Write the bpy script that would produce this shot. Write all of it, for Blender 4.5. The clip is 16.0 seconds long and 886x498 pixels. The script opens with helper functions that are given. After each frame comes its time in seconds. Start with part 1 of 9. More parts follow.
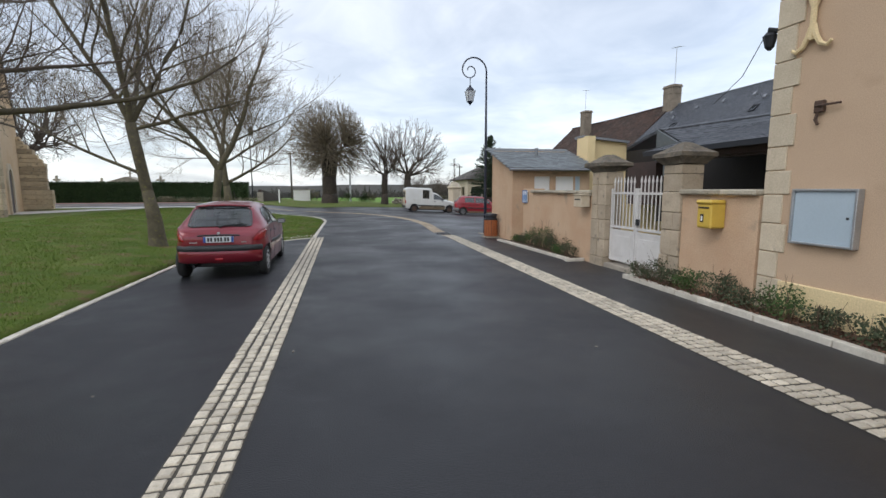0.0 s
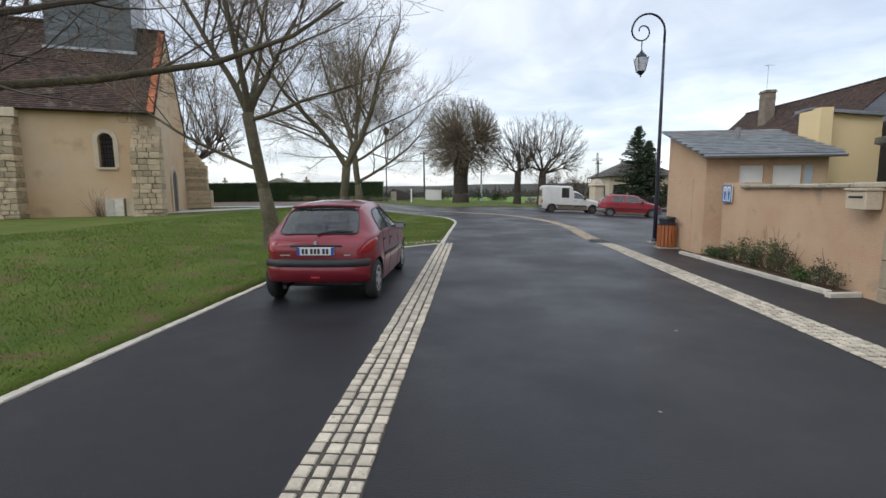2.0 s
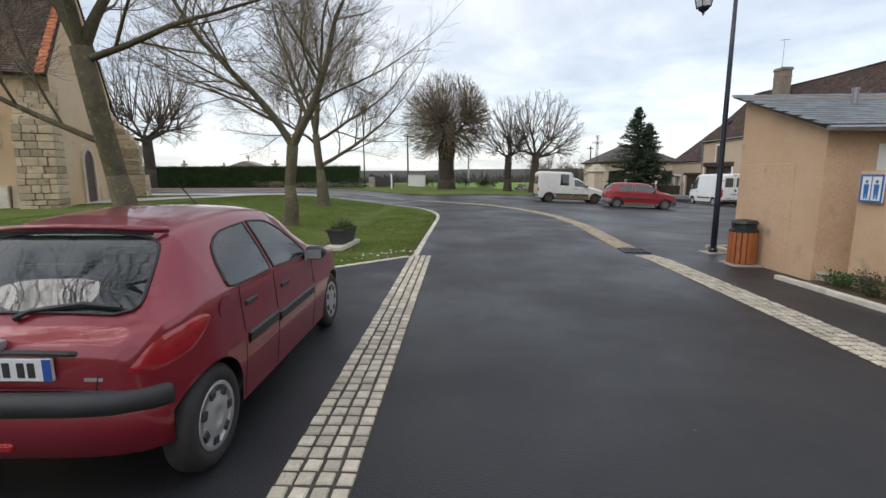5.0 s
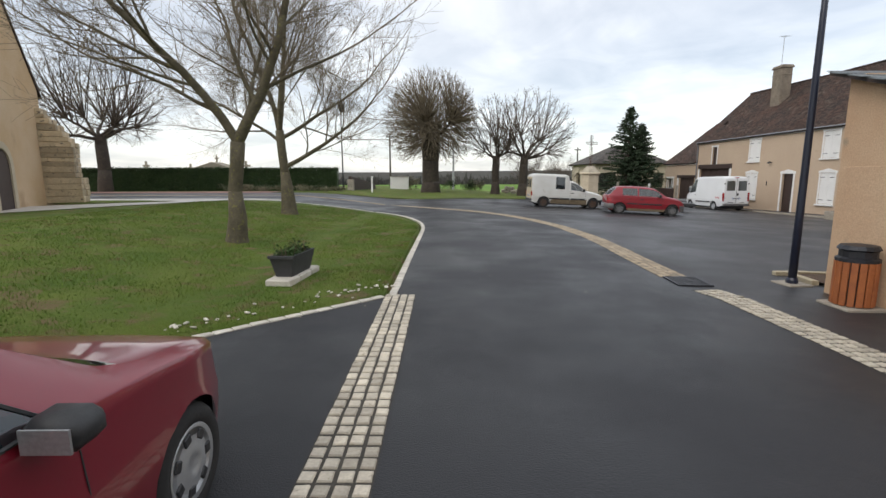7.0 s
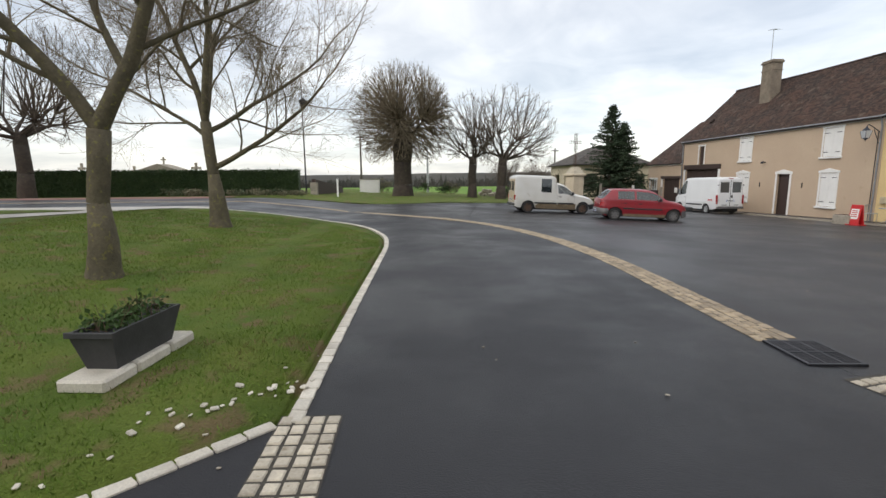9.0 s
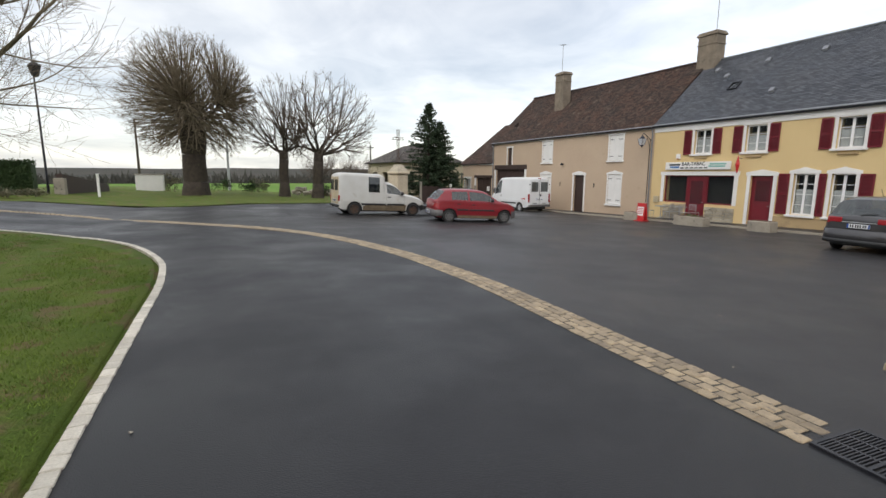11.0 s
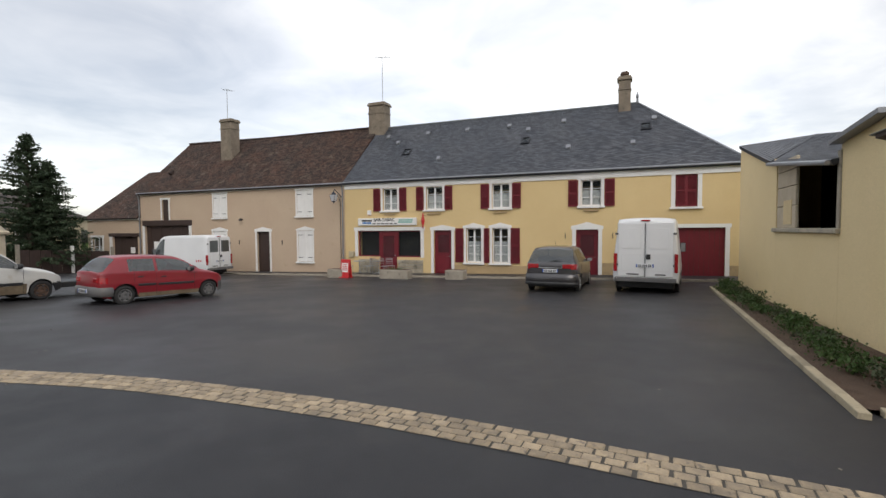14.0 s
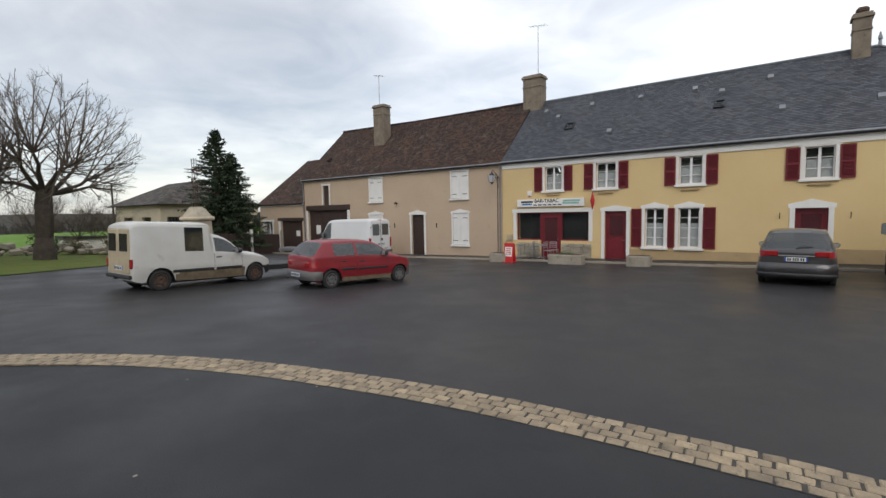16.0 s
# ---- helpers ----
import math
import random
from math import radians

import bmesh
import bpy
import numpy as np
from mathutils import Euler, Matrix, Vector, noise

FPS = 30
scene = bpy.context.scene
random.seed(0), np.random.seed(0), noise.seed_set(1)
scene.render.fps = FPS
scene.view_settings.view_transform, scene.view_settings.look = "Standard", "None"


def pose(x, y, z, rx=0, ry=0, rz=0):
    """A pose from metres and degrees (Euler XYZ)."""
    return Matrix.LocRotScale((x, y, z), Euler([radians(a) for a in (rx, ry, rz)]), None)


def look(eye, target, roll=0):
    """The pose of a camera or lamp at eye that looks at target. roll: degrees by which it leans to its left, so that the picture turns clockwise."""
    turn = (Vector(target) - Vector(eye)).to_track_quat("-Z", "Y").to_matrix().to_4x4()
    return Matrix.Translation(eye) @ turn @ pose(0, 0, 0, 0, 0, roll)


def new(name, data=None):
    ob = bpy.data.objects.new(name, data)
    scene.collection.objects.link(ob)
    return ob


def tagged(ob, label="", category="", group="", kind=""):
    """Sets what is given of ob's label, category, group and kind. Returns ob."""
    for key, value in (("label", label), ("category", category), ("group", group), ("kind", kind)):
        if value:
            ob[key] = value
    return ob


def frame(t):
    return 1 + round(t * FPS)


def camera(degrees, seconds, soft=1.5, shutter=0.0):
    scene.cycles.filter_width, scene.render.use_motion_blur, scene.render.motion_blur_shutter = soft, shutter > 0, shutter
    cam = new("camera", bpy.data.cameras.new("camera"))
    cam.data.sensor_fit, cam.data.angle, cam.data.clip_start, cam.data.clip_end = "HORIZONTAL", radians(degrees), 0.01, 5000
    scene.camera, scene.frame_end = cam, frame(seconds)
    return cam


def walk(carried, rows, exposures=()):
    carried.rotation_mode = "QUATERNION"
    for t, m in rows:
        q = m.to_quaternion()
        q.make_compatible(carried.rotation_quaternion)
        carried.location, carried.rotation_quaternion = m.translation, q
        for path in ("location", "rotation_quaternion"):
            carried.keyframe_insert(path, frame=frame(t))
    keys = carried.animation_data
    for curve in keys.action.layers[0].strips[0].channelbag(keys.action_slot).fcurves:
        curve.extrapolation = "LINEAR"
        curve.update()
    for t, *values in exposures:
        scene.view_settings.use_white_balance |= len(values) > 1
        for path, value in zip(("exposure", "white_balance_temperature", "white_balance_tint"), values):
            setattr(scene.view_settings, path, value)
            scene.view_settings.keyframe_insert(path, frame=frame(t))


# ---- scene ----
cam = camera(87.6, 16.0)
METRES, EYE, TILT, LEAN, TURN = 22.9, 1.62, 0.0, 0.0, -11.7
ROWS = [
    (0.0, 0.0, 0.0, 0.0, -0.02, -7.41, 0.14),
    (0.5, -0.004, 0.0297, -0.0006, -1.18, -6.76, -0.17),
    (1.0, -0.013, 0.0601, -0.0013, 0.68, -6.62, -0.2),
    (1.5, -0.0219, 0.0929, -0.0029, 6.85, -6.8, 0.12),
    (2.0, -0.0307, 0.1231, -0.0034, 15.82, -7.39, 0.54),
    (2.5, -0.0374, 0.151, -0.0025, 21.92, -8.13, 0.7),
    (3.0, -0.0452, 0.1838, -0.0026, 23.99, -8.58, 0.75),
    (3.5, -0.0515, 0.2169, -0.0025, 22.17, -8.86, 0.49),
    (4.0, -0.0572, 0.2438, -0.0015, 17.91, -8.93, 0.23),
    (4.5, -0.0638, 0.2708, -0.0014, 15.71, -8.97, 0.14),
    (5.0, -0.0694, 0.2994, -0.0009, 14.15, -9.24, 0.22),
    (7.5, -0.1086, 0.4445, 0.0012, 12.03, -8.88, 0.22),
    (8.0, -0.1137, 0.4779, 0.001, 11.77, -8.73, 0.31),
    (10.5, -0.1398, 0.6531, 0.0018, -5.2, -9.41, -0.04),
    (11.0, -0.1453, 0.6773, 0.0032, -13.61, -9.19, -0.35),
    (11.5, -0.1495, 0.7024, 0.0048, -22.01, -9.01, -0.41),
    (12.0, -0.1543, 0.7278, 0.0048, -28.04, -7.95, -0.32),
    (12.5, -0.1614, 0.7597, 0.0055, -34.04, -5.85, -0.01),
    (13.0, -0.1707, 0.7889, 0.0059, -40.05, -4.35, 0.15),
    (13.5, -0.1764, 0.8185, 0.0056, -47.18, -3.34, 0.33),
    (14.0, -0.188, 0.848, 0.0078, -56.04, -2.5, 0.38),
    (14.5, -0.1917, 0.8823, 0.0057, -59.53, -2.03, 0.49),
    (15.0, -0.1955, 0.9181, 0.0042, -54.26, -2.86, 0.83),
    (15.5, -0.2056, 0.9463, 0.0065, -47.88, -4.12, 0.97),
    (16.0, -0.2154, 0.9726, 0.0096, -41.96, -4.57, 1.13),
]
walk(cam, [(t, pose(0, 0, EYE, TILT, LEAN, TURN) @ pose(METRES * x, METRES * y, METRES * z, 90 + pitch, roll, yaw)) for t, x, y, z, yaw, pitch, roll in ROWS],
     [(0.0, 0.1, 6350, 10), (4.0, 0.13, 6500, 10), (8.0, 0.18, 6850, 10), (11.0, 0.14, 6900, 10), (14.0, 0.02, 6950, 11), (14.8, -0.06, 6900, 11), (16.0, -0.14, 6800, 10)])

# ---------------------------------------------------------------- light
SUN_DIR = Vector((-0.6, -0.45, 0.62)).normalized()
world = bpy.data.worlds.new("overcast_sky")
scene.world = world
world.use_nodes = True


def overcast():
    nt = world.node_tree
    nt.nodes.clear()
    N, L = nt.nodes.new, nt.links.new
    out, bg = N("ShaderNodeOutputWorld"), N("ShaderNodeBackground")
    sky = N("ShaderNodeTexSky")
    sky.sky_type, sky.sun_disc = "NISHITA", False
    sky.sun_elevation = math.asin(SUN_DIR.z)
    sky.sun_rotation = math.atan2(SUN_DIR.x, SUN_DIR.y)
    tc, sep = N("ShaderNodeTexCoord"), N("ShaderNodeSeparateXYZ")
    L(tc.outputs["Generated"], sep.inputs[0])
    # the cloud deck: the direction laid onto a flat layer overhead
    add = N("ShaderNodeMath")
    add.operation, add.inputs[1].default_value = "ADD", 0.16
    absz = N("ShaderNodeMath")
    absz.operation = "ABSOLUTE"
    L(sep.outputs["Z"], absz.inputs[0])
    L(absz.outputs[0], add.inputs[0])
    dx, dy, com = N("ShaderNodeMath"), N("ShaderNodeMath"), N("ShaderNodeCombineXYZ")
    for d, s, k in ((dx, "X", 0), (dy, "Y", 1)):
        d.operation = "DIVIDE"
        L(sep.outputs[s], d.inputs[0])
        L(add.outputs[0], d.inputs[1])
        L(d.outputs[0], com.inputs[k])
    n1, n2 = N("ShaderNodeTexNoise"), N("ShaderNodeTexNoise")
    for n, sc, det, dist in ((n1, 0.75, 6, 0.5), (n2, 2.3, 8, 0.8)):
        n.inputs["Scale"].default_value, n.inputs["Detail"].default_value, n.inputs["Distortion"].default_value = sc, det, dist
        n.inputs["Roughness"].default_value = 0.52
        L(com.outputs[0], n.inputs["Vector"])
    mixn = N("ShaderNodeMix")
    mixn.inputs[0].default_value = 0.3
    L(n1.outputs["Fac"], mixn.inputs[2])
    L(n2.outputs["Fac"], mixn.inputs[3])
    ramp = N("ShaderNodeValToRGB")
    e = ramp.color_ramp.elements
    e[0].position, e[0].color = 0.34, (0.50, 0.545, 0.62, 1)
    e[1].position, e[1].color = 0.60, (0.97, 0.985, 1.0, 1)
    m = e.new(0.48)
    m.color = (0.72, 0.75, 0.80, 1)
    L(mixn.outputs[0], ramp.inputs[0])
    # an overcast dome is brighter overhead
    lift = N("ShaderNodeMapRange")
    lift.inputs[1].default_value, lift.inputs[2].default_value = 0.35, 1.0
    lift.inputs[3].default_value, lift.inputs[4].default_value = 1.0, ZENITH
    L(sep.outputs["Z"], lift.inputs[0])
    mul = N("ShaderNodeVectorMath")
    mul.operation = "SCALE"
    L(ramp.outputs[0], mul.inputs[0])
    L(lift.outputs[0], mul.inputs[3])
    sc = N("ShaderNodeVectorMath")
    sc.operation = "SCALE"
    sc.inputs[3].default_value = 0.06
    L(sky.outputs[0], sc.inputs[0])
    both = N("ShaderNodeVectorMath")
    # the deck is thin and bright low over the house row
    dot = N("ShaderNodeVectorMath")
    dot.operation = "DOT_PRODUCT"
    dot.inputs[1].default_value = Vector((0.92, 0.24, 0.32)).normalized()
    L(tc.outputs["Generated"], dot.inputs[0])
    thin = N("ShaderNodeMapRange")
    thin.interpolation_type = "SMOOTHSTEP"
    thin.inputs[1].default_value, thin.inputs[2].default_value, thin.inputs[3].default_value, thin.inputs[4].default_value = 0.78, 0.99, 1.0, 1.35
    L(dot.outputs["Value"], thin.inputs[0])
    glow = N("ShaderNodeVectorMath")
    glow.operation = "SCALE"
    L(mul.outputs[0], glow.inputs[0])
    L(thin.outputs[0], glow.inputs[3])
    L(glow.outputs[0], both.inputs[0])
    L(sc.outputs[0], both.inputs[1])
    L(both.outputs[0], bg.inputs["Color"])
    bg.inputs["Strength"].default_value = SKY
    L(bg.outputs[0], out.inputs[0])


SKY, ZENITH = 0.84, 1.5
overcast()
sun = new("sun", bpy.data.lights.new("sun", "SUN"))
sun.data.energy, sun.data.angle, sun.data.color = 0.9, radians(35), (1.0, 0.96, 0.9)
sun.matrix_world = look(SUN_DIR * 60, (0, 0, 0))

# ---------------------------------------------------------------- materials
def surf(name, c1, c2=None, scale=3.0, rough=0.8, bump=0.3, grain=60.0, metal=0.0, rough2=None, vary=0.0, c3=None, stain=0.6, spec=0.5, coat=0.0, dist=0.01, speck=0.14):
    """A worn surface: two colours mixed by a broad noise, a third in sparse stains, fine grain and relief, and a shift from piece to piece."""
    m = bpy.data.materials.new(name)
    m.use_nodes = True
    nt = m.node_tree
    N, L = nt.nodes.new, nt.links.new
    b = nt.nodes["Principled BSDF"]
    c2 = c2 or tuple(v * 0.8 for v in c1)
    tc = N("ShaderNodeTexCoord")
    big, fine = N("ShaderNodeTexNoise"), N("ShaderNodeTexNoise")
    big.inputs["Scale"].default_value, big.inputs["Detail"].default_value, big.inputs["Roughness"].default_value = scale, 5, 0.6
    fine.inputs["Scale"].default_value, fine.inputs["Detail"].default_value = grain, 3
    info = N("ShaderNodeObjectInfo")
    off = N("ShaderNodeVectorMath")
    off.operation = "SCALE"
    comb = N("ShaderNodeCombineXYZ")
    for k in range(3):
        L(info.outputs["Random"], comb.inputs[k])
    L(comb.outputs[0], off.inputs[0])
    off.inputs[3].default_value = 37.0 if vary else 0.0
    vec = N("ShaderNodeVectorMath")
    L(tc.outputs["Object"], vec.inputs[0])
    L(off.outputs[0], vec.inputs[1])
    for n in (big, fine):
        L(vec.outputs[0], n.inputs["Vector"])

    def mix(fac, a, bcol, lo=0.35, hi=0.65):
        mr = N("ShaderNodeMapRange")
        mr.inputs[1].default_value, mr.inputs[2].default_value = lo, hi
        L(fac, mr.inputs[0])
        mx = N("ShaderNodeMix")
        mx.data_type = "RGBA"
        L(mr.outputs[0], mx.inputs[0])
        for k, v in ((6, a), (7, bcol)):
            if isinstance(v, tuple):
                mx.inputs[k].default_value = (*v, 1)
            else:
                L(v, mx.inputs[k])
        return mx.outputs[2]

    col = mix(big.outputs["Fac"], c1, c2)
    if c3:
        st = N("ShaderNodeTexNoise")
        st.inputs["Scale"].default_value, st.inputs["Detail"].default_value = scale * 2.7, 6
        L(vec.outputs[0], st.inputs["Vector"])
        col = mix(st.outputs["Fac"], col, c3, stain, stain + 0.12)
    hsv = N("ShaderNodeHueSaturation")
    L(col, hsv.inputs["Color"])
    g1 = N("ShaderNodeMapRange")
    g1.inputs[1].default_value, g1.inputs[2].default_value, g1.inputs[3].default_value, g1.inputs[4].default_value = 0.25, 0.75, 1 - speck, 1 + speck
    L(fine.outputs["Fac"], g1.inputs[0])
    val = g1.outputs[0]
    if vary:
        r = N("ShaderNodeMapRange")
        r.inputs[3].default_value, r.inputs[4].default_value = 1 - vary, 1 + vary
        L(info.outputs["Random"], r.inputs[0])
        mu = N("ShaderNodeMath")
        mu.operation = "MULTIPLY"
        L(val, mu.inputs[0])
        L(r.outputs[0], mu.inputs[1])
        val = mu.outputs[0]
    L(val, hsv.inputs["Value"])
    L(hsv.outputs[0], b.inputs["Base Color"])
    b.inputs["Metallic"].default_value = metal
    b.inputs["Specular IOR Level"].default_value = spec
    b.inputs["Coat Weight"].default_value = coat
    b.inputs["Coat Roughness"].default_value = 0.06
    rr = N("ShaderNodeMapRange")
    rr.inputs[1].default_value, rr.inputs[2].default_value = 0.38, 0.62
    rr.inputs[3].default_value, rr.inputs[4].default_value = rough, rough if rough2 is None else rough2
    L(big.outputs["Fac"], rr.inputs[0])
    L(rr.outputs[0], b.inputs["Roughness"])
    if bump:
        bu = N("ShaderNodeBump")
        bu.inputs["Strength"].default_value, bu.inputs["Distance"].default_value = bump, dist
        L(fine.outputs["Fac"], bu.inputs["Height"])
        L(bu.outputs[0], b.inputs["Normal"])
    return m


def glassy(name, tint=(0.03, 0.035, 0.04), clear=0.25, ior=1.55, through_tint=(0.7, 0.75, 0.75)):
    """A pane: mostly mirror-smooth dark glass that lets some of the room behind show through."""
    m = bpy.data.materials.new(name)
    m.use_nodes = True
    nt = m.node_tree
    N, L = nt.nodes.new, nt.links.new
    b = nt.nodes["Principled BSDF"]
    b.inputs["Base Color"].default_value = (*tint, 1)
    b.inputs["Roughness"].default_value = 0.03
    b.inputs["IOR"].default_value = ior
    t, mx = N("ShaderNodeBsdfTransparent"), N("ShaderNodeMixShader")
    t.inputs[0].default_value = (*through_tint, 1)
    mx.inputs[0].default_value = clear
    L(b.outputs[0], mx.inputs[1])
    L(t.outputs[0], mx.inputs[2])
    L(mx.outputs[0], nt.nodes["Material Output"].inputs[0])
    return m


def covering(name, c1, c2, c3, w, h, rough=0.7, moss=0.58, spec=0.4, mortar=0.5):
    """Roof covering in courses: every slate or tile its own shade by a brick pattern over the slope (UV in metres), with lichen."""
    m = surf(name, c1, c2, 0.7, rough, 0.0, 40)
    nt = m.node_tree
    N, L = nt.nodes.new, nt.links.new
    b = nt.nodes["Principled BSDF"]
    b.inputs["Specular IOR Level"].default_value = spec
    uv = N("ShaderNodeTexCoord")
    br = N("ShaderNodeTexBrick")
    br.inputs["Scale"].default_value = 1.0
    br.inputs["Brick Width"].default_value, br.inputs["Row Height"].default_value = w, h
    br.inputs["Mortar Size"].default_value, br.inputs["Mortar Smooth"].default_value, br.inputs["Bias"].default_value = 0.008, 0.3, 0.0
    br.inputs["Color1"].default_value, br.inputs["Color2"].default_value = (0.5, 0.5, 0.5, 1), (1.45, 1.38, 1.3, 1)
    br.inputs["Mortar"].default_value = (mortar, mortar, mortar, 1)
    L(uv.outputs["UV"], br.inputs["Vector"])
    old = b.inputs["Base Color"].links[0].from_socket
    mul = N("ShaderNodeMix")
    mul.data_type, mul.blend_type = "RGBA", "MULTIPLY"
    mul.inputs[0].default_value = 1.0
    L(old, mul.inputs[6])
    L(br.outputs["Color"], mul.inputs[7])
    ns = N("ShaderNodeTexNoise")
    ns.inputs["Scale"].default_value, ns.inputs["Detail"].default_value, ns.inputs["Roughness"].default_value = 1.6, 9, 0.72
    L(uv.outputs["UV"], ns.inputs["Vector"])
    mr = N("ShaderNodeMapRange")
    mr.inputs[1].default_value, mr.inputs[2].default_value = moss, moss + 0.1
    L(ns.outputs["Fac"], mr.inputs[0])
    mx = N("ShaderNodeMix")
    mx.data_type = "RGBA"
    L(mr.outputs[0], mx.inputs[0])
    L(mul.outputs[2], mx.inputs[6])
    mx.inputs[7].default_value = (*c3, 1)
    L(mx.outputs[2], b.inputs["Base Color"])
    bu = N("ShaderNodeBump")
    bu.inputs["Strength"].default_value, bu.inputs["Distance"].default_value = 0.8, 0.02
    L(br.outputs["Color"], bu.inputs["Height"])
    L(bu.outputs[0], b.inputs["Normal"])
    return m


ASPHALT = surf("wet_asphalt", (0.016, 0.0165, 0.019), (0.022, 0.0225, 0.026), 0.45, 0.36, 0.6, 95, rough2=0.58, c3=(0.032, 0.031, 0.032), stain=0.68, dist=0.008, spec=0.35, speck=0.35)
ASPHALT_OLD = surf("square_asphalt", (0.022, 0.022, 0.024), (0.031, 0.030, 0.032), 0.3, 0.36, 0.55, 85, rough2=0.58, c3=(0.042, 0.040, 0.038), stain=0.66, dist=0.008, spec=0.38, speck=0.35)
SETT = surf("limestone_sett", (0.60, 0.54, 0.43), (0.46, 0.41, 0.33), 7, 0.7, 0.5, 60, vary=0.22, c3=(0.33, 0.28, 0.2), stain=0.62, dist=0.004)
SETT_OLD = surf("brown_sett", (0.40, 0.31, 0.20), (0.27, 0.215, 0.15), 6, 0.65, 0.5, 60, vary=0.25, c3=(0.16, 0.13, 0.1), stain=0.6, dist=0.004)
JOINT = surf("dark_joint", (0.045, 0.04, 0.034), (0.075, 0.068, 0.055), 9, 0.85, 0.5, 80)
KERB = surf("pale_kerb", (0.62, 0.58, 0.50), (0.5, 0.46, 0.39), 5, 0.75, 0.4, 70, vary=0.15)
KERB_OLD = surf("ochre_kerb", (0.45, 0.38, 0.26), (0.35, 0.3, 0.21), 3, 0.8, 0.4, 60, vary=0.15)
LAWN = surf("winter_lawn", (0.072, 0.118, 0.018), (0.118, 0.150, 0.028), 0.8, 0.9, 0.9, 45, c3=(0.15, 0.115, 0.055), stain=0.535, spec=0.2, dist=0.03)
BLADE = surf("grass_blade", (0.095, 0.165, 0.022), (0.145, 0.20, 0.034), 0.9, 0.75, 0.0, 8, c3=(0.20, 0.16, 0.075), stain=0.545, spec=0.25)
FIELD = surf("green_field", (0.10, 0.20, 0.035), (0.15, 0.24, 0.05), 0.02, 0.9, 0.0, 0.6, spec=0.1)
WOODS = surf("far_woods", (0.055, 0.058, 0.052), (0.085, 0.078, 0.066), 0.012, 0.95, 0.0, 0.35, c3=(0.115, 0.12, 0.085), stain=0.62, spec=0.05)
SOIL = surf("bed_soil", (0.075, 0.045, 0.028), (0.11, 0.07, 0.045), 5, 0.9, 0.8, 50, dist=0.03)
PATHM = surf("pale_path", (0.50, 0.47, 0.42), (0.42, 0.39, 0.34), 0.8, 0.6, 0.3, 60)
REDPATH = surf("red_gravel", (0.22, 0.11, 0.09), (0.28, 0.16, 0.13), 0.8, 0.85, 0.4, 60)
YELLOW = surf("yellow_render", (0.70, 0.53, 0.275), (0.66, 0.49, 0.25), 0.5, 0.85, 0.35, 90, c3=(0.62, 0.45, 0.22), stain=0.68, dist=0.004)
YELLOW_PALE = surf("pale_yellow_render", (0.80, 0.64, 0.37), (0.76, 0.60, 0.33), 0.35, 0.85, 0.3, 90, c3=(0.64, 0.5, 0.29), stain=0.68, dist=0.004)
OCHRE_BASE = surf("ochre_plinth", (0.46, 0.33, 0.18), (0.40, 0.29, 0.16), 0.9, 0.85, 0.35, 70, c3=(0.3, 0.22, 0.13), stain=0.6)
PINK = surf("pinkish_render", (0.53, 0.41, 0.30), (0.49, 0.37, 0.27), 0.45, 0.88, 0.4, 80, c3=(0.42, 0.315, 0.21), stain=0.66, dist=0.005)
BEIGE = surf("beige_render", (0.52, 0.375, 0.255), (0.48, 0.345, 0.235), 0.6, 0.9, 0.5, 90, c3=(0.44, 0.315, 0.21), stain=0.66, dist=0.005)
PEACH = surf("old_peach_render", (0.55, 0.39, 0.26), (0.50, 0.33, 0.21), 1.1, 0.88, 0.5, 50, c3=(0.36, 0.28, 0.2), stain=0.61, dist=0.008)
CREAM = surf("cream_plinth", (0.70, 0.56, 0.32), (0.64, 0.51, 0.3), 1.3, 0.85, 0.3, 60)
CHURCHR = surf("church_render", (0.60, 0.46, 0.32), (0.52, 0.35, 0.195), 0.28, 0.9, 0.5, 60, c3=(0.40, 0.28, 0.17), stain=0.60, dist=0.008)
STONE = surf("weathered_stone", (0.42, 0.37, 0.285), (0.30, 0.27, 0.215), 2.2, 0.88, 0.6, 40, vary=0.2, c3=(0.10, 0.095, 0.08), stain=0.62, dist=0.01)
QUOIN = surf("cut_limestone", (0.56, 0.48, 0.36), (0.49, 0.41, 0.30), 3, 0.85, 0.35, 60, vary=0.08, c3=(0.36, 0.3, 0.22), stain=0.66, dist=0.005)
CHSTONE = surf("ochre_rubble_stone", (0.50, 0.40, 0.27), (0.36, 0.29, 0.20), 2.4, 0.9, 0.7, 35, vary=0.28, c3=(0.09, 0.08, 0.07), stain=0.60, dist=0.015)
PIER = surf("pier_stone", (0.45, 0.37, 0.275), (0.36, 0.295, 0.215), 3, 0.88, 0.5, 50, vary=0.12, c3=(0.22, 0.19, 0.15), stain=0.6, dist=0.008)
CHIMNEY = surf("sooty_render", (0.25, 0.205, 0.155), (0.17, 0.14, 0.11), 2, 0.9, 0.5, 50, c3=(0.09, 0.08, 0.065), stain=0.6, dist=0.008)
LICHEN = surf("lichened_stone", (0.17, 0.14, 0.105), (0.09, 0.08, 0.065), 6, 0.92, 0.8, 40, c3=(0.25, 0.22, 0.17), stain=0.6, dist=0.015)
CONCRETE = surf("aged_concrete", (0.36, 0.32, 0.26), (0.27, 0.24, 0.2), 2.5, 0.88, 0.5, 60, c3=(0.13, 0.12, 0.1), stain=0.6)
WHITE = surf("white_paint", (0.80, 0.79, 0.77), (0.75, 0.74, 0.72), 2, 0.55, 0.1, 50, speck=0.03)
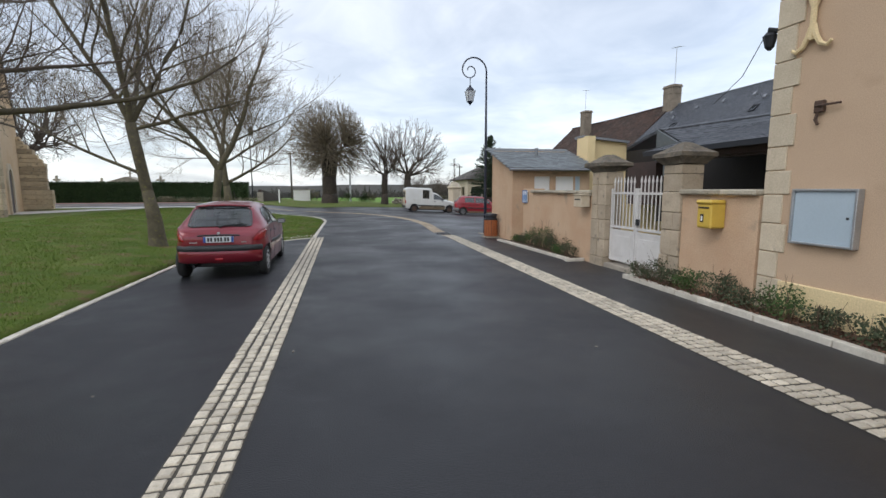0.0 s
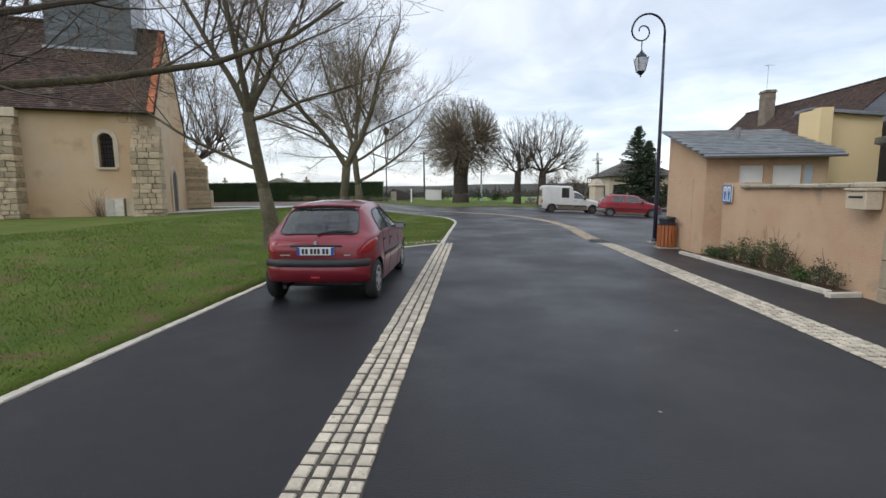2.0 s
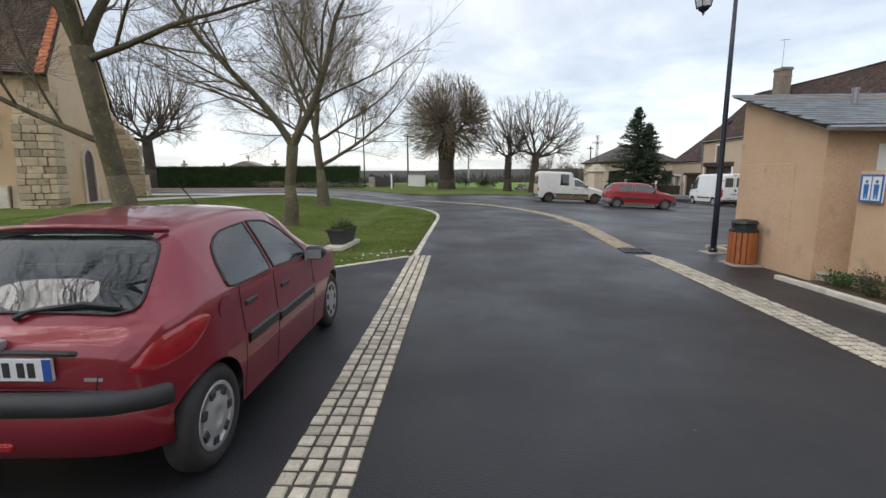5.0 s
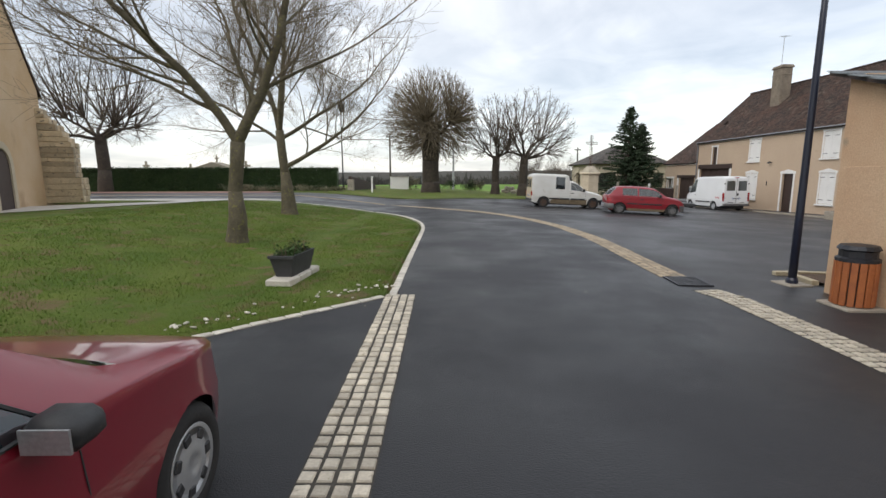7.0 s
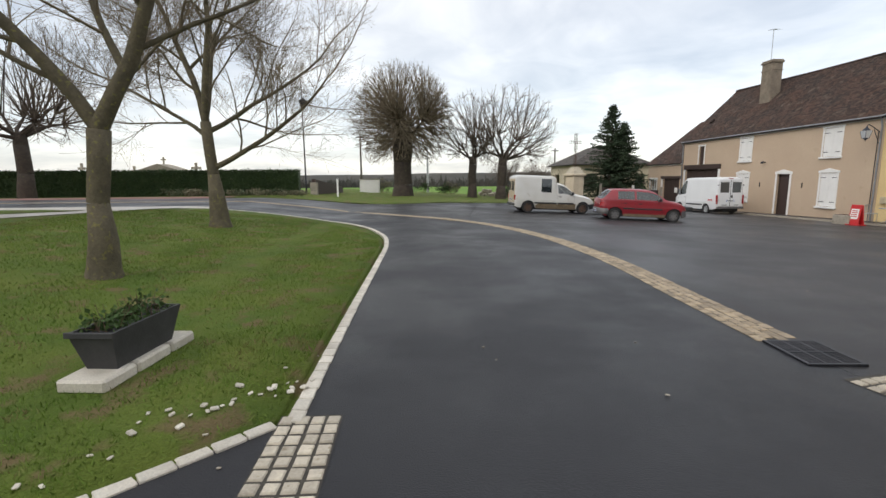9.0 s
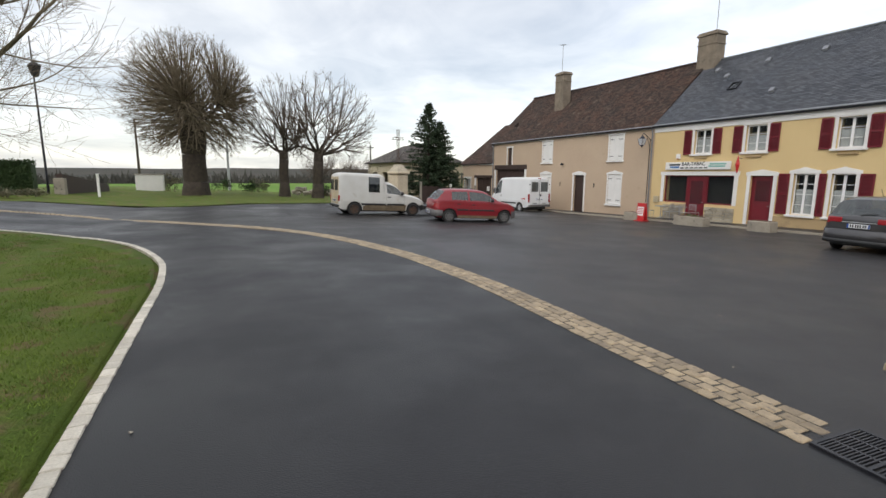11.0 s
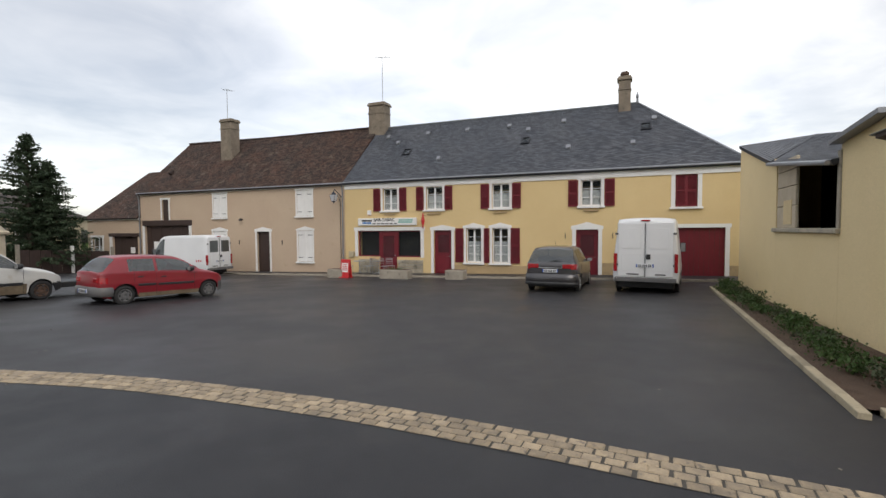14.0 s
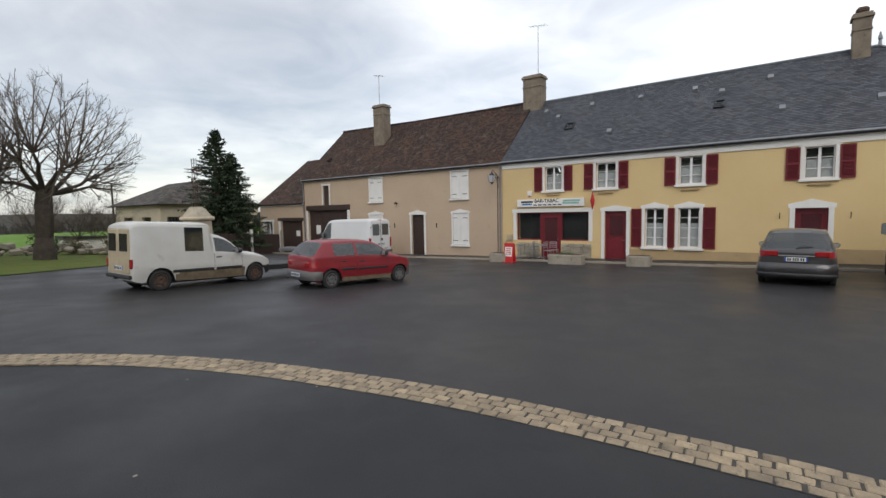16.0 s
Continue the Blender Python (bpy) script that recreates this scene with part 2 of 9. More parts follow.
GATEWHITE = surf("dulled_white_paint", (0.64, 0.62, 0.60), (0.56, 0.54, 0.52), 3, 0.55, 0.2, 50, c3=(0.40, 0.34, 0.29), stain=0.68, speck=0.05)
PVC = surf("white_joinery", (0.80, 0.80, 0.80), (0.77, 0.77, 0.78), 3, 0.35, 0.0, 50, speck=0.03)
WINE = surf("wine_red_paint", (0.175, 0.010, 0.020), (0.145, 0.009, 0.017), 4, 0.45, 0.1, 40)
BROWNDOOR = surf("dark_brown_wood", (0.055, 0.033, 0.027), (0.04, 0.024, 0.02), 6, 0.6, 0.3, 50)
# near-black colour that stands in for shade inside rooms, lofts and the drain
INNER_SHADE = surf("painted_inner_shade", (0.025, 0.022, 0.02), (0.018, 0.016, 0.015), 2, 0.9, 0.0, 20)
SLATE = covering("blue_slate", (0.062, 0.072, 0.092), (0.082, 0.090, 0.108), (0.14, 0.145, 0.135), 0.24, 0.13, 0.5, 0.70)
TILE = covering("old_clay_tile", (0.088, 0.050, 0.038), (0.058, 0.043, 0.038), (0.15, 0.115, 0.085), 0.18, 0.12, 0.9, 0.55)
TILE_DK = covering("dark_clay_tile", (0.10, 0.058, 0.045), (0.05, 0.038, 0.034), (0.165, 0.14, 0.112), 0.18, 0.12, 0.9, 0.55)
GREYTILE = covering("grey_roof_tile", (0.10, 0.09, 0.085), (0.075, 0.07, 0.066), (0.13, 0.12, 0.11), 0.3, 0.3, 0.9, 0.66)
ORANGE = surf("orange_verge_tile", (0.50, 0.16, 0.07), (0.38, 0.12, 0.06), 3, 0.85, 0.3, 30, vary=0.2)
SLATE_PC = surf("slate_piece", (0.13, 0.145, 0.15), (0.10, 0.115, 0.125), 4, 0.55, 0.3, 40, vary=0.28, c3=(0.2, 0.2, 0.17), stain=0.62)
ZINC = surf("grey_zinc", (0.30, 0.31, 0.33), (0.24, 0.25, 0.27), 3, 0.45, 0.1, 30, metal=0.6)
IRON = surf("dark_iron", (0.02, 0.022, 0.028), (0.03, 0.03, 0.036), 6, 0.45, 0.1, 40, metal=0.3)
LAMPBLUE = surf("dark_blue_lacquer", (0.012, 0.016, 0.032), (0.016, 0.02, 0.04), 5, 0.35, 0.0, 40, speck=0.03)
RUST = surf("rusty_iron", (0.10, 0.055, 0.035), (0.06, 0.04, 0.03), 12, 0.85, 0.5, 50)
GALV = surf("galvanised_steel", (0.42, 0.43, 0.44), (0.36, 0.37, 0.38), 5, 0.45, 0.05, 60, metal=0.7)
BARK = surf("grey_green_bark", (0.125, 0.108, 0.072), (0.085, 0.074, 0.052), 5, 0.9, 0.8, 30, c3=(0.17, 0.155, 0.06), stain=0.58, dist=0.02, spec=0.2)
BARK_DK = surf("dark_bark", (0.075, 0.060, 0.048), (0.05, 0.042, 0.035), 4, 0.92, 0.8, 25, c3=(0.10, 0.095, 0.055), stain=0.6, dist=0.02, spec=0.2)
TWIG = surf("brown_twig", (0.20, 0.165, 0.115), (0.15, 0.12, 0.085), 2, 0.9, 0.0, 10, spec=0.2)
TWIG_DK = surf("dark_twig", (0.13, 0.105, 0.085), (0.095, 0.078, 0.064), 2, 0.9, 0.0, 10, spec=0.2)
HEDGE = surf("hedge_leaf", (0.022, 0.045, 0.014), (0.038, 0.065, 0.02), 1.5, 0.7, 0.0, 10, c3=(0.06, 0.06, 0.03), stain=0.62, spec=0.3)
CONIFER = surf("conifer_needle", (0.028, 0.048, 0.026), (0.045, 0.066, 0.034), 1.5, 0.75, 0.0, 10, spec=0.25)
SHRUB = surf("lavender_leaf", (0.055, 0.075, 0.04), (0.085, 0.10, 0.058), 3, 0.8, 0.0, 12, c3=(0.11, 0.075, 0.05), stain=0.56, spec=0.2)
SHRUB_G = surf("green_shrub_leaf", (0.045, 0.085, 0.025), (0.07, 0.12, 0.035), 3, 0.7, 0.0, 12, c3=(0.12, 0.09, 0.05), stain=0.62, spec=0.25)
DEADSTEM = surf("dead_stem", (0.14, 0.09, 0.06), (0.10, 0.065, 0.045), 5, 0.9, 0.0, 20)
LEAFLITTER = surf("leaf_litter", (0.16, 0.075, 0.045), (0.10, 0.055, 0.035), 9, 0.85, 0.0, 20)
GLASS = glassy("window_glass", (0.05, 0.055, 0.06), 0.85, 1.5, (0.93, 0.95, 0.95))
CARGLASS = glassy("car_glass", (0.012, 0.018, 0.02), 0.3, 2.1)
CURTAIN = surf("net_curtain", (0.78, 0.79, 0.78), (0.6, 0.61, 0.61), 14, 0.9, 0.3, 60)
RUBBER = surf("tyre_rubber", (0.018, 0.018, 0.019), (0.026, 0.025, 0.024), 8, 0.8, 0.2, 40)
BLACKP = surf("black_plastic", (0.022, 0.023, 0.025), (0.03, 0.031, 0.033), 8, 0.5, 0.1, 80)
REDCAR = surf("metallic_red_paint", (0.225, 0.011, 0.025), (0.20, 0.010, 0.021), 1.2, 0.30, 0.0, 300, coat=0.8, metal=0.25, speck=0.03)
REDCAR2 = surf("faded_red_paint", (0.25, 0.012, 0.022), (0.22, 0.011, 0.019), 1.2, 0.38, 0.0, 80, coat=0.4, speck=0.03)
WHITECAR = surf("dirty_white_paint", (0.62, 0.62, 0.60), (0.55, 0.54, 0.50), 0.9, 0.42, 0.0, 40, c3=(0.44, 0.40, 0.33), stain=0.64, coat=0.3, speck=0.03)
WHITEVAN = surf("white_van_paint", (0.72, 0.73, 0.74), (0.68, 0.69, 0.70), 0.9, 0.35, 0.0, 40, coat=0.4, speck=0.03)
MUD = surf("mud_splash", (0.13, 0.095, 0.06), (0.20, 0.155, 0.10), 4, 0.9, 0.2, 40)
BEIGEPL = surf("yellowed_plastic", (0.50, 0.42, 0.28), (0.42, 0.35, 0.24), 3, 0.6, 0.1, 40)
GREYCAR = surf("brown_grey_metallic", (0.06, 0.058, 0.062), (0.052, 0.05, 0.054), 1.2, 0.32, 0.0, 200, metal=0.5, coat=0.8, speck=0.03)
GREYPL = surf("grey_bumper", (0.10, 0.10, 0.105), (0.14, 0.135, 0.13), 3, 0.6, 0.1, 40)
REDLENS = surf("red_lens", (0.36, 0.012, 0.02), (0.30, 0.01, 0.016), 8, 0.12, 0.0, 20, coat=0.6)
CLEARLENS = surf("clear_lens", (0.3, 0.31, 0.33), (0.22, 0.23, 0.25), 10, 0.12, 0.0, 20, coat=0.6)
ALU = surf("silver_wheel", (0.46, 0.47, 0.48), (0.38, 0.39, 0.4), 6, 0.4, 0.0, 40, metal=0.5, speck=0.03)
PLATE = surf("number_plate", (0.72, 0.74, 0.76), (0.68, 0.7, 0.72), 8, 0.4, 0.0, 40, speck=0.03)
PLATEBLUE = surf("plate_blue_band", (0.02, 0.09, 0.38), (0.02, 0.08, 0.33), 8, 0.4, 0.0, 40)
INK = surf("black_ink", (0.02, 0.02, 0.022), (0.03, 0.03, 0.03), 8, 0.6, 0.0, 40)
POSTYEL = surf("yellow_box_paint", (0.62, 0.42, 0.07), (0.55, 0.37, 0.06), 4, 0.45, 0.1, 40, speck=0.03)
BOARDBLUE = surf("pale_blue_board", (0.42, 0.50, 0.56), (0.39, 0.47, 0.53), 1.5, 0.35, 0.0, 40, speck=0.03)
SIGNBLUE = surf("sign_blue", (0.02, 0.16, 0.42), (0.02, 0.14, 0.38), 5, 0.4, 0.0, 40)
BINWOOD = surf("orange_slat_wood", (0.36, 0.115, 0.035), (0.28, 0.085, 0.028), 6, 0.6, 0.3, 40, vary=0.15)
POTBLACK = surf("dark_pot", (0.035, 0.035, 0.038), (0.05, 0.05, 0.052), 5, 0.7, 0.2, 50)
SHOPRED = surf("bright_red_sign", (0.55, 0.02, 0.025), (0.48, 0.018, 0.02), 5, 0.4, 0.0, 40)
SIGNGREEN = surf("sign_green", (0.18, 0.42, 0.36), (0.3, 0.5, 0.45), 3, 0.5, 0.0, 30)
LAMPGLASS = surf("lantern_glass", (0.55, 0.57, 0.6), (0.45, 0.47, 0.5), 10, 0.15, 0.0, 40)
HALLW = surf("pale_hall_render", (0.56, 0.49, 0.37), (0.5, 0.43, 0.32), 0.6, 0.9, 0.3, 60)
HEATH = surf("dry_ground_cover", (0.17, 0.15, 0.10), (0.11, 0.11, 0.06), 2, 0.9, 0.0, 20)

# ---------------------------------------------------------------- builders
def smooth_step(a, b, v):
    u = min(1.0, max(0.0, (v - a) / (b - a)))
    return u * u * (3 - 2 * u)


def land(x, y):
    """Height of the land: the square falls gently to the house row, the lawn rises to the church, and the fields drop away beyond."""
    if x > 1:
        z = -(min(x, 40) - 1) / 22.2 * (0.45 + 0.021 * (min(max(y, -10), 62) - 14))
    elif x < -3.7:
        z = min(0.5, 0.09 * (-3.7 - x))
    else:
        z = 0.0
    if y > 60:
        z -= 0.012 * (min(y, 260) - 60)
    return z


def mesh_of(name, verts, faces, mat, smooth=False, uvs=None):
    me = bpy.data.meshes.new(name)
    me.from_pydata(verts, [], faces)
    me.materials.append(mat)
    if smooth:
        me.polygons.foreach_set("use_smooth", [True] * len(me.polygons))
    if uvs is not None:
        lay = me.uv_layers.new(name="uv")
        lay.data.foreach_set("uv", [c for i in (l.vertex_index for l in me.loops) for c in uvs[i]])
    me.update()
    return me


def thing(name, label, category, at=None, group="", kind=""):
    ob = new(name)
    if at is not None:
        ob.matrix_basis = at
    return tagged(ob, label, category, group, kind)


def part(name, bm, mat, parent=None, label="", smooth=False):
    """Links a bmesh (or a ready mesh) as one object, under parent where there is one."""
    if isinstance(bm, bpy.types.Mesh):
        me = bm
    else:
        me = bpy.data.meshes.new(name)
        bm.normal_update()
        bm.to_mesh(me)
        bm.free()
        me.materials.append(mat)
        if smooth:
            me.polygons.foreach_set("use_smooth", [True] * len(me.polygons))
    ob = new(name, me)
    if parent is not None:
        ob.parent = parent
    if label:
        ob["label"] = label
    return ob


def struct(name, bm, mat, label="", parent=None, smooth=False):
    ob = part(name, bm, mat, parent, label, smooth)
    if parent is None:
        ob["kind"] = "structure"
    return ob


def boxm(bm, x0, y0, z0, x1, y1, z1, bev=0.0, m=None):
    """Adds a box, with its edges eased by bev, to bm."""
    r = bmesh.ops.create_cube(bm, size=1.0, matrix=Matrix.Translation(((x0 + x1) / 2, (y0 + y1) / 2, (z0 + z1) / 2)) @ Matrix.Diagonal((abs(x1 - x0), abs(y1 - y0), abs(z1 - z0), 1)))
    vs = r["verts"]
    if bev:
        es = list({e for v in vs for e in v.link_edges})
        rb = bmesh.ops.bevel(bm, geom=es, offset=bev, segments=1, affect="EDGES", profile=0.5)
        vs = list({v for f in rb["faces"] for v in f.verts} | {v for v in vs if v.is_valid})
    if m is not None:
        bmesh.ops.transform(bm, matrix=m, verts=[v for v in vs if v.is_valid])
    return bm


def box(x0, y0, z0, x1, y1, z1, bev=0.0, m=None):
    return boxm(bmesh.new(), x0, y0, z0, x1, y1, z1, bev, m)


def tube(points, radii, sides=6, closed=False, bm=None):
    """A tapered round bar along points."""
    bm = bm or bmesh.new()
    pts = [Vector(p) for p in points]
    rings = []
    up = Vector((0.13, 0.21, 1)).normalized()
    n = len(pts)
    for i, p in enumerate(pts):
        d = (pts[min(i + 1, n - 1)] - pts[max(i - 1, 0)])
        d = d.normalized() if d.length > 1e-9 else Vector((0, 0, 1))
        a = d.cross(up)
        if a.length < 0.05:
            a = d.cross(Vector((1, 0, 0)))
        a.normalize()
        b = d.cross(a)
        r = radii[i] if hasattr(radii, "__len__") else radii
        rings.append([bm.verts.new(p + (a * math.cos(k * math.tau / sides) + b * math.sin(k * math.tau / sides)) * r) for k in range(sides)])
    for i in range(n - 1):
        for k in range(sides):
            bm.faces.new((rings[i][k], rings[i][(k + 1) % sides], rings[i + 1][(k + 1) % sides], rings[i + 1][k]))
    if not closed:
        bm.faces.new(rings[0][::-1])
        bm.faces.new(rings[-1])
    return bm


def lathe(profile, sides=20, at=(0, 0, 0), bm=None):
    """A turned body from (radius, height) pairs."""
    bm = bm or bmesh.new()
    rings = []
    for r, z in profile:
        rings.append([bm.verts.new((at[0] + r * math.cos(k * math.tau / sides), at[1] + r * math.sin(k * math.tau / sides), at[2] + z)) for k in range(sides)])
    for i in range(len(rings) - 1):
        for k in range(sides):
            bm.faces.new((rings[i][k], rings[i][(k + 1) % sides], rings[i + 1][(k + 1) % sides], rings[i + 1][k]))
    bm.faces.new(rings[0][::-1])
    bm.faces.new(rings[-1])
    return bm


def prism(outline, depth, m=None, bm=None):
    """An outline in x, z drawn out along y from 0 to depth, then placed by m."""
    bm = bm or bmesh.new()
    a = [bm.verts.new((x, 0, z)) for x, z in outline]
    b = [bm.verts.new((x, depth, z)) for x, z in outline]
    n = len(a)
    bm.faces.new(a)
    bm.faces.new(b[::-1])
    for i in range(n):
        bm.faces.new((a[i], b[i], b[(i + 1) % n], a[(i + 1) % n]))
    if m is not None:
        bmesh.ops.transform(bm, matrix=m, verts=a + b)
    bmesh.ops.recalc_face_normals(bm, faces=bm.faces)
    return bm


def sheet(name, mat, xs, ys, up=0.0, keep=None, label="", smooth=True, rough=0.0):
    """A ground sheet on the land over a grid of xs, ys."""
    verts = [(x, y, land(x, y) + up + (rough * noise.noise((x * 1.3, y * 1.3, 0)) if rough else 0)) for y in ys for x in xs]
    w = len(xs)
    faces = [(j * w + i, j * w + i + 1, (j + 1) * w + i + 1, (j + 1) * w + i) for j in range(len(ys) - 1) for i in range(w - 1)
             if keep is None or keep((xs[i] + xs[i + 1]) / 2, (ys[j] + ys[j + 1]) / 2)]
    ob = new(name, mesh_of(name, verts, faces, mat, smooth))
    ob["kind"] = "structure"
    if label:
        ob["label"] = label
    return ob


def curved(pts, n=6):
    """A smooth open line through plan points."""
    out = []
    q = [pts[0], *pts, pts[-1]]
    for i in range(1, len(q) - 2):
        a, b, c, d = (Vector(v) for v in q[i - 1:i + 3])
        for k in range(n):
            t = k / n
            out.append(tuple(0.5 * (2 * b + (c - a) * t + (2 * a - 5 * b + 4 * c - d) * t * t + (3 * b - a - 3 * c + d) * t ** 3)))
    return out + [tuple(pts[-1])]


def poly_sheet(name, mat, outline, up, label="", step=1.0, thick=0.0, kind="structure"):
    """A flat-lying area of any outline, draped over the land, with a rim of that thickness."""
    bm = bmesh.new()
    vs = [bm.verts.new((x, y, 0)) for x, y in outline]
    f = bm.faces.new(vs)
    bm.normal_update()
    if f.normal.z < 0:
        f.normal_flip()
    x0, x1 = min(p[0] for p in outline), max(p[0] for p in outline)
    y0, y1 = min(p[1] for p in outline), max(p[1] for p in outline)
    for ax, lo, hi in ((0, x0, x1), (1, y0, y1)):
        k = lo + step
        while k < hi:
            co, no = Vector((0, 0, 0)), Vector((0, 0, 0))
            co[ax], no[ax] = k, 1
            bmesh.ops.bisect_plane(bm, geom=bm.verts[:] + bm.edges[:] + bm.faces[:], plane_co=co, plane_no=no)
            k += step
    if thick:
        ed = [e for e in bm.edges if e.is_boundary]
        r = bmesh.ops.extrude_edge_only(bm, edges=ed)
        low = {g for g in r["geom"] if isinstance(g, bmesh.types.BMVert)}
    else:
        low = set()
    for v in bm.verts:
        v.co.z = land(v.co.x, v.co.y) + up - (thick if v in low else 0)
    ob = part(name, bm, mat, None, label, True)
    ob["kind"] = kind
    return ob


def walled(name, p0, p1, z0, z1, thick, holes, mat, parent=None, label="", top=None):
    """A wall from p0 to p1 (plan), its outer face on that line and its body to the left of the way, with rectangular holes
    (a, b, zlo, zhi) cut through, measured along it from p0. top(a) gives a sloping head in place of z1."""
    d = Vector((p1[0] - p0[0], p1[1] - p0[1], 0))
    d.normalize()
    p0, p1 = (p0[0] + d.x * 0.003, p0[1] + d.y * 0.003), (p1[0] - d.x * 0.003, p1[1] - d.y * 0.003)
    ln = math.hypot(p1[0] - p0[0], p1[1] - p0[1])
    nrm = Vector((-d.y, d.x, 0))
    us = sorted({0.0, ln, *[u for h in holes for u in h[:2]]})
    zs = sorted({z0, z1, *[z for h in holes for z in h[2:4]]})
    bm = bmesh.new()
    cache = {}

    def v(i, j, k):
        if (i, j, k) not in cache:
            u, z = us[i], zs[j]
            if top and j == len(zs) - 1:
                z = top(u)
            cache[i, j, k] = bm.verts.new(Vector((p0[0], p0[1], 0)) + d * u + nrm * (thick * k) + Vector((0, 0, z)))
        return cache[i, j, k]

    nu, nz = len(us) - 1, len(zs) - 1
    solid = [[not any(h[0] <= (us[i] + us[i + 1]) / 2 <= h[1] and h[2] <= (zs[j] + zs[j + 1]) / 2 <= h[3] for h in holes) for j in range(nz)] for i in range(nu)]
    for i in range(nu):
        for j in range(nz):
            if not solid[i][j]:
                continue
            bm.faces.new((v(i, j, 0), v(i + 1, j, 0), v(i + 1, j + 1, 0), v(i, j + 1, 0)))
            bm.faces.new((v(i, j + 1, 1), v(i + 1, j + 1, 1), v(i + 1, j, 1), v(i, j, 1)))
            for di, dj, a, b in ((-1, 0, (i, j), (i, j + 1)), (1, 0, (i + 1, j + 1), (i + 1, j)), (0, -1, (i + 1, j), (i, j)), (0, 1, (i, j + 1), (i + 1, j + 1))):
                ii, jj = i + di, j + dj
                if 0 <= ii < nu and 0 <= jj < nz and solid[ii][jj]:
                    continue
                bm.faces.new((v(*a, 0), v(*b, 0), v(*b, 1), v(*a, 1)))
    bmesh.ops.recalc_face_normals(bm, faces=bm.faces)
    return part(name, bm, mat, parent, label)


def slope(name, a, b, c, d, mat, parent, course=0.13, lip=0.012, label="", thick=0.1):
    """A roof slope laid in overlapping courses: a, b the eave from end to end, d, c the ridge above them."""
    a, b, c, d = map(Vector, (a, b, c, d))
    rise = (((d - a).length + (c - b).length) / 2)
    n = max(2, int(rise / course))
    nrm = (b - a).cross(d - a).normalized()
    if nrm.z < 0:
        nrm = -nrm
    verts, faces, uvs = [], [], []
    e = (b - a).normalized()
    for i in range(n):
        for k, t in ((0, i / n), (1, (i + 1) / n)):
            p, q = a.lerp(d, t), b.lerp(c, t)
            lift = nrm * (lip * (1 - k))
            verts += [p + lift, q + lift]
            s = t * rise
            uvs += [((p - a).dot(e), s), ((q - a).dot(e), s)]
        o = i * 4
        faces.append((o, o + 1, o + 3, o + 2))
        if i:
            faces.append((o - 2, o - 1, o + 1, o))
    k = len(verts)
    under = [a - nrm * thick, b - nrm * thick, c - nrm * thick, d - nrm * thick]
    verts += under
    uvs += [(0, 0)] * 4
    faces += [(k + 3, k + 2, k + 1, k), (0, k, k + 1, 1), (1, k + 1, k + 2, k - 1), (k - 1, k + 2, k + 3, k - 2), (k - 2, k + 3, k, 0)]
    return part(name, mesh_of(name, verts, faces, mat, False, uvs), mat, parent, label)


def lettering(name, text, size, m, mat, parent, thick=0.004, wide=1.0, bold=0.0):
    cu = bpy.data.curves.new(name, "FONT")
    cu.body, cu.size, cu.align_x, cu.align_y, cu.extrude = text, size, "CENTER", "CENTER", thick
    cu.offset = bold
    tmp = bpy.data.objects.new(name, cu)
    scene.collection.objects.link(tmp)
    me = bpy.data.meshes.new_from_object(tmp.evaluated_get(bpy.context.evaluated_depsgraph_get()))
    bpy.data.objects.remove(tmp)
    me.transform(m @ Matrix.Diagonal((wide, 1, 1, 1)))
    me.materials.clear()
    me.materials.append(mat)
    return part(name, me, mat, parent)

# ---------------------------------------------------------------- ground
def steps(*spans):
    out = []
    for a, b, s in spans:
        n = max(1, round((b - a) / s))
        out += [a + (b - a) * i / n for i in range(n)]
    return out + [spans[-1][1]]


GX = steps((-2600, -400, 200), (-400, -100, 30), (-100, -30, 7), (-30, 44, 2), (44, 110, 8), (110, 400, 30), (400, 2600, 200))
GY = steps((-400, -60, 40), (-60, -10, 5), (-10, 64, 2), (64, 120, 6), (120, 300, 15), (300, 800, 50), (800, 3000, 200))


def hills(x, y):
    """The far side of the valley: long wooded rises."""
    r = math.hypot(x, y - 10)
    h = land(x, y) - 0.05
    if r > 60:
        h = h + (-0.9 - h) * smooth_step(60, 120, r) - 3.0 * smooth_step(110, 300, r)
    far = smooth_step(330, 1500, r)
    return h + far * (17 + 9 * noise.noise((x * 0.0011, y * 0.0011, 3.0)) + 4 * noise.noise((x * 0.004, y * 0.004, 7.0)))


verts = [(x, y, hills(x, y)) for y in GY for x in GX]
W = len(GX)
faces = [(j * W + i, j * W + i + 1, (j + 1) * W + i + 1, (j + 1) * W + i) for j in range(len(GY) - 1) for i in range(W - 1)]
me = mesh_of("ground", verts, faces, LAWN, True)
me.materials.append(FIELD)
me.materials.append(WOODS)
for p in me.polygons:
    c = p.center
    r = math.hypot(c.x, c.y - 10)
    p.material_index = 0 if r < 66 else (1 if r < 190 and c.y > 40 else 2)
tagged(new("ground", me), "green winter fields and far wooded hills under the village", "ground", kind="structure")

LAWN_EDGE = curved([(-1.1, 16.0), (-1.1, 18.9), (-1.08, 22.0), (-1.1, 24.4), (-1.38, 26.5), (-2.3, 29.0), (-3.9, 31.0), (-6.3, 32.1), (-8.3, 32.4)])
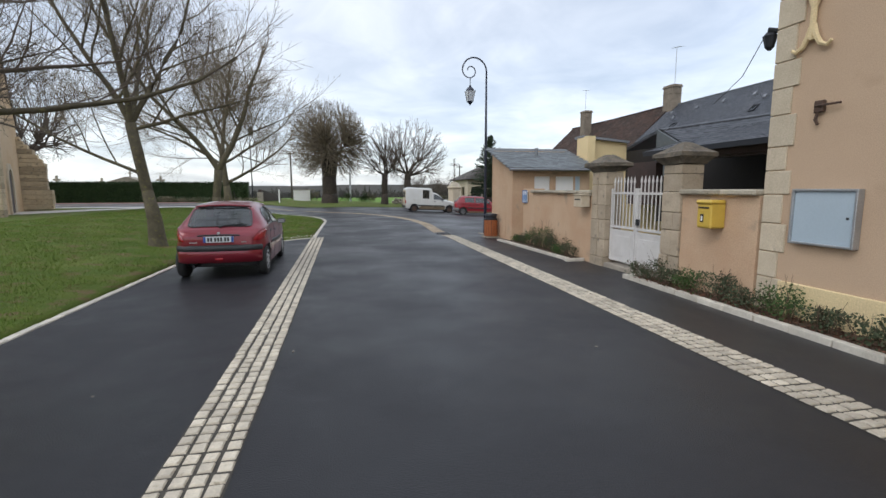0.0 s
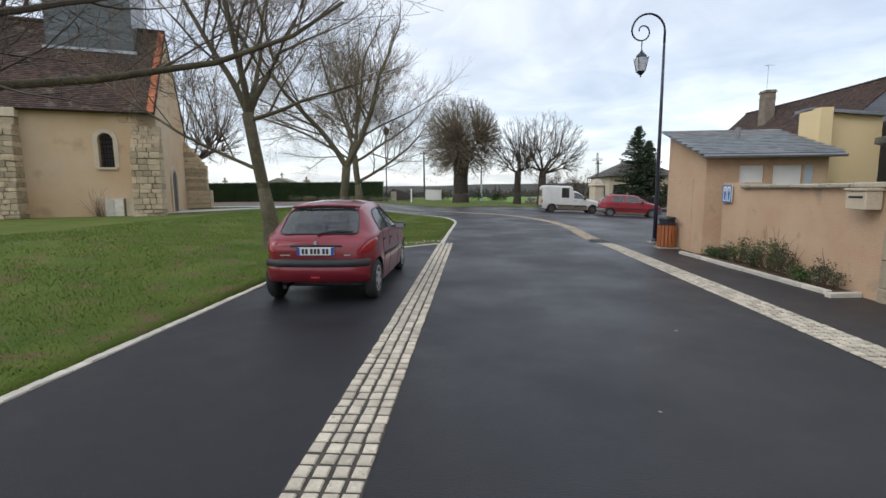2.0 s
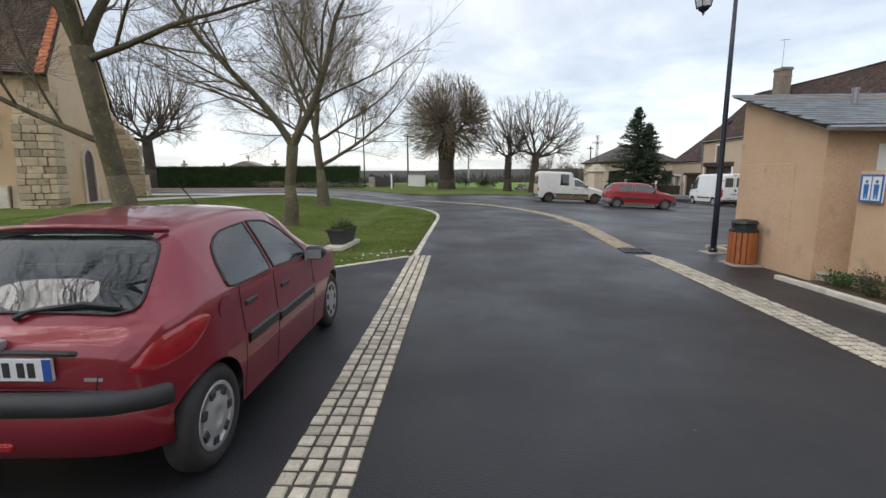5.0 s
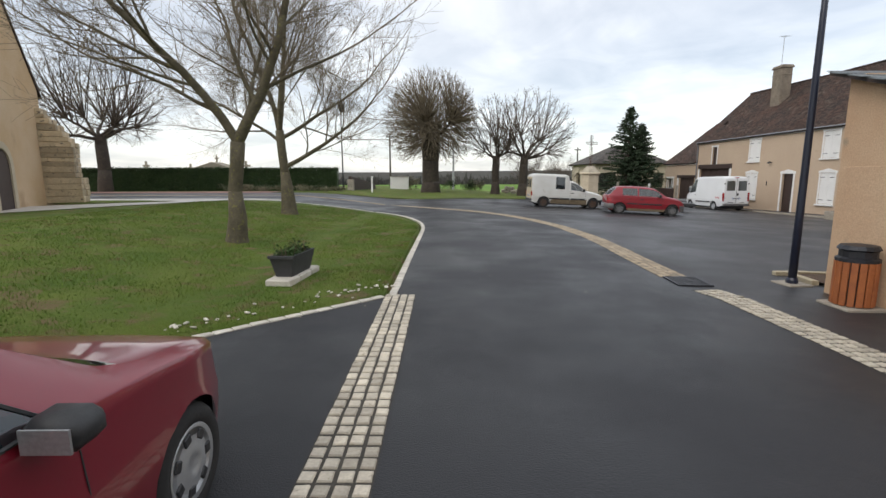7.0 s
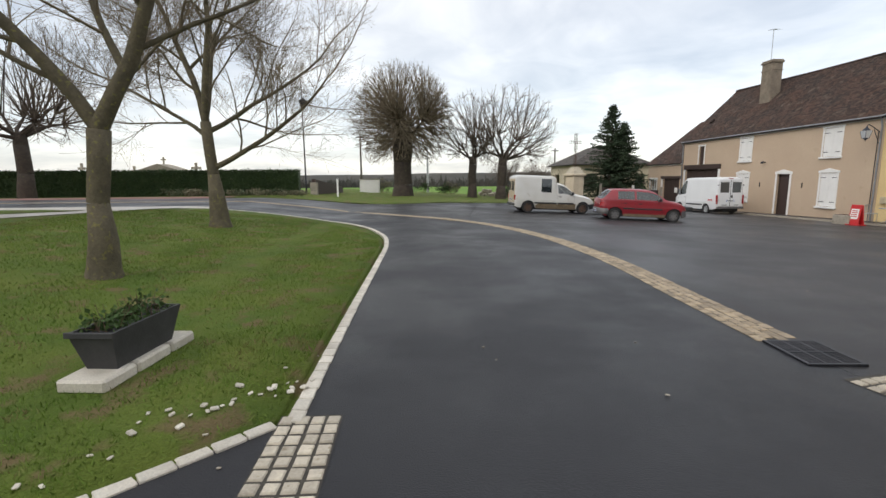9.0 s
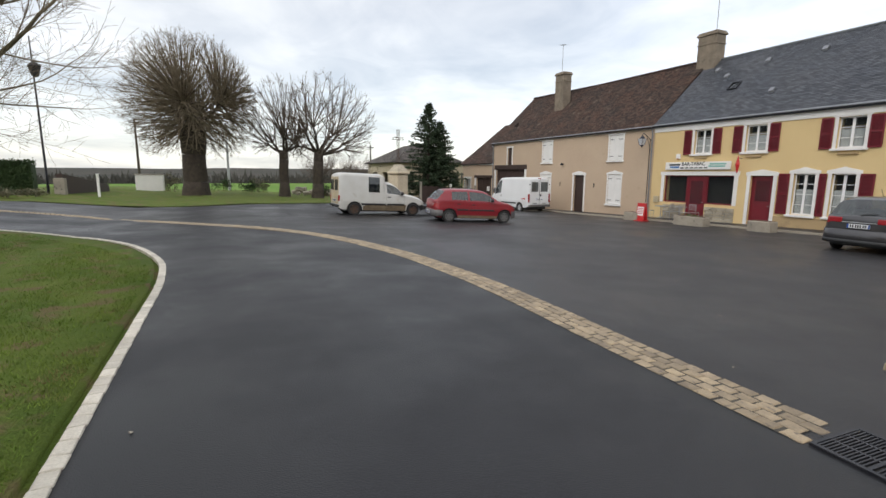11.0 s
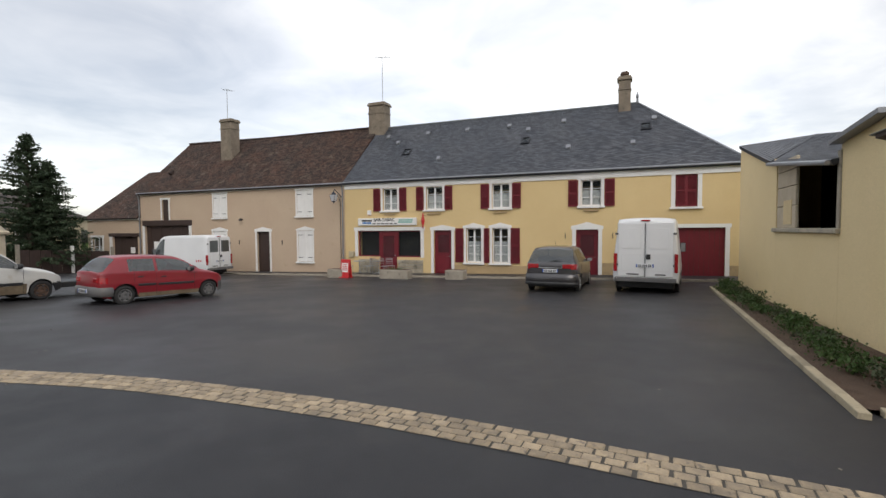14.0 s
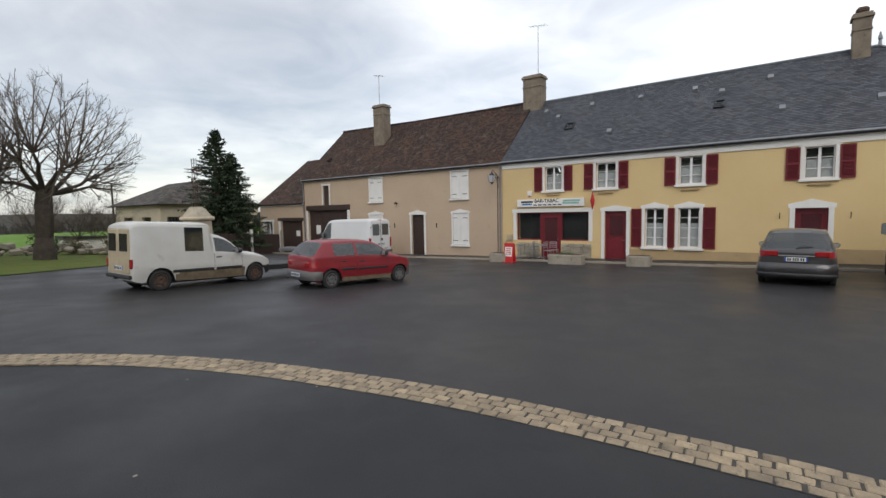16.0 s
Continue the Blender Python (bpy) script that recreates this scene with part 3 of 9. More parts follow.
GUTTER = curved([(3.48, 17.45), (3.57, 19.4), (3.66, 20.8), (3.70, 22.2), (3.64, 23.7), (3.50, 25.2), (3.22, 26.6), (2.68, 28.4), (1.72, 30.2), (-0.1, 32.4), (-2.85, 35.1), (-5.2, 36.7), (-8.0, 37.4), (-11.4, 37.7), (-20, 37.9), (-34, 38)])


def shifted(line, d):
    """The line moved sideways by d."""
    out = []
    for i, p in enumerate(line):
        a, b = Vector(line[max(0, i - 1)]), Vector(line[min(len(line) - 1, i + 1)])
        t = (b - a).normalized()
        out.append((p[0] + t.y * d, p[1] - t.x * d))
    return out


# the road and the open square are one sheet of wet asphalt, cut back where the lawn and the verge lie
road = poly_sheet("road", ASPHALT, [(-3.66, -14), (3.6, -14), *GUTTER, (-34, 33.2), *LAWN_EDGE[::-1], (-3.66, 13.6)], 0.0, "wet dark asphalt village road with a smooth new surface", 2.0)
square = poly_sheet("square", ASPHALT_OLD, [(3.6, -14), (5.6, -14), (5.6, 16.4), (18.6, 16.3), (23.3, 16.3), (23.3, 62), (17, 62), (11.0, 52), (7.2, 47.6), (2.5, 44.4), (-1.7, 42.2), (-8.2, 42.2), (-34, 41.4), *GUTTER[::-1]], 0.002, "damp grey asphalt of the open village square and pavement", 2.0)
lawn = poly_sheet("lawn", LAWN, [(-3.78, -14), (-3.78, 13.6), (-1.27, 15.85), *shifted(LAWN_EDGE, -0.13), (-10.9, 31.4), (-13.2, 27.4), (-14.4, 24.2), (-26, 20.9), (-26, -14)], 0.012,
                  "short green winter lawn with worn brown patches", 1.0, 0.08)
poly_sheet("path", PATHM, [(-15.5, 24.2), (-14.3, 24.2), (-13.1, 27.5), (-10.8, 31.6), (-8.2, 32.35), (-8.4, 33.1), (-20.5, 33.1), (-20.5, 31.6), (-14.6, 31.4), (-12.6, 30.8), (-16.4, 27.3)], 0.03, "pale concrete path round the church end", 1.5)
poly_sheet("verge", LAWN, [(-12.6, 30.6), (-14.6, 31.2), (-18, 31.3), (-17.4, 29.3), (-15.6, 28.2)], 0.05, "small grass patch beside the church path", 1.5)
poly_sheet("red_path", REDPATH, [(-34, 41.2), (-12.5, 41.5), (-12.5, 44.5), (-34, 44.0)], 0.02, "reddish gravel strip before the cemetery hedge", 2.0)
poly_sheet("north_lawn", LAWN, [(-8.4, 42.3), (-1.7, 42.35), (2.5, 44.5), (7.2, 47.7), (9.2, 50.0), (10.6, 60.5), (-2, 62), (-9, 60)], 0.03, "grass verge with old trees at the edge of the square", 2.0)

# ---------------------------------------------------------------- the bar with flats above, and the house beside it
XF = 23.2


def base(y):
    return land(XF, y)


def surround(parent, y0, y1, z0, z1, w=0.13, arch=0.0, sill=True, xf=XF, proud=0.03):
    """White rendered band round an opening, with a shallow pediment head."""
    bm = bmesh.new()
    for a, b in ((y0 - w, y0), (y1, y1 + w)):
        boxm(bm, xf - proud, a, z0, xf + 0.02, b, z1)
    out = [(-(y1 - y0) / 2 - w - 0.06, 0), ((y1 - y0) / 2 + w + 0.06, 0), ((y1 - y0) / 2 + w + 0.06, w)]
    if arch:
        out += [((y1 - y0) * 0.28, w + arch * 0.55), (0, w + arch), (-(y1 - y0) * 0.28, w + arch * 0.55)]
    out += [(-(y1 - y0) / 2 - w - 0.06, w)]
    prism(out, proud + 0.025, pose(xf - proud - 0.005, (y0 + y1) / 2, z1, 0, 0, -90) @ pose(0, 0, 0), bm)
    if sill:
        boxm(bm, xf - 0.12, y0 - w - 0.05, z0 - 0.1, xf + 0.02, y1 + w + 0.05, z0, 0.01)
    return part("surround", bm, WHITE, parent, "white painted render band round the opening")


def casement(parent, y0, y1, z0, z1, rows=3, xf=XF, deep=0.14, curtain=True):
    """A two-leaf white window set back in its reveal, with glazing bars, panes and a net curtain behind."""
    win = part("window", box(xf + deep - 0.02, y0, z0, xf + deep + 0.03, y0 + 0.055, z1), PVC, parent)
    fr = bmesh.new()
    ym = (y0 + y1) / 2
    for a, b in ((y1 - 0.055, y1), (ym - 0.05, ym + 0.05)):
        boxm(fr, xf + deep - 0.02, a, z0, xf + deep + 0.03, b, z1)
    boxm(fr, xf + deep - 0.018, y0 + 0.055, z0, xf + deep + 0.028, y1 - 0.055, z0 + 0.07)
    boxm(fr, xf + deep - 0.018, y0 + 0.055, z1 - 0.06, xf + deep + 0.028, y1 - 0.055, z1)
    part("window_frame", fr, PVC, win)
    for i in range(1, rows):
        zz = z0 + (z1 - z0) * i / rows
        for a, b in ((y0 + 0.055, ym - 0.05), (ym + 0.05, y1 - 0.055)):
            part("glazing_bar", box(xf + deep - 0.012, a, zz - 0.013, xf + deep + 0.012, b, zz + 0.013), PVC, win)
    for a, b in ((y0 + 0.05, ym - 0.045), (ym + 0.045, y1 - 0.05)):
        part("pane", box(xf + deep + 0.0, a, z0 + 0.06, xf + deep + 0.006, b, z1 - 0.05), GLASS, win).visible_shadow = False
    if curtain:
        bm = bmesh.new()
        n = 22
        zt = z0 + (z1 - z0) * 0.62
        row = [[bm.verts.new((xf + deep + 0.045 + 0.014 * math.sin(i * 2.1), y0 + 0.06 + (y1 - y0 - 0.12) * i / n, z)) for i in range(n + 1)] for z in (z0 + 0.05, zt)]
        for i in range(n):
            bm.faces.new((row[0][i], row[0][i + 1], row[1][i + 1], row[1][i]))
        part("curtain", bm, CURTAIN, win, "white lace half curtain", True)
    return win


def shutter(parent, y0, y1, z0, z1, mat, xf=XF, slats=True, name="shutter"):
    """A louvred leaf folded back on the wall: stiles, rails and slats."""
    sh = part(name, box(xf - 0.065, y0, z0, xf - 0.03, y0 + 0.06, z1, 0.004), mat, parent)
    bm = bmesh.new()
    boxm(bm, xf - 0.065, y1 - 0.06, z0, xf - 0.03, y1, z1, 0.004)
    for zz in (z0, (z0 + z1) / 2 - 0.035, z1 - 0.07):
        boxm(bm, xf - 0.063, y0 + 0.06, zz, xf - 0.032, y1 - 0.06, zz + 0.07)
    part("frame", bm, mat, sh)
    sl = bmesh.new()
    n = int((z1 - z0) / 0.055)
    for i in range(n):
        zz = z0 + 0.07 + (z1 - z0 - 0.16) * i / max(1, n - 1)
        if slats:
            boxm(sl, -0.019, y0 + 0.055, -0.004, 0.019, y1 - 0.055, 0.004, 0, Matrix.Translation((xf - 0.047, 0, zz)) @ Matrix.Rotation(radians(38), 4, "Y"))
    if not slats:
        boxm(sl, xf - 0.055, y0 + 0.055, z0 + 0.05, xf - 0.036, y1 - 0.055, z1 - 0.05)
        for k in (1, 2):
            boxm(sl, xf - 0.058, y0 + 0.055 + (y1 - y0 - 0.11) * k / 3 - 0.004, z0 + 0.05, xf - 0.05, y0 + 0.055 + (y1 - y0 - 0.11) * k / 3 + 0.004, z1 - 0.05)
    part("slat" if slats else "board", sl, mat, sh)
    if slats:
        part("backing", box(xf - 0.036, y0 + 0.05, z0 + 0.06, xf - 0.031, y1 - 0.05, z1 - 0.06), mat, sh)
    part("hinge", box(xf - 0.075, y0 - 0.02, z0 + 0.14, xf - 0.05, y0 + 0.1, z0 + 0.17), mat, sh)
    return sh


def chimney(parent, x, y, z0, z1, wx, wy, pot=True, mat=CHIMNEY):
    ch = part("chimney", box(x - wx / 2, y - wy / 2, z0, x + wx / 2, y + wy / 2, z1 - 0.22, 0.02), mat, parent, "weathered rendered chimney stack")
    bm = bmesh.new()
    boxm(bm, x - wx / 2 - 0.07, y - wy / 2 - 0.07, z1 - 0.22, x + wx / 2 + 0.07, y + wy / 2 + 0.07, z1 - 0.1, 0.015)
    boxm(bm, x - wx / 2 - 0.02, y - wy / 2 - 0.02, z1 - 0.1, x + wx / 2 + 0.02, y + wy / 2 + 0.02, z1, 0.015)
    part("cap", bm, mat, ch)
    part("band", box(x - wx / 2 - 0.03, y - wy / 2 - 0.03, z1 - 0.75, x + wx / 2 + 0.03, y + wy / 2 + 0.03, z1 - 0.68, 0.01), mat, ch)
    return ch


def aerial(parent, x, y, z0, h, span=1.1):
    m = part("aerial", tube([(x, y, z0), (x, y, z0 + h)], 0.022, 5), GALV, parent, "thin television aerial on its mast")
    bm = tube([(x, y - span / 2, z0 + h - 0.1), (x, y + span / 2, z0 + h + 0.05)], 0.012, 4)
    for i in range(6):
        yy = y - span / 2 + span * i / 5
        tube([(x - 0.28 + 0.02 * i, yy, z0 + h - 0.1 + 0.03 * i), (x + 0.28 - 0.02 * i, yy, z0 + h - 0.1 + 0.03 * i)], 0.008, 4, False, bm)
    part("antenna_rod", bm, GALV, m)


def door(parent, y0, y1, z0, z1, mat, glazed=0.5, xf=XF, deep=0.16):
    """A door set in its reveal: frame, leaf with sunk panels, a pane and a handle."""
    d = part("door", box(xf + deep, y0 + 0.06, z0, xf + deep + 0.05, y1 - 0.06, z1 - 0.06), mat, parent)
    bm = bmesh.new()
    for a, b in ((y0, y0 + 0.06), (y1 - 0.06, y1)):
        boxm(bm, xf + deep - 0.03, a, z0, xf + deep + 0.06, b, z1)
    boxm(bm, xf + deep - 0.03, y0 + 0.06, z1 - 0.06, xf + deep + 0.06, y1 - 0.06, z1)
    part("door_frame", bm, mat, d)
    zs = z0 + (z1 - z0) * (1 - glazed)
    if glazed:
        part("pane", box(xf + deep - 0.008, y0 + 0.2, zs, xf + deep - 0.002, y1 - 0.2, z1 - 0.24), GLASS, d)
        bm = bmesh.new()
        for zz in (zs - 0.03, z1 - 0.24):
            boxm(bm, xf + deep - 0.02, y0 + 0.17, zz, xf + deep - 0.001, y1 - 0.17, zz + 0.03)
        for a in (y0 + 0.17, y1 - 0.2):
            boxm(bm, xf + deep - 0.019, a, zs, xf + deep - 0.001, a + 0.03, z1 - 0.24)
        part("bead", bm, mat, d)
    part("panel", box(xf + deep - 0.015, y0 + 0.18, z0 + 0.14, xf + deep, y1 - 0.18, zs - 0.1 if glazed else z1 - 0.25, 0.008), mat, d)
    part("door_handle", tube([(xf + deep - 0.05, y0 + 0.11, z0 + 1.0), (xf + deep - 0.05, y0 + 0.22, z0 + 1.0)], 0.011, 6), GALV, d)
    return d


def bar_house():
    h = thing("bar_house", "yellow rendered two-storey bar house with red shutters and slate roof", "house")
    y0, y1 = 15.3, 35.85
    L = y1 - y0
    ev = 4.5
    ups = [(32.3, 33.25), (29.52, 30.5), (25.77, 26.72), (21.27, 22.22)]
    holes = [(y1 - b, y1 - a, 2.86, 4.13) for a, b in ups]
    holes += [(y1 - 18.1, y1 - 17.2, 2.72, 4.2)]
    shop, d3, g1, g2, d4, gar = (30.85, 34.95), (29.0, 30.05), (27.3, 28.15), (25.85, 26.7), (21.4, 22.45), (16.1, 18.5)
    holes += [(y1 - shop[1], y1 - shop[0], 0.2, 1.72), (y1 - 33.5, y1 - 32.35, -0.72, 0.2), (y1 - d3[1], y1 - d3[0], -0.72, 1.72), (y1 - d4[1], y1 - d4[0], -0.62, 1.72), (y1 - gar[1], y1 - gar[0], -0.55, 1.78)]
    holes += [(y1 - b, y1 - a, -0.02, 1.82) for a, b in (g1, g2)]
    # the front wall runs from the joint with the next house towards the hipped end
    walled("wall", (XF, y1), (XF, y0), -1.3, ev, 0.45, holes, YELLOW, h, "yellow rendered front wall")
    walled("wall", (XF + 0.02, y0), (XF + 8.6, y0), -1.3, ev, 0.4, [], YELLOW, h)
    walled("wall", (XF + 8.6, y0), (XF + 8.6, y1), -1.3, ev, 0.4, [], YELLOW, h)
    # a darker band along the foot of the wall
    for a, b in ((15.3, 15.93), (18.68, 21.22), (22.63, 28.85)):
        part("plinth", box(XF - 0.02, a, -1.3, XF + 0.01, b, -0.14 if b > 22 else 0.1), OCHRE_BASE, h, "darker ochre band along the wall foot")
    bm = bmesh.new()
    boxm(bm, XF - 0.05, y0, ev - 0.32, XF + 0.01, y1, ev - 0.0, 0.01)
    boxm(bm, XF - 0.10, y0, ev - 0.06, XF - 0.04, y1, ev + 0.04, 0.01)
    part("cornice", bm, WHITE, h, "white painted cornice under the eave")
    part("gutter", tube([(XF - 0.2, y0 - 0.1, ev + 0.06), (XF - 0.2, y1, ev + 0.06)], 0.06, 8), ZINC, h)
    rx, rz, yl = XF + 4.3, 8.62, 19.7
    slope("roof", (XF - 0.25, y1, ev + 0.02), (XF - 0.25, y0 - 0.2, ev + 0.02), (rx, yl, rz), (rx, y1, rz), SLATE, h, 0.13, 0.012, "blue-grey slate roof slope")
    slope("roof", (XF + 8.9, y0 - 0.2, ev), (XF + 8.9, y1, ev), (rx, y1, rz), (rx, yl, rz), SLATE, h, 0.26)
    slope("roof", (XF - 0.25, y0 - 0.2, ev + 0.02), (XF + 8.9, y0 - 0.2, ev), (rx, yl - 0.01, rz), (rx, yl, rz), SLATE, h, 0.2)
    part("ridge", tube([(rx, y1, rz + 0.0), (rx, yl, rz)], 0.07, 6), SLATE_PC, h)
    part("ridge", tube([(rx, yl, rz + 0.02), (XF - 0.2, y0 - 0.2, ev + 0.06)], 0.05, 6), ZINC, h)
    part("finial", tube([(rx, yl, rz), (rx, yl, rz + 0.25), (rx, yl, rz + 0.3), (rx, yl, rz + 0.6)], [0.08, 0.05, 0.09, 0.02], 7), ZINC, h)
    chimney(h, 27.3, 35.75, 6.5, 10.25, 0.85, 1.2)
    aerial(h, 27.3, 35.5, 10.2, 3.1)
    c3 = chimney(h, 27.2, 20.35, 7.4, 10.0, 0.6, 0.62)
    part("cowl", box(26.98, 20.13, 10.0, 27.42, 20.57, 10.28, 0.09), RUST, c3)

    def on_roof(y, z):
        t = (z - ev) / (rz - ev)
        return XF - 0.25 + (rx - XF + 0.25) * t
    ang = math.degrees(math.atan2(rz - ev, rx - XF + 0.25))
    for y, z, w in ((32.6, 6.45, 0.5), (25.4, 6.6, 0.45), (19.3, 6.9, 0.5)):
        m = pose(on_roof(y, z), y, z, 0, -ang, 0)
        rl = part("roof_light", box(-0.3, -w / 2, 0.0, 0.3, -w / 2 + 0.05, 0.09, 0, m), IRON, h)
        bm = bmesh.new()
        boxm(bm, -0.3, w / 2 - 0.05, 0, 0.3, w / 2, 0.09, 0, m)
        for a in (-0.3, 0.25):
            boxm(bm, a, -w / 2 + 0.05, 0, a + 0.05, w / 2 - 0.05, 0.088, 0, m)
        part("frame", bm, IRON, rl)
        part("pane", box(-0.26, -w / 2 + 0.04, 0.05, 0.26, w / 2 - 0.04, 0.06, 0, m), GLASS, rl)
    for y, z in ((34.6, 7.75), (31.8, 7.75), (29.2, 7.75), (26.6, 7.75), (23.5, 7.75), (33.6, 7.2), (25.4, 7.35), (30.2, 5.8), (23.0, 5.95), (19.9, 5.95), (18.9, 7.4)):
        m = pose(on_roof(y, z), y, z, 0, -ang, 0)
        part("roof_vent", prism([(-0.16, 0), (0.16, 0), (0.1, 0.13), (-0.12, 0.1)], 0.22, m @ pose(0, -0.11, 0.01)), ZINC, h)
    for a, b in ups:
        surround(h, a, b, 2.86, 4.13, 0.12)
        casement(h, a, b, 2.86, 4.13)
        shutter(h, a - 0.14 - 0.46, a - 0.14, 2.84, 4.13, WINE)
        shutter(h, b + 0.14, b + 0.14 + 0.46, 2.84, 4.13, WINE)
        part("ledge", box(XF - 0.09, a + 0.12, 2.6, XF + 0.01, b - 0.12, 2.68, 0.01), OCHRE_BASE, h)
    surround(h, 17.2, 18.1, 2.72, 4.2, 0.17)
    shutter(h, 17.22, 17.65, 2.74, 4.18, WINE, XF + 0.12)
    shutter(h, 17.65, 18.08, 2.74, 4.18, WINE, XF + 0.12)
    for a, b in (g1, g2):
        surround(h, a, b, -0.02, 1.82, 0.13, 0.16)
        casement(h, a, b, -0.02, 1.82, 4)
    shutter(h, 25.22, 25.7, -0.02, 1.82, WINE)
    shutter(h, 26.86, 27.14, -0.02, 1.82, WINE)
    shutter(h, 28.3, 28.76, -0.02, 1.82, WINE)
    surround(h, *d3, -0.72, 1.72, 0.16, 0.14, False)
    door(h, *d3, -0.72, 1.72, WINE, 0.5)
    surround(h, *d4, -0.62, 1.72, 0.17, 0.2, False)
    door(h, *d4, -0.62, 1.72, WINE, 0.55)
    surround(h, *gar, -0.55, 1.78, 0.17, 0.0, False)
    gd = part("garage_door", box(XF + 0.12, gar[0], -0.55, XF + 0.17, gar[1], 1.78), WINE, h, "wine-red sliding garage door")
    for k in range(1, 12):
        yy = gar[0] + (gar[1] - gar[0]) * k / 12
        part("board_joint", box(XF + 0.114, yy - 0.006, -0.5, XF + 0.12, yy + 0.006, 1.74), BROWNDOOR, gd)
    # shop front
    surround(h, *shop, 0.2, 1.72, 0.2, 0.0, False)
    sh = part("shop_window", box(XF + 0.1, shop[0], 0.2, XF + 0.16, shop[1], 0.27), WINE, h, "wine-red shop front with large panes")
    bm = bmesh.new()
    for a in (shop[0], 32.3, 33.5, shop[1] - 0.07):
        boxm(bm, XF + 0.1, a, 0.27, XF + 0.16, a + 0.07, 1.66)
    boxm(bm, XF + 0.1, shop[0], 1.66, XF + 0.16, shop[1], 1.72)
    part("frame", bm, WINE, sh)
    for a, b in ((shop[0] + 0.07, 32.3), (33.57, shop[1] - 0.07)):
        part("pane", box(XF + 0.125, a, 0.27, XF + 0.131, b, 1.66), GLASS, sh)
    door(h, 32.37, 33.5, -0.72, 1.66, WINE, 0.62, deep=0.1)
    # near-black box behind the panes paints in the rooms' shade, so they read deep
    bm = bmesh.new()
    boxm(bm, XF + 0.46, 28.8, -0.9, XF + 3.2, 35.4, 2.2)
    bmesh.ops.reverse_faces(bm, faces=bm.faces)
    part("room", bm, INNER_SHADE, h)
    # stone courses below the shop window
    rnd = random.Random(5)
    z = -0.95
    while z < 0.04:
        hh = rnd.uniform(0.13, 0.2)
        for lo, hi in ((30.7, 32.3), (33.55, 34.9)):
            y = lo
            while y < hi - 0.05:
                w = min(hi - y, rnd.uniform(0.3, 0.6))
                part("stone", box(XF - 0.06 - rnd.uniform(0, 0.02), y + 0.006, z + 0.006, XF + 0.01, y + w - 0.006, min(z + hh, 0.06) - 0.006, 0.012), STONE, h)
                y += w
        z += hh
    return h


bar_house()
sg = thing("bar_sign", "white rectangular sign board with dark lettering above the shop window", "sign")
part("board", box(XF - 0.14, 31.05, 2.02, XF - 0.03, 34.85, 2.44, 0.015), WHITE, sg)
SGN = pose(XF - 0.142, 0, 0) @ Matrix(((0, 0, -1, 0), (-1, 0, 0, 0), (0, 1, 0, 0), (0, 0, 0, 1)))
lettering("lettering", "BAR-TABAC", 0.26, pose(XF - 0.143, 33.1, 2.33, 90, 0, -90), INK, sg, bold=0.004)
for a, b, z, mt in ((33.9, 34.6, 2.3, INK), (33.95, 34.55, 2.17, SIGNBLUE), (31.25, 32.15, 2.32, SIGNGREEN), (31.3, 32.2, 2.2, SIGNGREEN)):
    part("printed_bar", box(XF - 0.146, a, z - 0.05, XF - 0.139, b, z + 0.04), mt, sg)
for k in range(6):
    part("printed_bar", box(XF - 0.146, 33.86 - k * 0.28, 2.09, XF - 0.139, 33.66 - k * 0.28, 2.15), INK, sg)


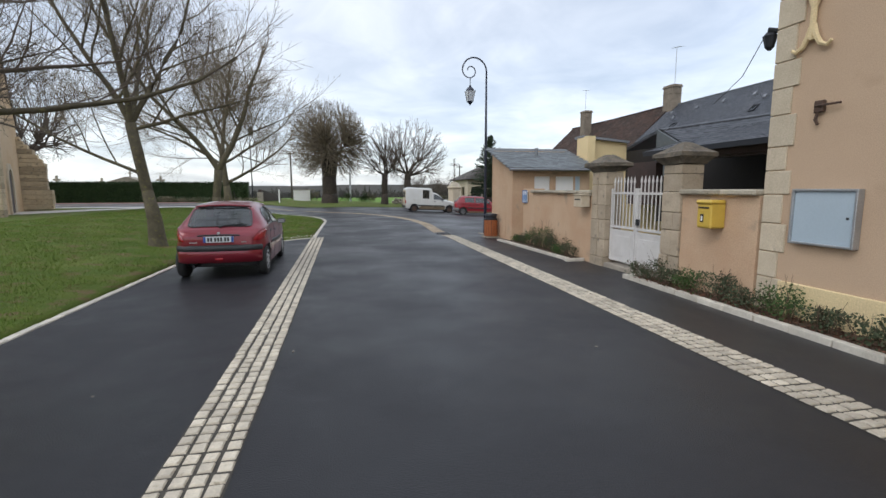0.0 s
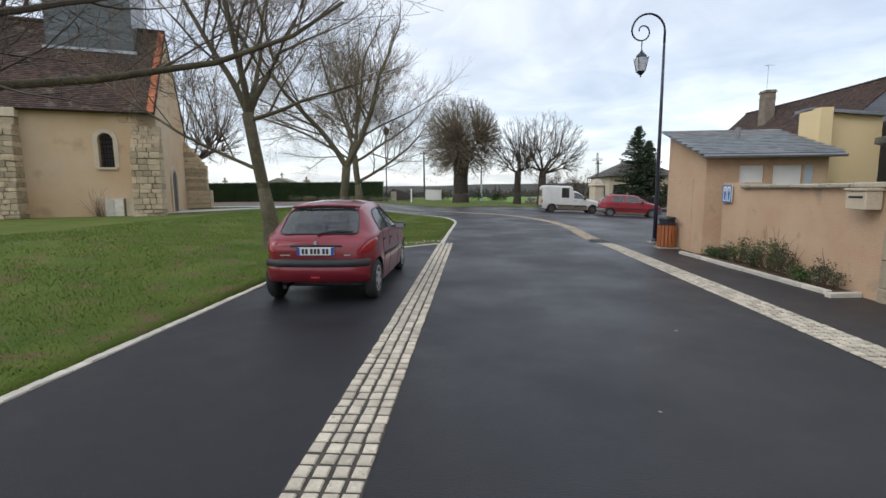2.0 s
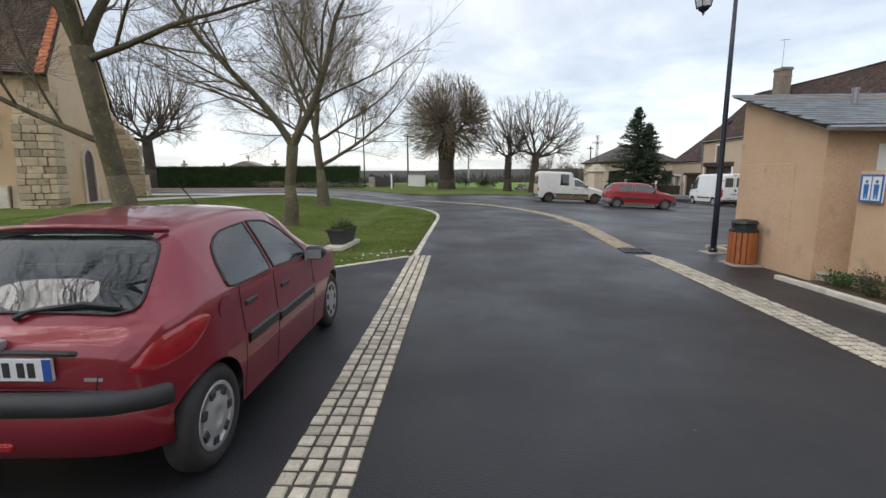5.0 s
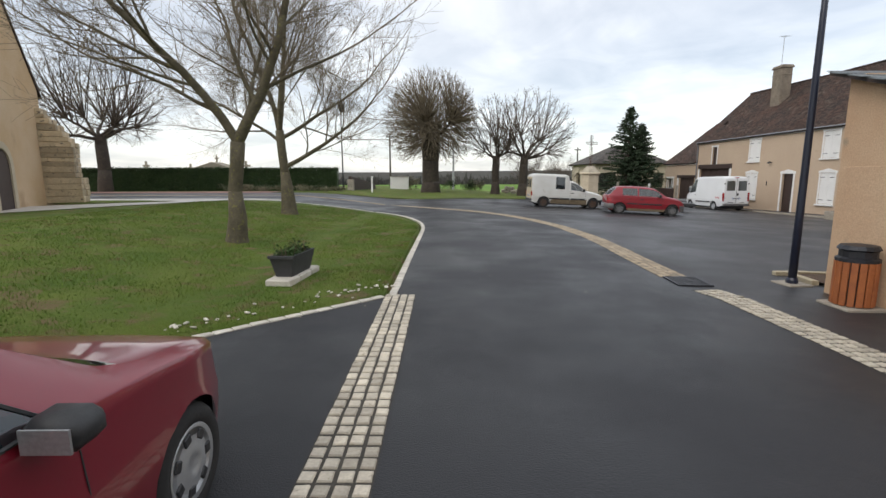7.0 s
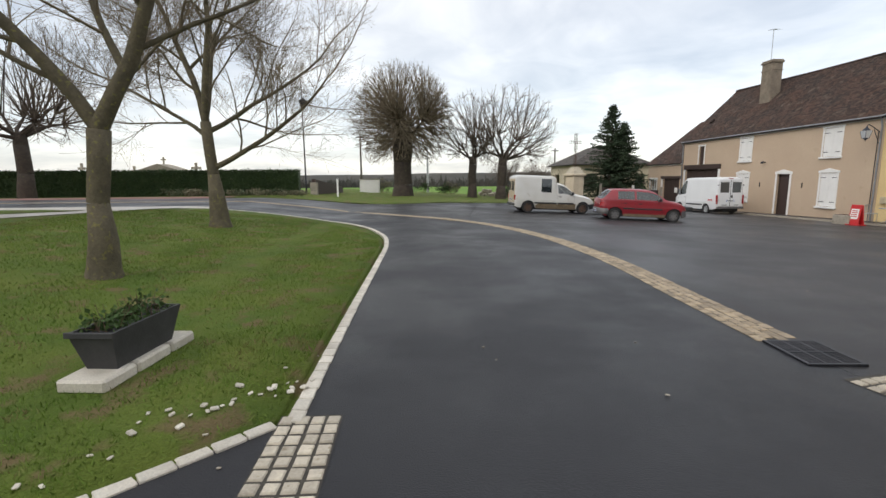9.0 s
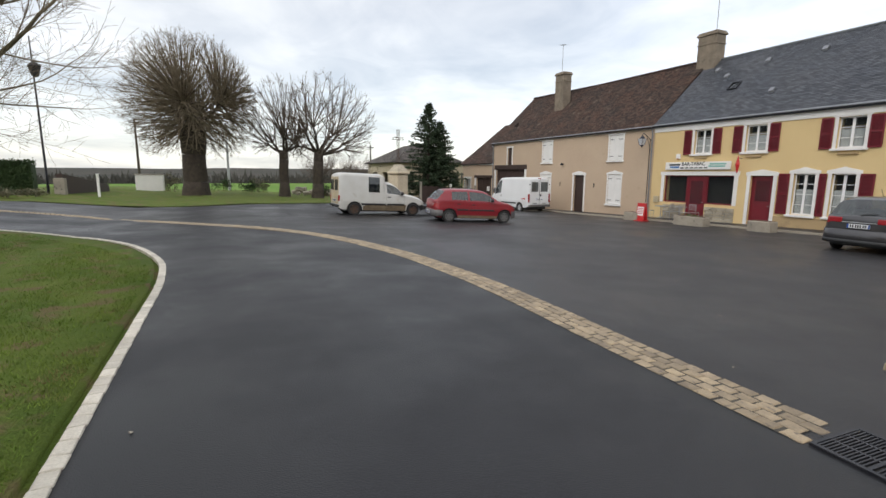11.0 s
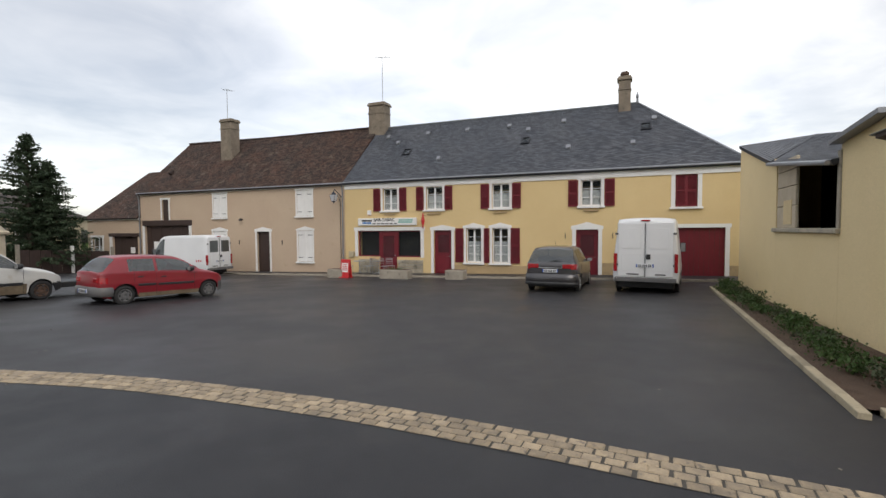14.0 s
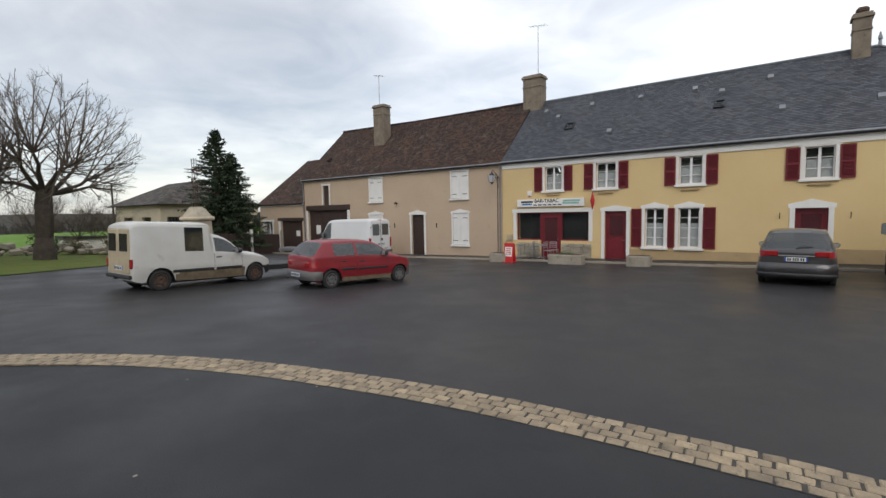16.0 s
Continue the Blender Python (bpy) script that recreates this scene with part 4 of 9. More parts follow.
def pink_house():
    h = thing("pink_house", "beige-pink two-storey house with white shutters and clay tile roof", "house")
    y0, y1, ev = 35.86, 53.9, 4.5
    holes = [(y1 - 46.5, y1 - 45.35, 2.65, 4.28), (y1 - 39.4, y1 - 38.25, 2.65, 4.28), (y1 - 51.6, y1 - 50.9, 2.55, 4.05), (y1 - 42.7, y1 - 41.65, -1.0, 1.7), (y1 - 39.35, y1 - 38.25, -0.2, 1.75), (y1 - 46.6, y1 - 45.4, -0.2, 1.75),
             (y1 - 53.5, y1 - 48.9, -1.25, 2.15)]
    walled("wall", (XF - 0.004, y1), (XF - 0.004, y0), -1.6, ev, 0.45, holes, PINK, h, "beige-pink rendered front wall")
    walled("wall", (XF + 8, y1), (XF, y1), -1.6, ev, 0.4, [], PINK, h)
    walled("wall", (XF + 8, y0), (XF + 8, y1), -1.6, ev, 0.4, [], PINK, h)
    part("eave_board", box(XF - 0.08, y0, ev - 0.1, XF + 0.01, y1, ev + 0.02), WHITE, h)
    part("gutter", tube([(XF - 0.2, y0, ev + 0.03), (XF - 0.2, y1 + 0.15, ev + 0.03)], 0.06, 8), ZINC, h)
    rx, rz = XF + 4.2, 8.75
    slope("roof", (XF - 0.25, y1 + 0.15, ev), (XF - 0.25, y0, ev), (rx, y0, rz - 0.1), (rx, y1 - 0.2, rz + 0.1), TILE, h, 0.12, 0.02, "old brown clay tile roof with lichen")
    slope("roof", (XF + 8.4, y0, ev), (XF + 8.4, y1 + 0.15, ev), (rx, y1 - 0.2, rz + 0.1), (rx, y0, rz - 0.1), TILE, h, 0.24)
    slope("roof", (XF + 8.4, y1 + 0.15, ev), (XF - 0.25, y1 + 0.15, ev), (rx, y1 - 0.2, rz + 0.1), (rx + 0.01, y1 - 0.2, rz + 0.1), TILE_DK, h, 0.2)
    part("ridge", tube([(rx, y0, rz - 0.06), (rx, (y0 + y1) / 2, rz - 0.04), (rx, y1 - 0.2, rz + 0.14)], 0.1, 6), TILE_DK, h)
    chimney(h, 25.9, 47.7, 6.6, 10.0, 0.8, 1.05)
    aerial(h, 25.9, 47.9, 9.95, 2.3, 0.8)
    rv = pose(XF + 1.4, 52.3, ev + 1.65, 0, -44, 0)
    part("roof_vent", box(-0.18, -0.14, 0, 0.18, 0.14, 0.16, 0.03, rv), TILE_DK, h)
    for a, b, z0, z1, arch in ((45.35, 46.5, 2.65, 4.28, 0.0), (38.25, 39.4, 2.65, 4.28, 0.0), (38.25, 39.35, -0.2, 1.75, 0.16), (45.4, 46.6, -0.2, 1.75, 0.16)):
        surround(h, a, b, z0, z1, 0.1, arch)
        m = (a + b) / 2
        shutter(h, a + 0.01, m - 0.005, z0 + 0.02, z1 - 0.02, WHITE, XF + 0.07, False)
        shutter(h, m + 0.005, b - 0.01, z0 + 0.02, z1 - 0.02, WHITE, XF + 0.07, False)
        for zz in (z0 + 0.25, z1 - 0.3):
            part("strap_hinge", box(XF - 0.004, a, zz, XF + 0.006, a + 0.35, zz + 0.035), IRON, h)
            part("strap_hinge", box(XF - 0.004, b - 0.35, zz, XF + 0.006, b, zz + 0.035), IRON, h)
    surround(h, 41.65, 42.7, -1.0, 1.7, 0.14, 0.16, False)
    door(h, 41.65, 42.7, -1.0, 1.7, BROWNDOOR, 0)
    surround(h, 50.9, 51.6, 2.55, 4.05, 0.12, 0, False)
    part("hatch", box(XF + 0.1, 50.9, 2.55, XF + 0.14, 51.6, 4.05, 0.01), BROWNDOOR, h, "brown wooden loft hatch")
    for k in range(9):
        yy = 48.9 + 4.6 * k / 9
        part("gate_board", box(XF + 0.15 + 0.012 * (k % 2), yy, -1.25, XF + 0.2, yy + 4.6 / 9 - 0.012, 2.15), BROWNDOOR, h)
    part("lintel", box(XF - 0.06, 48.6, 2.15, XF + 0.02, 53.7, 2.55, 0.02), BROWNDOOR, h, "dark wooden beam over the barn gate")
    bm = bmesh.new()
    boxm(bm, XF - 0.04, 48.65, -1.25, XF + 0.01, 48.9, 2.15)
    boxm(bm, XF - 0.04, 53.5, -1.25, XF + 0.01, 53.72, 2.15)
    part("door_post", bm, WHITE, h)
    part("notice", box(XF + 0.13, 52.2, 0.3, XF + 0.145, 52.75, 1.0), WHITE, h)
    wl = part("wall_light", tube([(XF, 43.9, 2.5), (XF - 0.2, 43.9, 2.55)], 0.03, 6), IRON, h)
    part("shade", lathe([(0.03, 0.1), (0.11, 0.0), (0.1, -0.06)], 10, (XF - 0.22, 43.9, 2.48)), IRON, wl)
    for y in (44.2, 40.6):
        part("shutter_hook", box(XF - 0.05, y, 0.85, XF, y + 0.04, 1.15), IRON, h)
    part("downpipe", tube([(XF - 0.2, 53.95, ev), (XF - 0.08, 53.95, ev - 0.4), (XF - 0.08, 53.95, -1.2)], 0.045, 7), ZINC, h)
    part("downpipe", tube([(XF - 0.2, 35.95, ev), (XF - 0.09, 35.95, ev - 0.4), (XF - 0.09, 35.95, -0.9)], 0.045, 7), ZINC, h)
    return h


pink_house()


def low_house():
    """The low wing past the barn gate, with its own lower tiled roof."""
    h = thing("low_house", "low beige house wing with brown gates and dark tile roof", "house")
    xf, y0, y1, ev = XF - 0.03, 54.0, 60.2, 2.75
    holes = [(y1 - 59.6, y1 - 58.4, -0.9, 1.3), (y1 - 57.2, y1 - 54.3, -1.35, 1.35)]
    walled("wall", (xf, y1), (xf, y0), -1.7, ev, 0.4, holes, PINK, h)
    walled("wall", (xf + 7, y1), (xf, y1), -1.7, ev, 0.4, [], PINK, h)
    walled("wall", (xf + 7, y0), (xf + 7, y1), -1.7, ev, 0.4, [], PINK, h)
    slope("roof", (xf - 0.25, y1 + 0.1, ev), (xf - 0.25, y0, ev), (xf + 4.6, y0, 6.9), (xf + 4.6, y1 - 1.0, 6.9), TILE_DK, h, 0.13, 0.02)
    slope("roof", (xf + 7, y0, ev), (xf + 7, y1 + 0.1, ev), (xf + 4.6, y1 - 1.0, 6.9), (xf + 4.6, y0, 6.9), TILE_DK, h, 0.25)
    slope("roof", (xf + 7, y1 + 0.1, ev), (xf - 0.25, y1 + 0.1, ev), (xf + 4.6, y1 - 1.0, 6.9), (xf + 4.61, y1 - 1.0, 6.9), TILE_DK, h, 0.2)
    part("fascia", box(xf - 0.12, y0, ev - 0.14, xf + 0.01, y1, ev - 0.02), WHITE, h)
    surround(h, 58.4, 59.6, -0.9, 1.3, 0.16, 0, True, xf)
    casement(h, 58.4, 59.6, -0.9, 1.3, 3, xf)
    for k in range(6):
        yy = 54.3 + 2.9 * k / 6
        part("gate_board", box(xf + 0.15 + 0.012 * (k % 2), yy, -1.35, xf + 0.2, yy + 2.9 / 6 - 0.012, 1.35), BROWNDOOR, h)
    part("lintel", box(xf - 0.04, 54.1, 1.35, xf + 0.02, 57.6, 1.62, 0.015), BROWNDOOR, h)
    part("door_post", box(xf - 0.04, 57.2, -1.4, xf + 0.01, 57.5, 1.35), WHITE, h)
    part("notice", box(xf + 0.13, 54.8, 0.1, xf + 0.145, 55.3, 0.55), WHITE, h)


low_house()


def hall():
    """The low hall beyond the calvary."""
    h = thing("hall", "low cream rendered hall with a grey hipped roof and dark windows", "building")
    x0, x1, y0, y1, zb, ev = 17.4, 26.0, 66.0, 76.0, -2.0, 3.0
    holes = [(0.5, 2.6, 0.2, 1.9), (3.6, 5.4, 0.2, 1.9), (7.0, 9.2, 0.2, 1.9)]
    walled("wall", (x0, y0), (x1, y0), zb, ev, 0.3, holes, HALLW, h)
    walled("wall", (x0, y1), (x0, y0), zb, ev, 0.3, [(2, 4, 0.2, 1.9), (6, 8, 0.2, 1.9)], HALLW, h)
    walled("wall", (x1, y0), (x1, y1), zb, ev, 0.3, [], HALLW, h)
    walled("wall", (x1, y1), (x0, y1), zb, ev, 0.3, [], HALLW, h)
    xm, e, zr = (x0 + x1) / 2, 0.5, 5.2
    slope("roof", (x0 - e, y1 + e, ev), (x0 - e, y0 - e, ev), (xm - 0.5, y0 + 3, zr), (xm - 0.5, y1 - 3, zr), GREYTILE, h, 0.3)
    slope("roof", (x1 + e, y0 - e, ev), (x1 + e, y1 + e, ev), (xm + 0.5, y1 - 3, zr), (xm + 0.5, y0 + 3, zr), GREYTILE, h, 0.3)
    slope("roof", (x0 - e, y0 - e, ev), (x1 + e, y0 - e, ev), (xm + 0.5, y0 + 3, zr), (xm - 0.5, y0 + 3, zr), GREYTILE, h, 0.3)
    slope("roof", (x1 + e, y1 + e, ev), (x0 - e, y1 + e, ev), (xm - 0.5, y1 - 3, zr), (xm + 0.5, y1 - 3, zr), GREYTILE, h, 0.3)
    for a, b in ((0.5, 2.6), (3.6, 5.4), (7.0, 9.2)):
        w = part("window", box(x0 + a, y0 + 0.12, 0.2, x0 + b, y0 + 0.14, 1.9), GLASS, h)
        for k in range(1, 8):
            xx = x0 + a + (b - a) * k / 8
            part("window_bar", box(xx - 0.02, y0 + 0.06, 0.2, xx + 0.02, y0 + 0.1, 1.9), CURTAIN if a == 3.6 else IRON, w)
    part("downpipe", tube([(x0 + 3.1, y0 - 0.08, ev), (x0 + 3.1, y0 - 0.08, zb)], 0.05, 6), ZINC, h)


hall()


# ---------------------------------------------------------------- right side: house corner, garden wall, gate, toilets, annex
def corner_house():
    h = thing("corner_house", "beige rendered house with pale stone corner blocks and cream base", "house")
    x, yc = 5.5, 5.22
    walled("wall", (x, yc), (x, -12), -0.3, 7.2, 0.5, [], BEIGE, h)
    walled("wall", (x + 9, yc), (x, yc), -0.3, 7.2, 0.5, [], BEIGE, h)
    walled("wall", (x, -12), (x + 9, -12), -0.3, 7.2, 0.5, [], BEIGE, h)
    slope("roof", (x - 0.3, yc + 0.3, 7.1), (x - 0.3, -12.3, 7.1), (x + 5, -12.3, 10.5), (x + 5, yc + 0.3, 10.5), SLATE, h, 0.3)
    part("plinth", box(x - 0.03, -12, -0.3, x + 0.05, yc - 0.3, 0.43, 0.01), CREAM, h, "cream painted base band")
    rnd = random.Random(3)
    z, k = -0.25, 0
    while z < 7:
        hh = rnd.uniform(0.3, 0.42)
        w = 0.34 if k % 2 else 0.26
        part("quoin", box(x - 0.022, yc - w, z + 0.005, x + 0.2, yc + 0.022, z + hh - 0.005, 0.008), QUOIN, h)
        z += hh
        k += 1
    # wrought wall anchor shaped like a curled letter
    an = part("wall_anchor", tube([(x - 0.05, 4.74, 3.36), (x - 0.05, 4.74, 4.6)], 0.035, 6), CREAM, h, "cream painted iron wall anchor with curled feet")
    for s in (-1, 1):
        part("curl", tube([(x - 0.05, 4.74, 3.55), (x - 0.05, 4.74 + s * 0.05, 3.4), (x - 0.05, 4.74 + s * 0.11, 3.3), (x - 0.05, 4.74 + s * 0.19, 3.26), (x - 0.05, 4.74 + s * 0.24, 3.3)], [0.035, 0.035, 0.03, 0.025, 0.02], 6), CREAM, an)
        part("curl", tube([(x - 0.05, 4.74, 3.72), (x - 0.05, 4.74 + s * 0.06, 3.86), (x - 0.05, 4.74 + s * 0.16, 3.95)], [0.03, 0.03, 0.02], 6), CREAM, an)
    br = part("bracket", box(x - 0.05, 4.52, 2.5, x, 4.64, 2.64, 0.01), RUST, h, "rusty iron sign bracket")
    part("arm", tube([(x - 0.05, 4.62, 2.58), (x - 0.08, 4.3, 2.57)], 0.014, 6), RUST, br)
    part("hook", tube([(x - 0.05, 4.58, 2.5), (x - 0.05, 4.6, 2.42), (x - 0.05, 4.57, 2.36)], 0.02, 6), RUST, br)
    lt = part("corner_light", tube([(x + 0.1, yc, 3.62), (x - 0.02, yc + 0.16, 3.68)], 0.03, 6), IRON, h)
    part("shade", lathe([(0.03, 0.07), (0.09, 0.0), (0.08, -0.03), (0.055, -0.14), (0.02, -0.18)], 10, (x + 0.02, yc + 0.16, 3.6)), IRON, lt)
    part("cable", tube([(x, yc + 0.2, 3.65), (x + 0.25, yc + 0.8, 3.25), (x + 0.5, yc + 1.6, 3.0)], 0.006, 4), IRON, h)
    return h


corner_house()
nb = thing("notice_board", "pale blue notice board in an aluminium frame on the wall", "notice board")
part("board", box(5.43, 4.03, 0.97, 5.49, 4.74, 1.58), BOARDBLUE, nb)
for a in ((4.0, 0.94, 4.03, 1.61), (4.74, 0.94, 4.77, 1.61)):
    part("frame", box(5.40, a[0], a[1], 5.498, a[2], a[3], 0.006), GALV, nb)
for a in ((4.03, 0.94, 4.74, 0.97), (4.03, 1.58, 4.74, 1.61)):
    part("frame", box(5.402, a[0], a[1], 5.496, a[2], a[3], 0.006), GALV, nb)
part("lock", lathe([(0.015, 0), (0.015, 0.01)], 8, (0, 0, 0)), IRON, nb).matrix_basis = pose(5.43, 4.1, 1.28, 0, -90, 0)


def pillar(y0, y1, top):
    """A gate pier of cut blocks with a moulded, weathered pyramid cap."""
    p = thing("gate_pillar", "weathered cut-stone gate pier with a lichened pyramid cap", "pillar", group="gate pillars")
    x0, x1 = 5.43, 5.85
    rnd = random.Random(int(y0 * 10))
    z = -0.2
    while z < top - 0.02:
        hh = min(rnd.uniform(0.3, 0.45), top - z)
        j = rnd.uniform(-0.012, 0.012)
        if rnd.random() < 0.5:
            yy = y0 + (y1 - y0) * rnd.uniform(0.35, 0.65)
            part("block", box(x0 + j, y0, z, x1, yy - 0.004, z + hh - 0.006, 0.012), PIER, p)
            part("block", box(x0 - j, yy + 0.004, z, x1, y1, z + hh - 0.006, 0.012), PIER, p)
        else:
            part("block", box(x0 + j, y0, z, x1, y1, z + hh - 0.006, 0.012), PIER, p)
        z += hh
    # a cavetto of three weathered courses, then a low worn pyramid
    bm = bmesh.new()
    xm, ym = (x0 + x1) / 2, (y0 + y1) / 2
    hx, hy = (x1 - x0) / 2, (y1 - y0) / 2
    prof = [(0.0, top), (0.02, top + 0.01), (0.05, top + 0.06), (0.12, top + 0.11), (0.135, top + 0.12), (0.13, top + 0.19), (0.06, top + 0.225), (-0.14, top + 0.36), (-0.17, top + 0.37)]
    rings = [[bm.verts.new((xm + a * (hx + e) + rnd.uniform(-0.01, 0.01), ym + b * (hy + e) + rnd.uniform(-0.01, 0.01), z + rnd.uniform(-0.01, 0.01))) for a, b in ((-1, -1), (0, -1), (1, -1), (1, 0), (1, 1), (0, 1), (-1, 1), (-1, 0))] for e, z in prof]
    for q, r in zip(rings, rings[1:]):
        for i in range(8):
            bm.faces.new((q[i], q[(i + 1) % 8], r[(i + 1) % 8], r[i]))
    bm.faces.new(rings[-1])
    part("cap", bm, LICHEN, p, "mossy dark stone cap with a worn moulding")
    return p


pillar(6.75, 7.22, 2.02)
pillar(9.06, 9.6, 1.98)


def garden_wall(y0, y1, top, name):
    w = tagged(walled("garden_wall", (5.46, y1), (5.46, y0), -0.3, top, 0.4, [], PEACH), "old peach rendered garden wall with flaking plaster", "wall", kind="structure")
    y = y0
    rnd = random.Random(int(y0 * 7))
    while y < y1 - 0.05:
        l = min(y1 - y, rnd.uniform(0.5, 0.9))
        part("coping", box(5.38 - rnd.uniform(0, 0.02), y, top, 5.92, y + l - 0.01, top + 0.07 + rnd.uniform(0, 0.015), 0.02), STONE, w)
        y += l
    return w


garden_wall(5.26, 6.74, 1.52, "a")
garden_wall(9.61, 13.1, 1.5, "b")
w = tagged(walled("garden_wall", (5.5, 13.95), (5.5, 13.1), -0.3, 1.62, 0.35, [], PEACH), "old peach rendered wall end carrying the toilet sign", "wall", kind="structure")
lb = thing("stone_letter_box", "beige stone-coloured letter box on the garden wall", "letter box")
part("body", box(5.2, 9.66, 1.2, 5.42, 10.02, 1.46, 0.01), QUOIN, lb)
part("lid", box(5.18, 9.64, 1.46, 5.45, 10.04, 1.5, 0.008), QUOIN, lb)
part("slot", box(5.195, 9.72, 1.36, 5.201, 9.96, 1.39), IRON, lb)

gate = thing("metal_gate", "white painted double metal gate with spear bars over solid panels", "gate", pose(-0.1, 0, 0))
for s, a, b in ((0, 7.25, 8.13), (1, 8.15, 9.03)):
    lf = part("gate_leaf", box(5.66, a, 0.1, 5.70, a + 0.05, 1.62, 0.004), GATEWHITE, gate)
    bm = bmesh.new()
    boxm(bm, 5.66, b - 0.05, 0.1, 5.70, b, 1.62, 0.004)
    for z in (0.1, 0.72, 0.8, 1.5):
        boxm(bm, 5.662, a + 0.05, z, 5.698, b - 0.05, z + 0.045)
    part("gate_frame", bm, GATEWHITE, lf)
    part("panel", box(5.672, a + 0.05, 0.14, 5.688, b - 0.05, 0.73), GATEWHITE, lf)
    part("panel_moulding", box(5.664, a + 0.14, 0.22, 5.674, b - 0.14, 0.64, 0.006), GATEWHITE, lf)
    for k in range(7):
        yy = a + 0.1 + (b - a - 0.2) * k / 6
        part("bar", tube([(5.68, yy, 0.84), (5.68, yy, 1.72), (5.68, yy, 1.75), (5.68, yy, 1.86)], [0.013, 0.013, 0.024, 0.003], 6), GATEWHITE, lf)
part("gate_latch", box(5.63, 8.0, 0.9, 5.66, 8.1, 1.02, 0.005), IRON, gate)
part("threshold", box(5.55, 7.23, -0.3, 6.0, 9.05, 0.03, 0.01), CONCRETE, gate)

mb = thing("post_box", "yellow metal post box fixed to the garden wall", "post box")
part("body", box(5.20, 5.82, 1.03, 5.46, 6.10, 1.40, 0.02), POSTYEL, mb)
part("roof", box(5.17, 5.80, 1.38, 5.46, 6.12, 1.45, 0.03), POSTYEL, mb)
part("door", box(5.193, 5.85, 1.06, 5.201, 6.07, 1.30, 0.004), POSTYEL, mb)
part("slot", box(5.188, 5.86, 1.325, 5.2, 6.06, 1.345), INK, mb)
part("sticker", box(5.188, 5.95, 1.12, 5.193, 6.01, 1.24), INK, mb)
part("sticker", box(5.185, 5.965, 1.14, 5.1885, 5.995, 1.21), WHITE, mb)


def toilets():
    h = thing("toilet_block", "small peach rendered toilet block with a sloping slate roof", "building")
    x0, x1, y0, y1 = 5.28, 8.0, 14.35, 16.5
    walled("wall", (x0, y1), (x0, y0), -0.3, 3.0, 0.25, [], PEACH, h, "peach rendered side wall with a newer patch", top=lambda u: 2.98 - 0.68 * u / (y1 - y0))
    walled("wall", (x0, y0), (x1, y0), -0.3, 2.3, 0.25, [(0.75, 1.3, 1.45, 2.02), (1.5, 2.15, 1.45, 2.02)], PEACH, h)
    walled("wall", (x1, y0), (x1, y1), -0.3, 3.0, 0.25, [], PEACH, h, top=lambda u: 2.3 + 0.68 * u / (y1 - y0))
    walled("wall", (x1, y1), (x0, y1), -0.3, 2.98, 0.25, [], PEACH, h)
    for a, b in ((0.75, 1.3), (1.5, 2.15)):
        part("shutter", box(x0 + a, y0 + 0.03, 1.45, x0 + b, y0 + 0.08, 2.02, 0.008), WHITE, h, "white painted panel over a window")
    part("shutter", box(x0 + 2.2, y0 - 0.02, 1.45, x0 + 2.36, y0 + 0.02, 2.02, 0.004), BOARDBLUE, h)
    part("patch", box(x0 - 0.012, 14.95, -0.25, x0 + 0.001, 16.42, 1.75, 0.006), PEACH, h, "smooth newer render patch")
    sl = 0.68 / (y1 - y0)
    dk = part("roof", prism([(-0.2, 2.28 - 0.2 * sl), (2.35, 2.3 + 2.35 * sl), (2.35, 2.36 + 2.35 * sl), (-0.2, 2.34 - 0.2 * sl)], x1 - x0 + 0.35, pose(x0 - 0.15, y0, 0) @ Matrix(((0, 1, 0, 0), (1, 0, 0, 0), (0, 0, 1, 0), (0, 0, 0, 1)))), BROWNDOOR, h, "slate roof on dark boards")
    ang = math.degrees(math.atan(sl))
    sm = bpy.data.meshes.new("slate")
    bm = box(-0.104, 0, 0, 0.104, 0.23, 0.009)
    bm.to_mesh(sm)
    bm.free()
    sm.materials.append(SLATE_PC)
    rows, rnd = 16, random.Random(9)
    for r in range(rows):
        d = -0.22 + 2.55 * r / rows
        n = int((x1 - x0 + 0.36) / 0.212) + 1
        for k in range(n):
            xx = x0 - 0.17 + 0.212 * (k + (0.5 if r % 2 else 0.05))
            if xx > x1 + 0.2 or xx < x0 - 0.18:
                continue
            s = part("slate", sm, SLATE_PC, dk)
            s.matrix_basis = pose(xx, y0 + d, 2.345 + d * sl + 0.012, ang - 2.2 + rnd.uniform(-0.5, 0.5), rnd.uniform(-0.6, 0.6), rnd.uniform(-1, 1))
    part("gutter", tube([(x0 - 0.2, y0 - 0.26, 2.23), (x1 + 0.2, y0 - 0.26, 2.23)], 0.045, 7), ZINC, h)
    part("roof_vent", lathe([(0.05, 0), (0.05, 0.25), (0.06, 0.25), (0.06, 0.3)], 10, (6.65, 15.7, 2.75)), ZINC, h)
    part("step", box(5.32, 13.97, -0.25, 5.9, 14.34, 0.08, 0.02), CONCRETE, h)
    return h


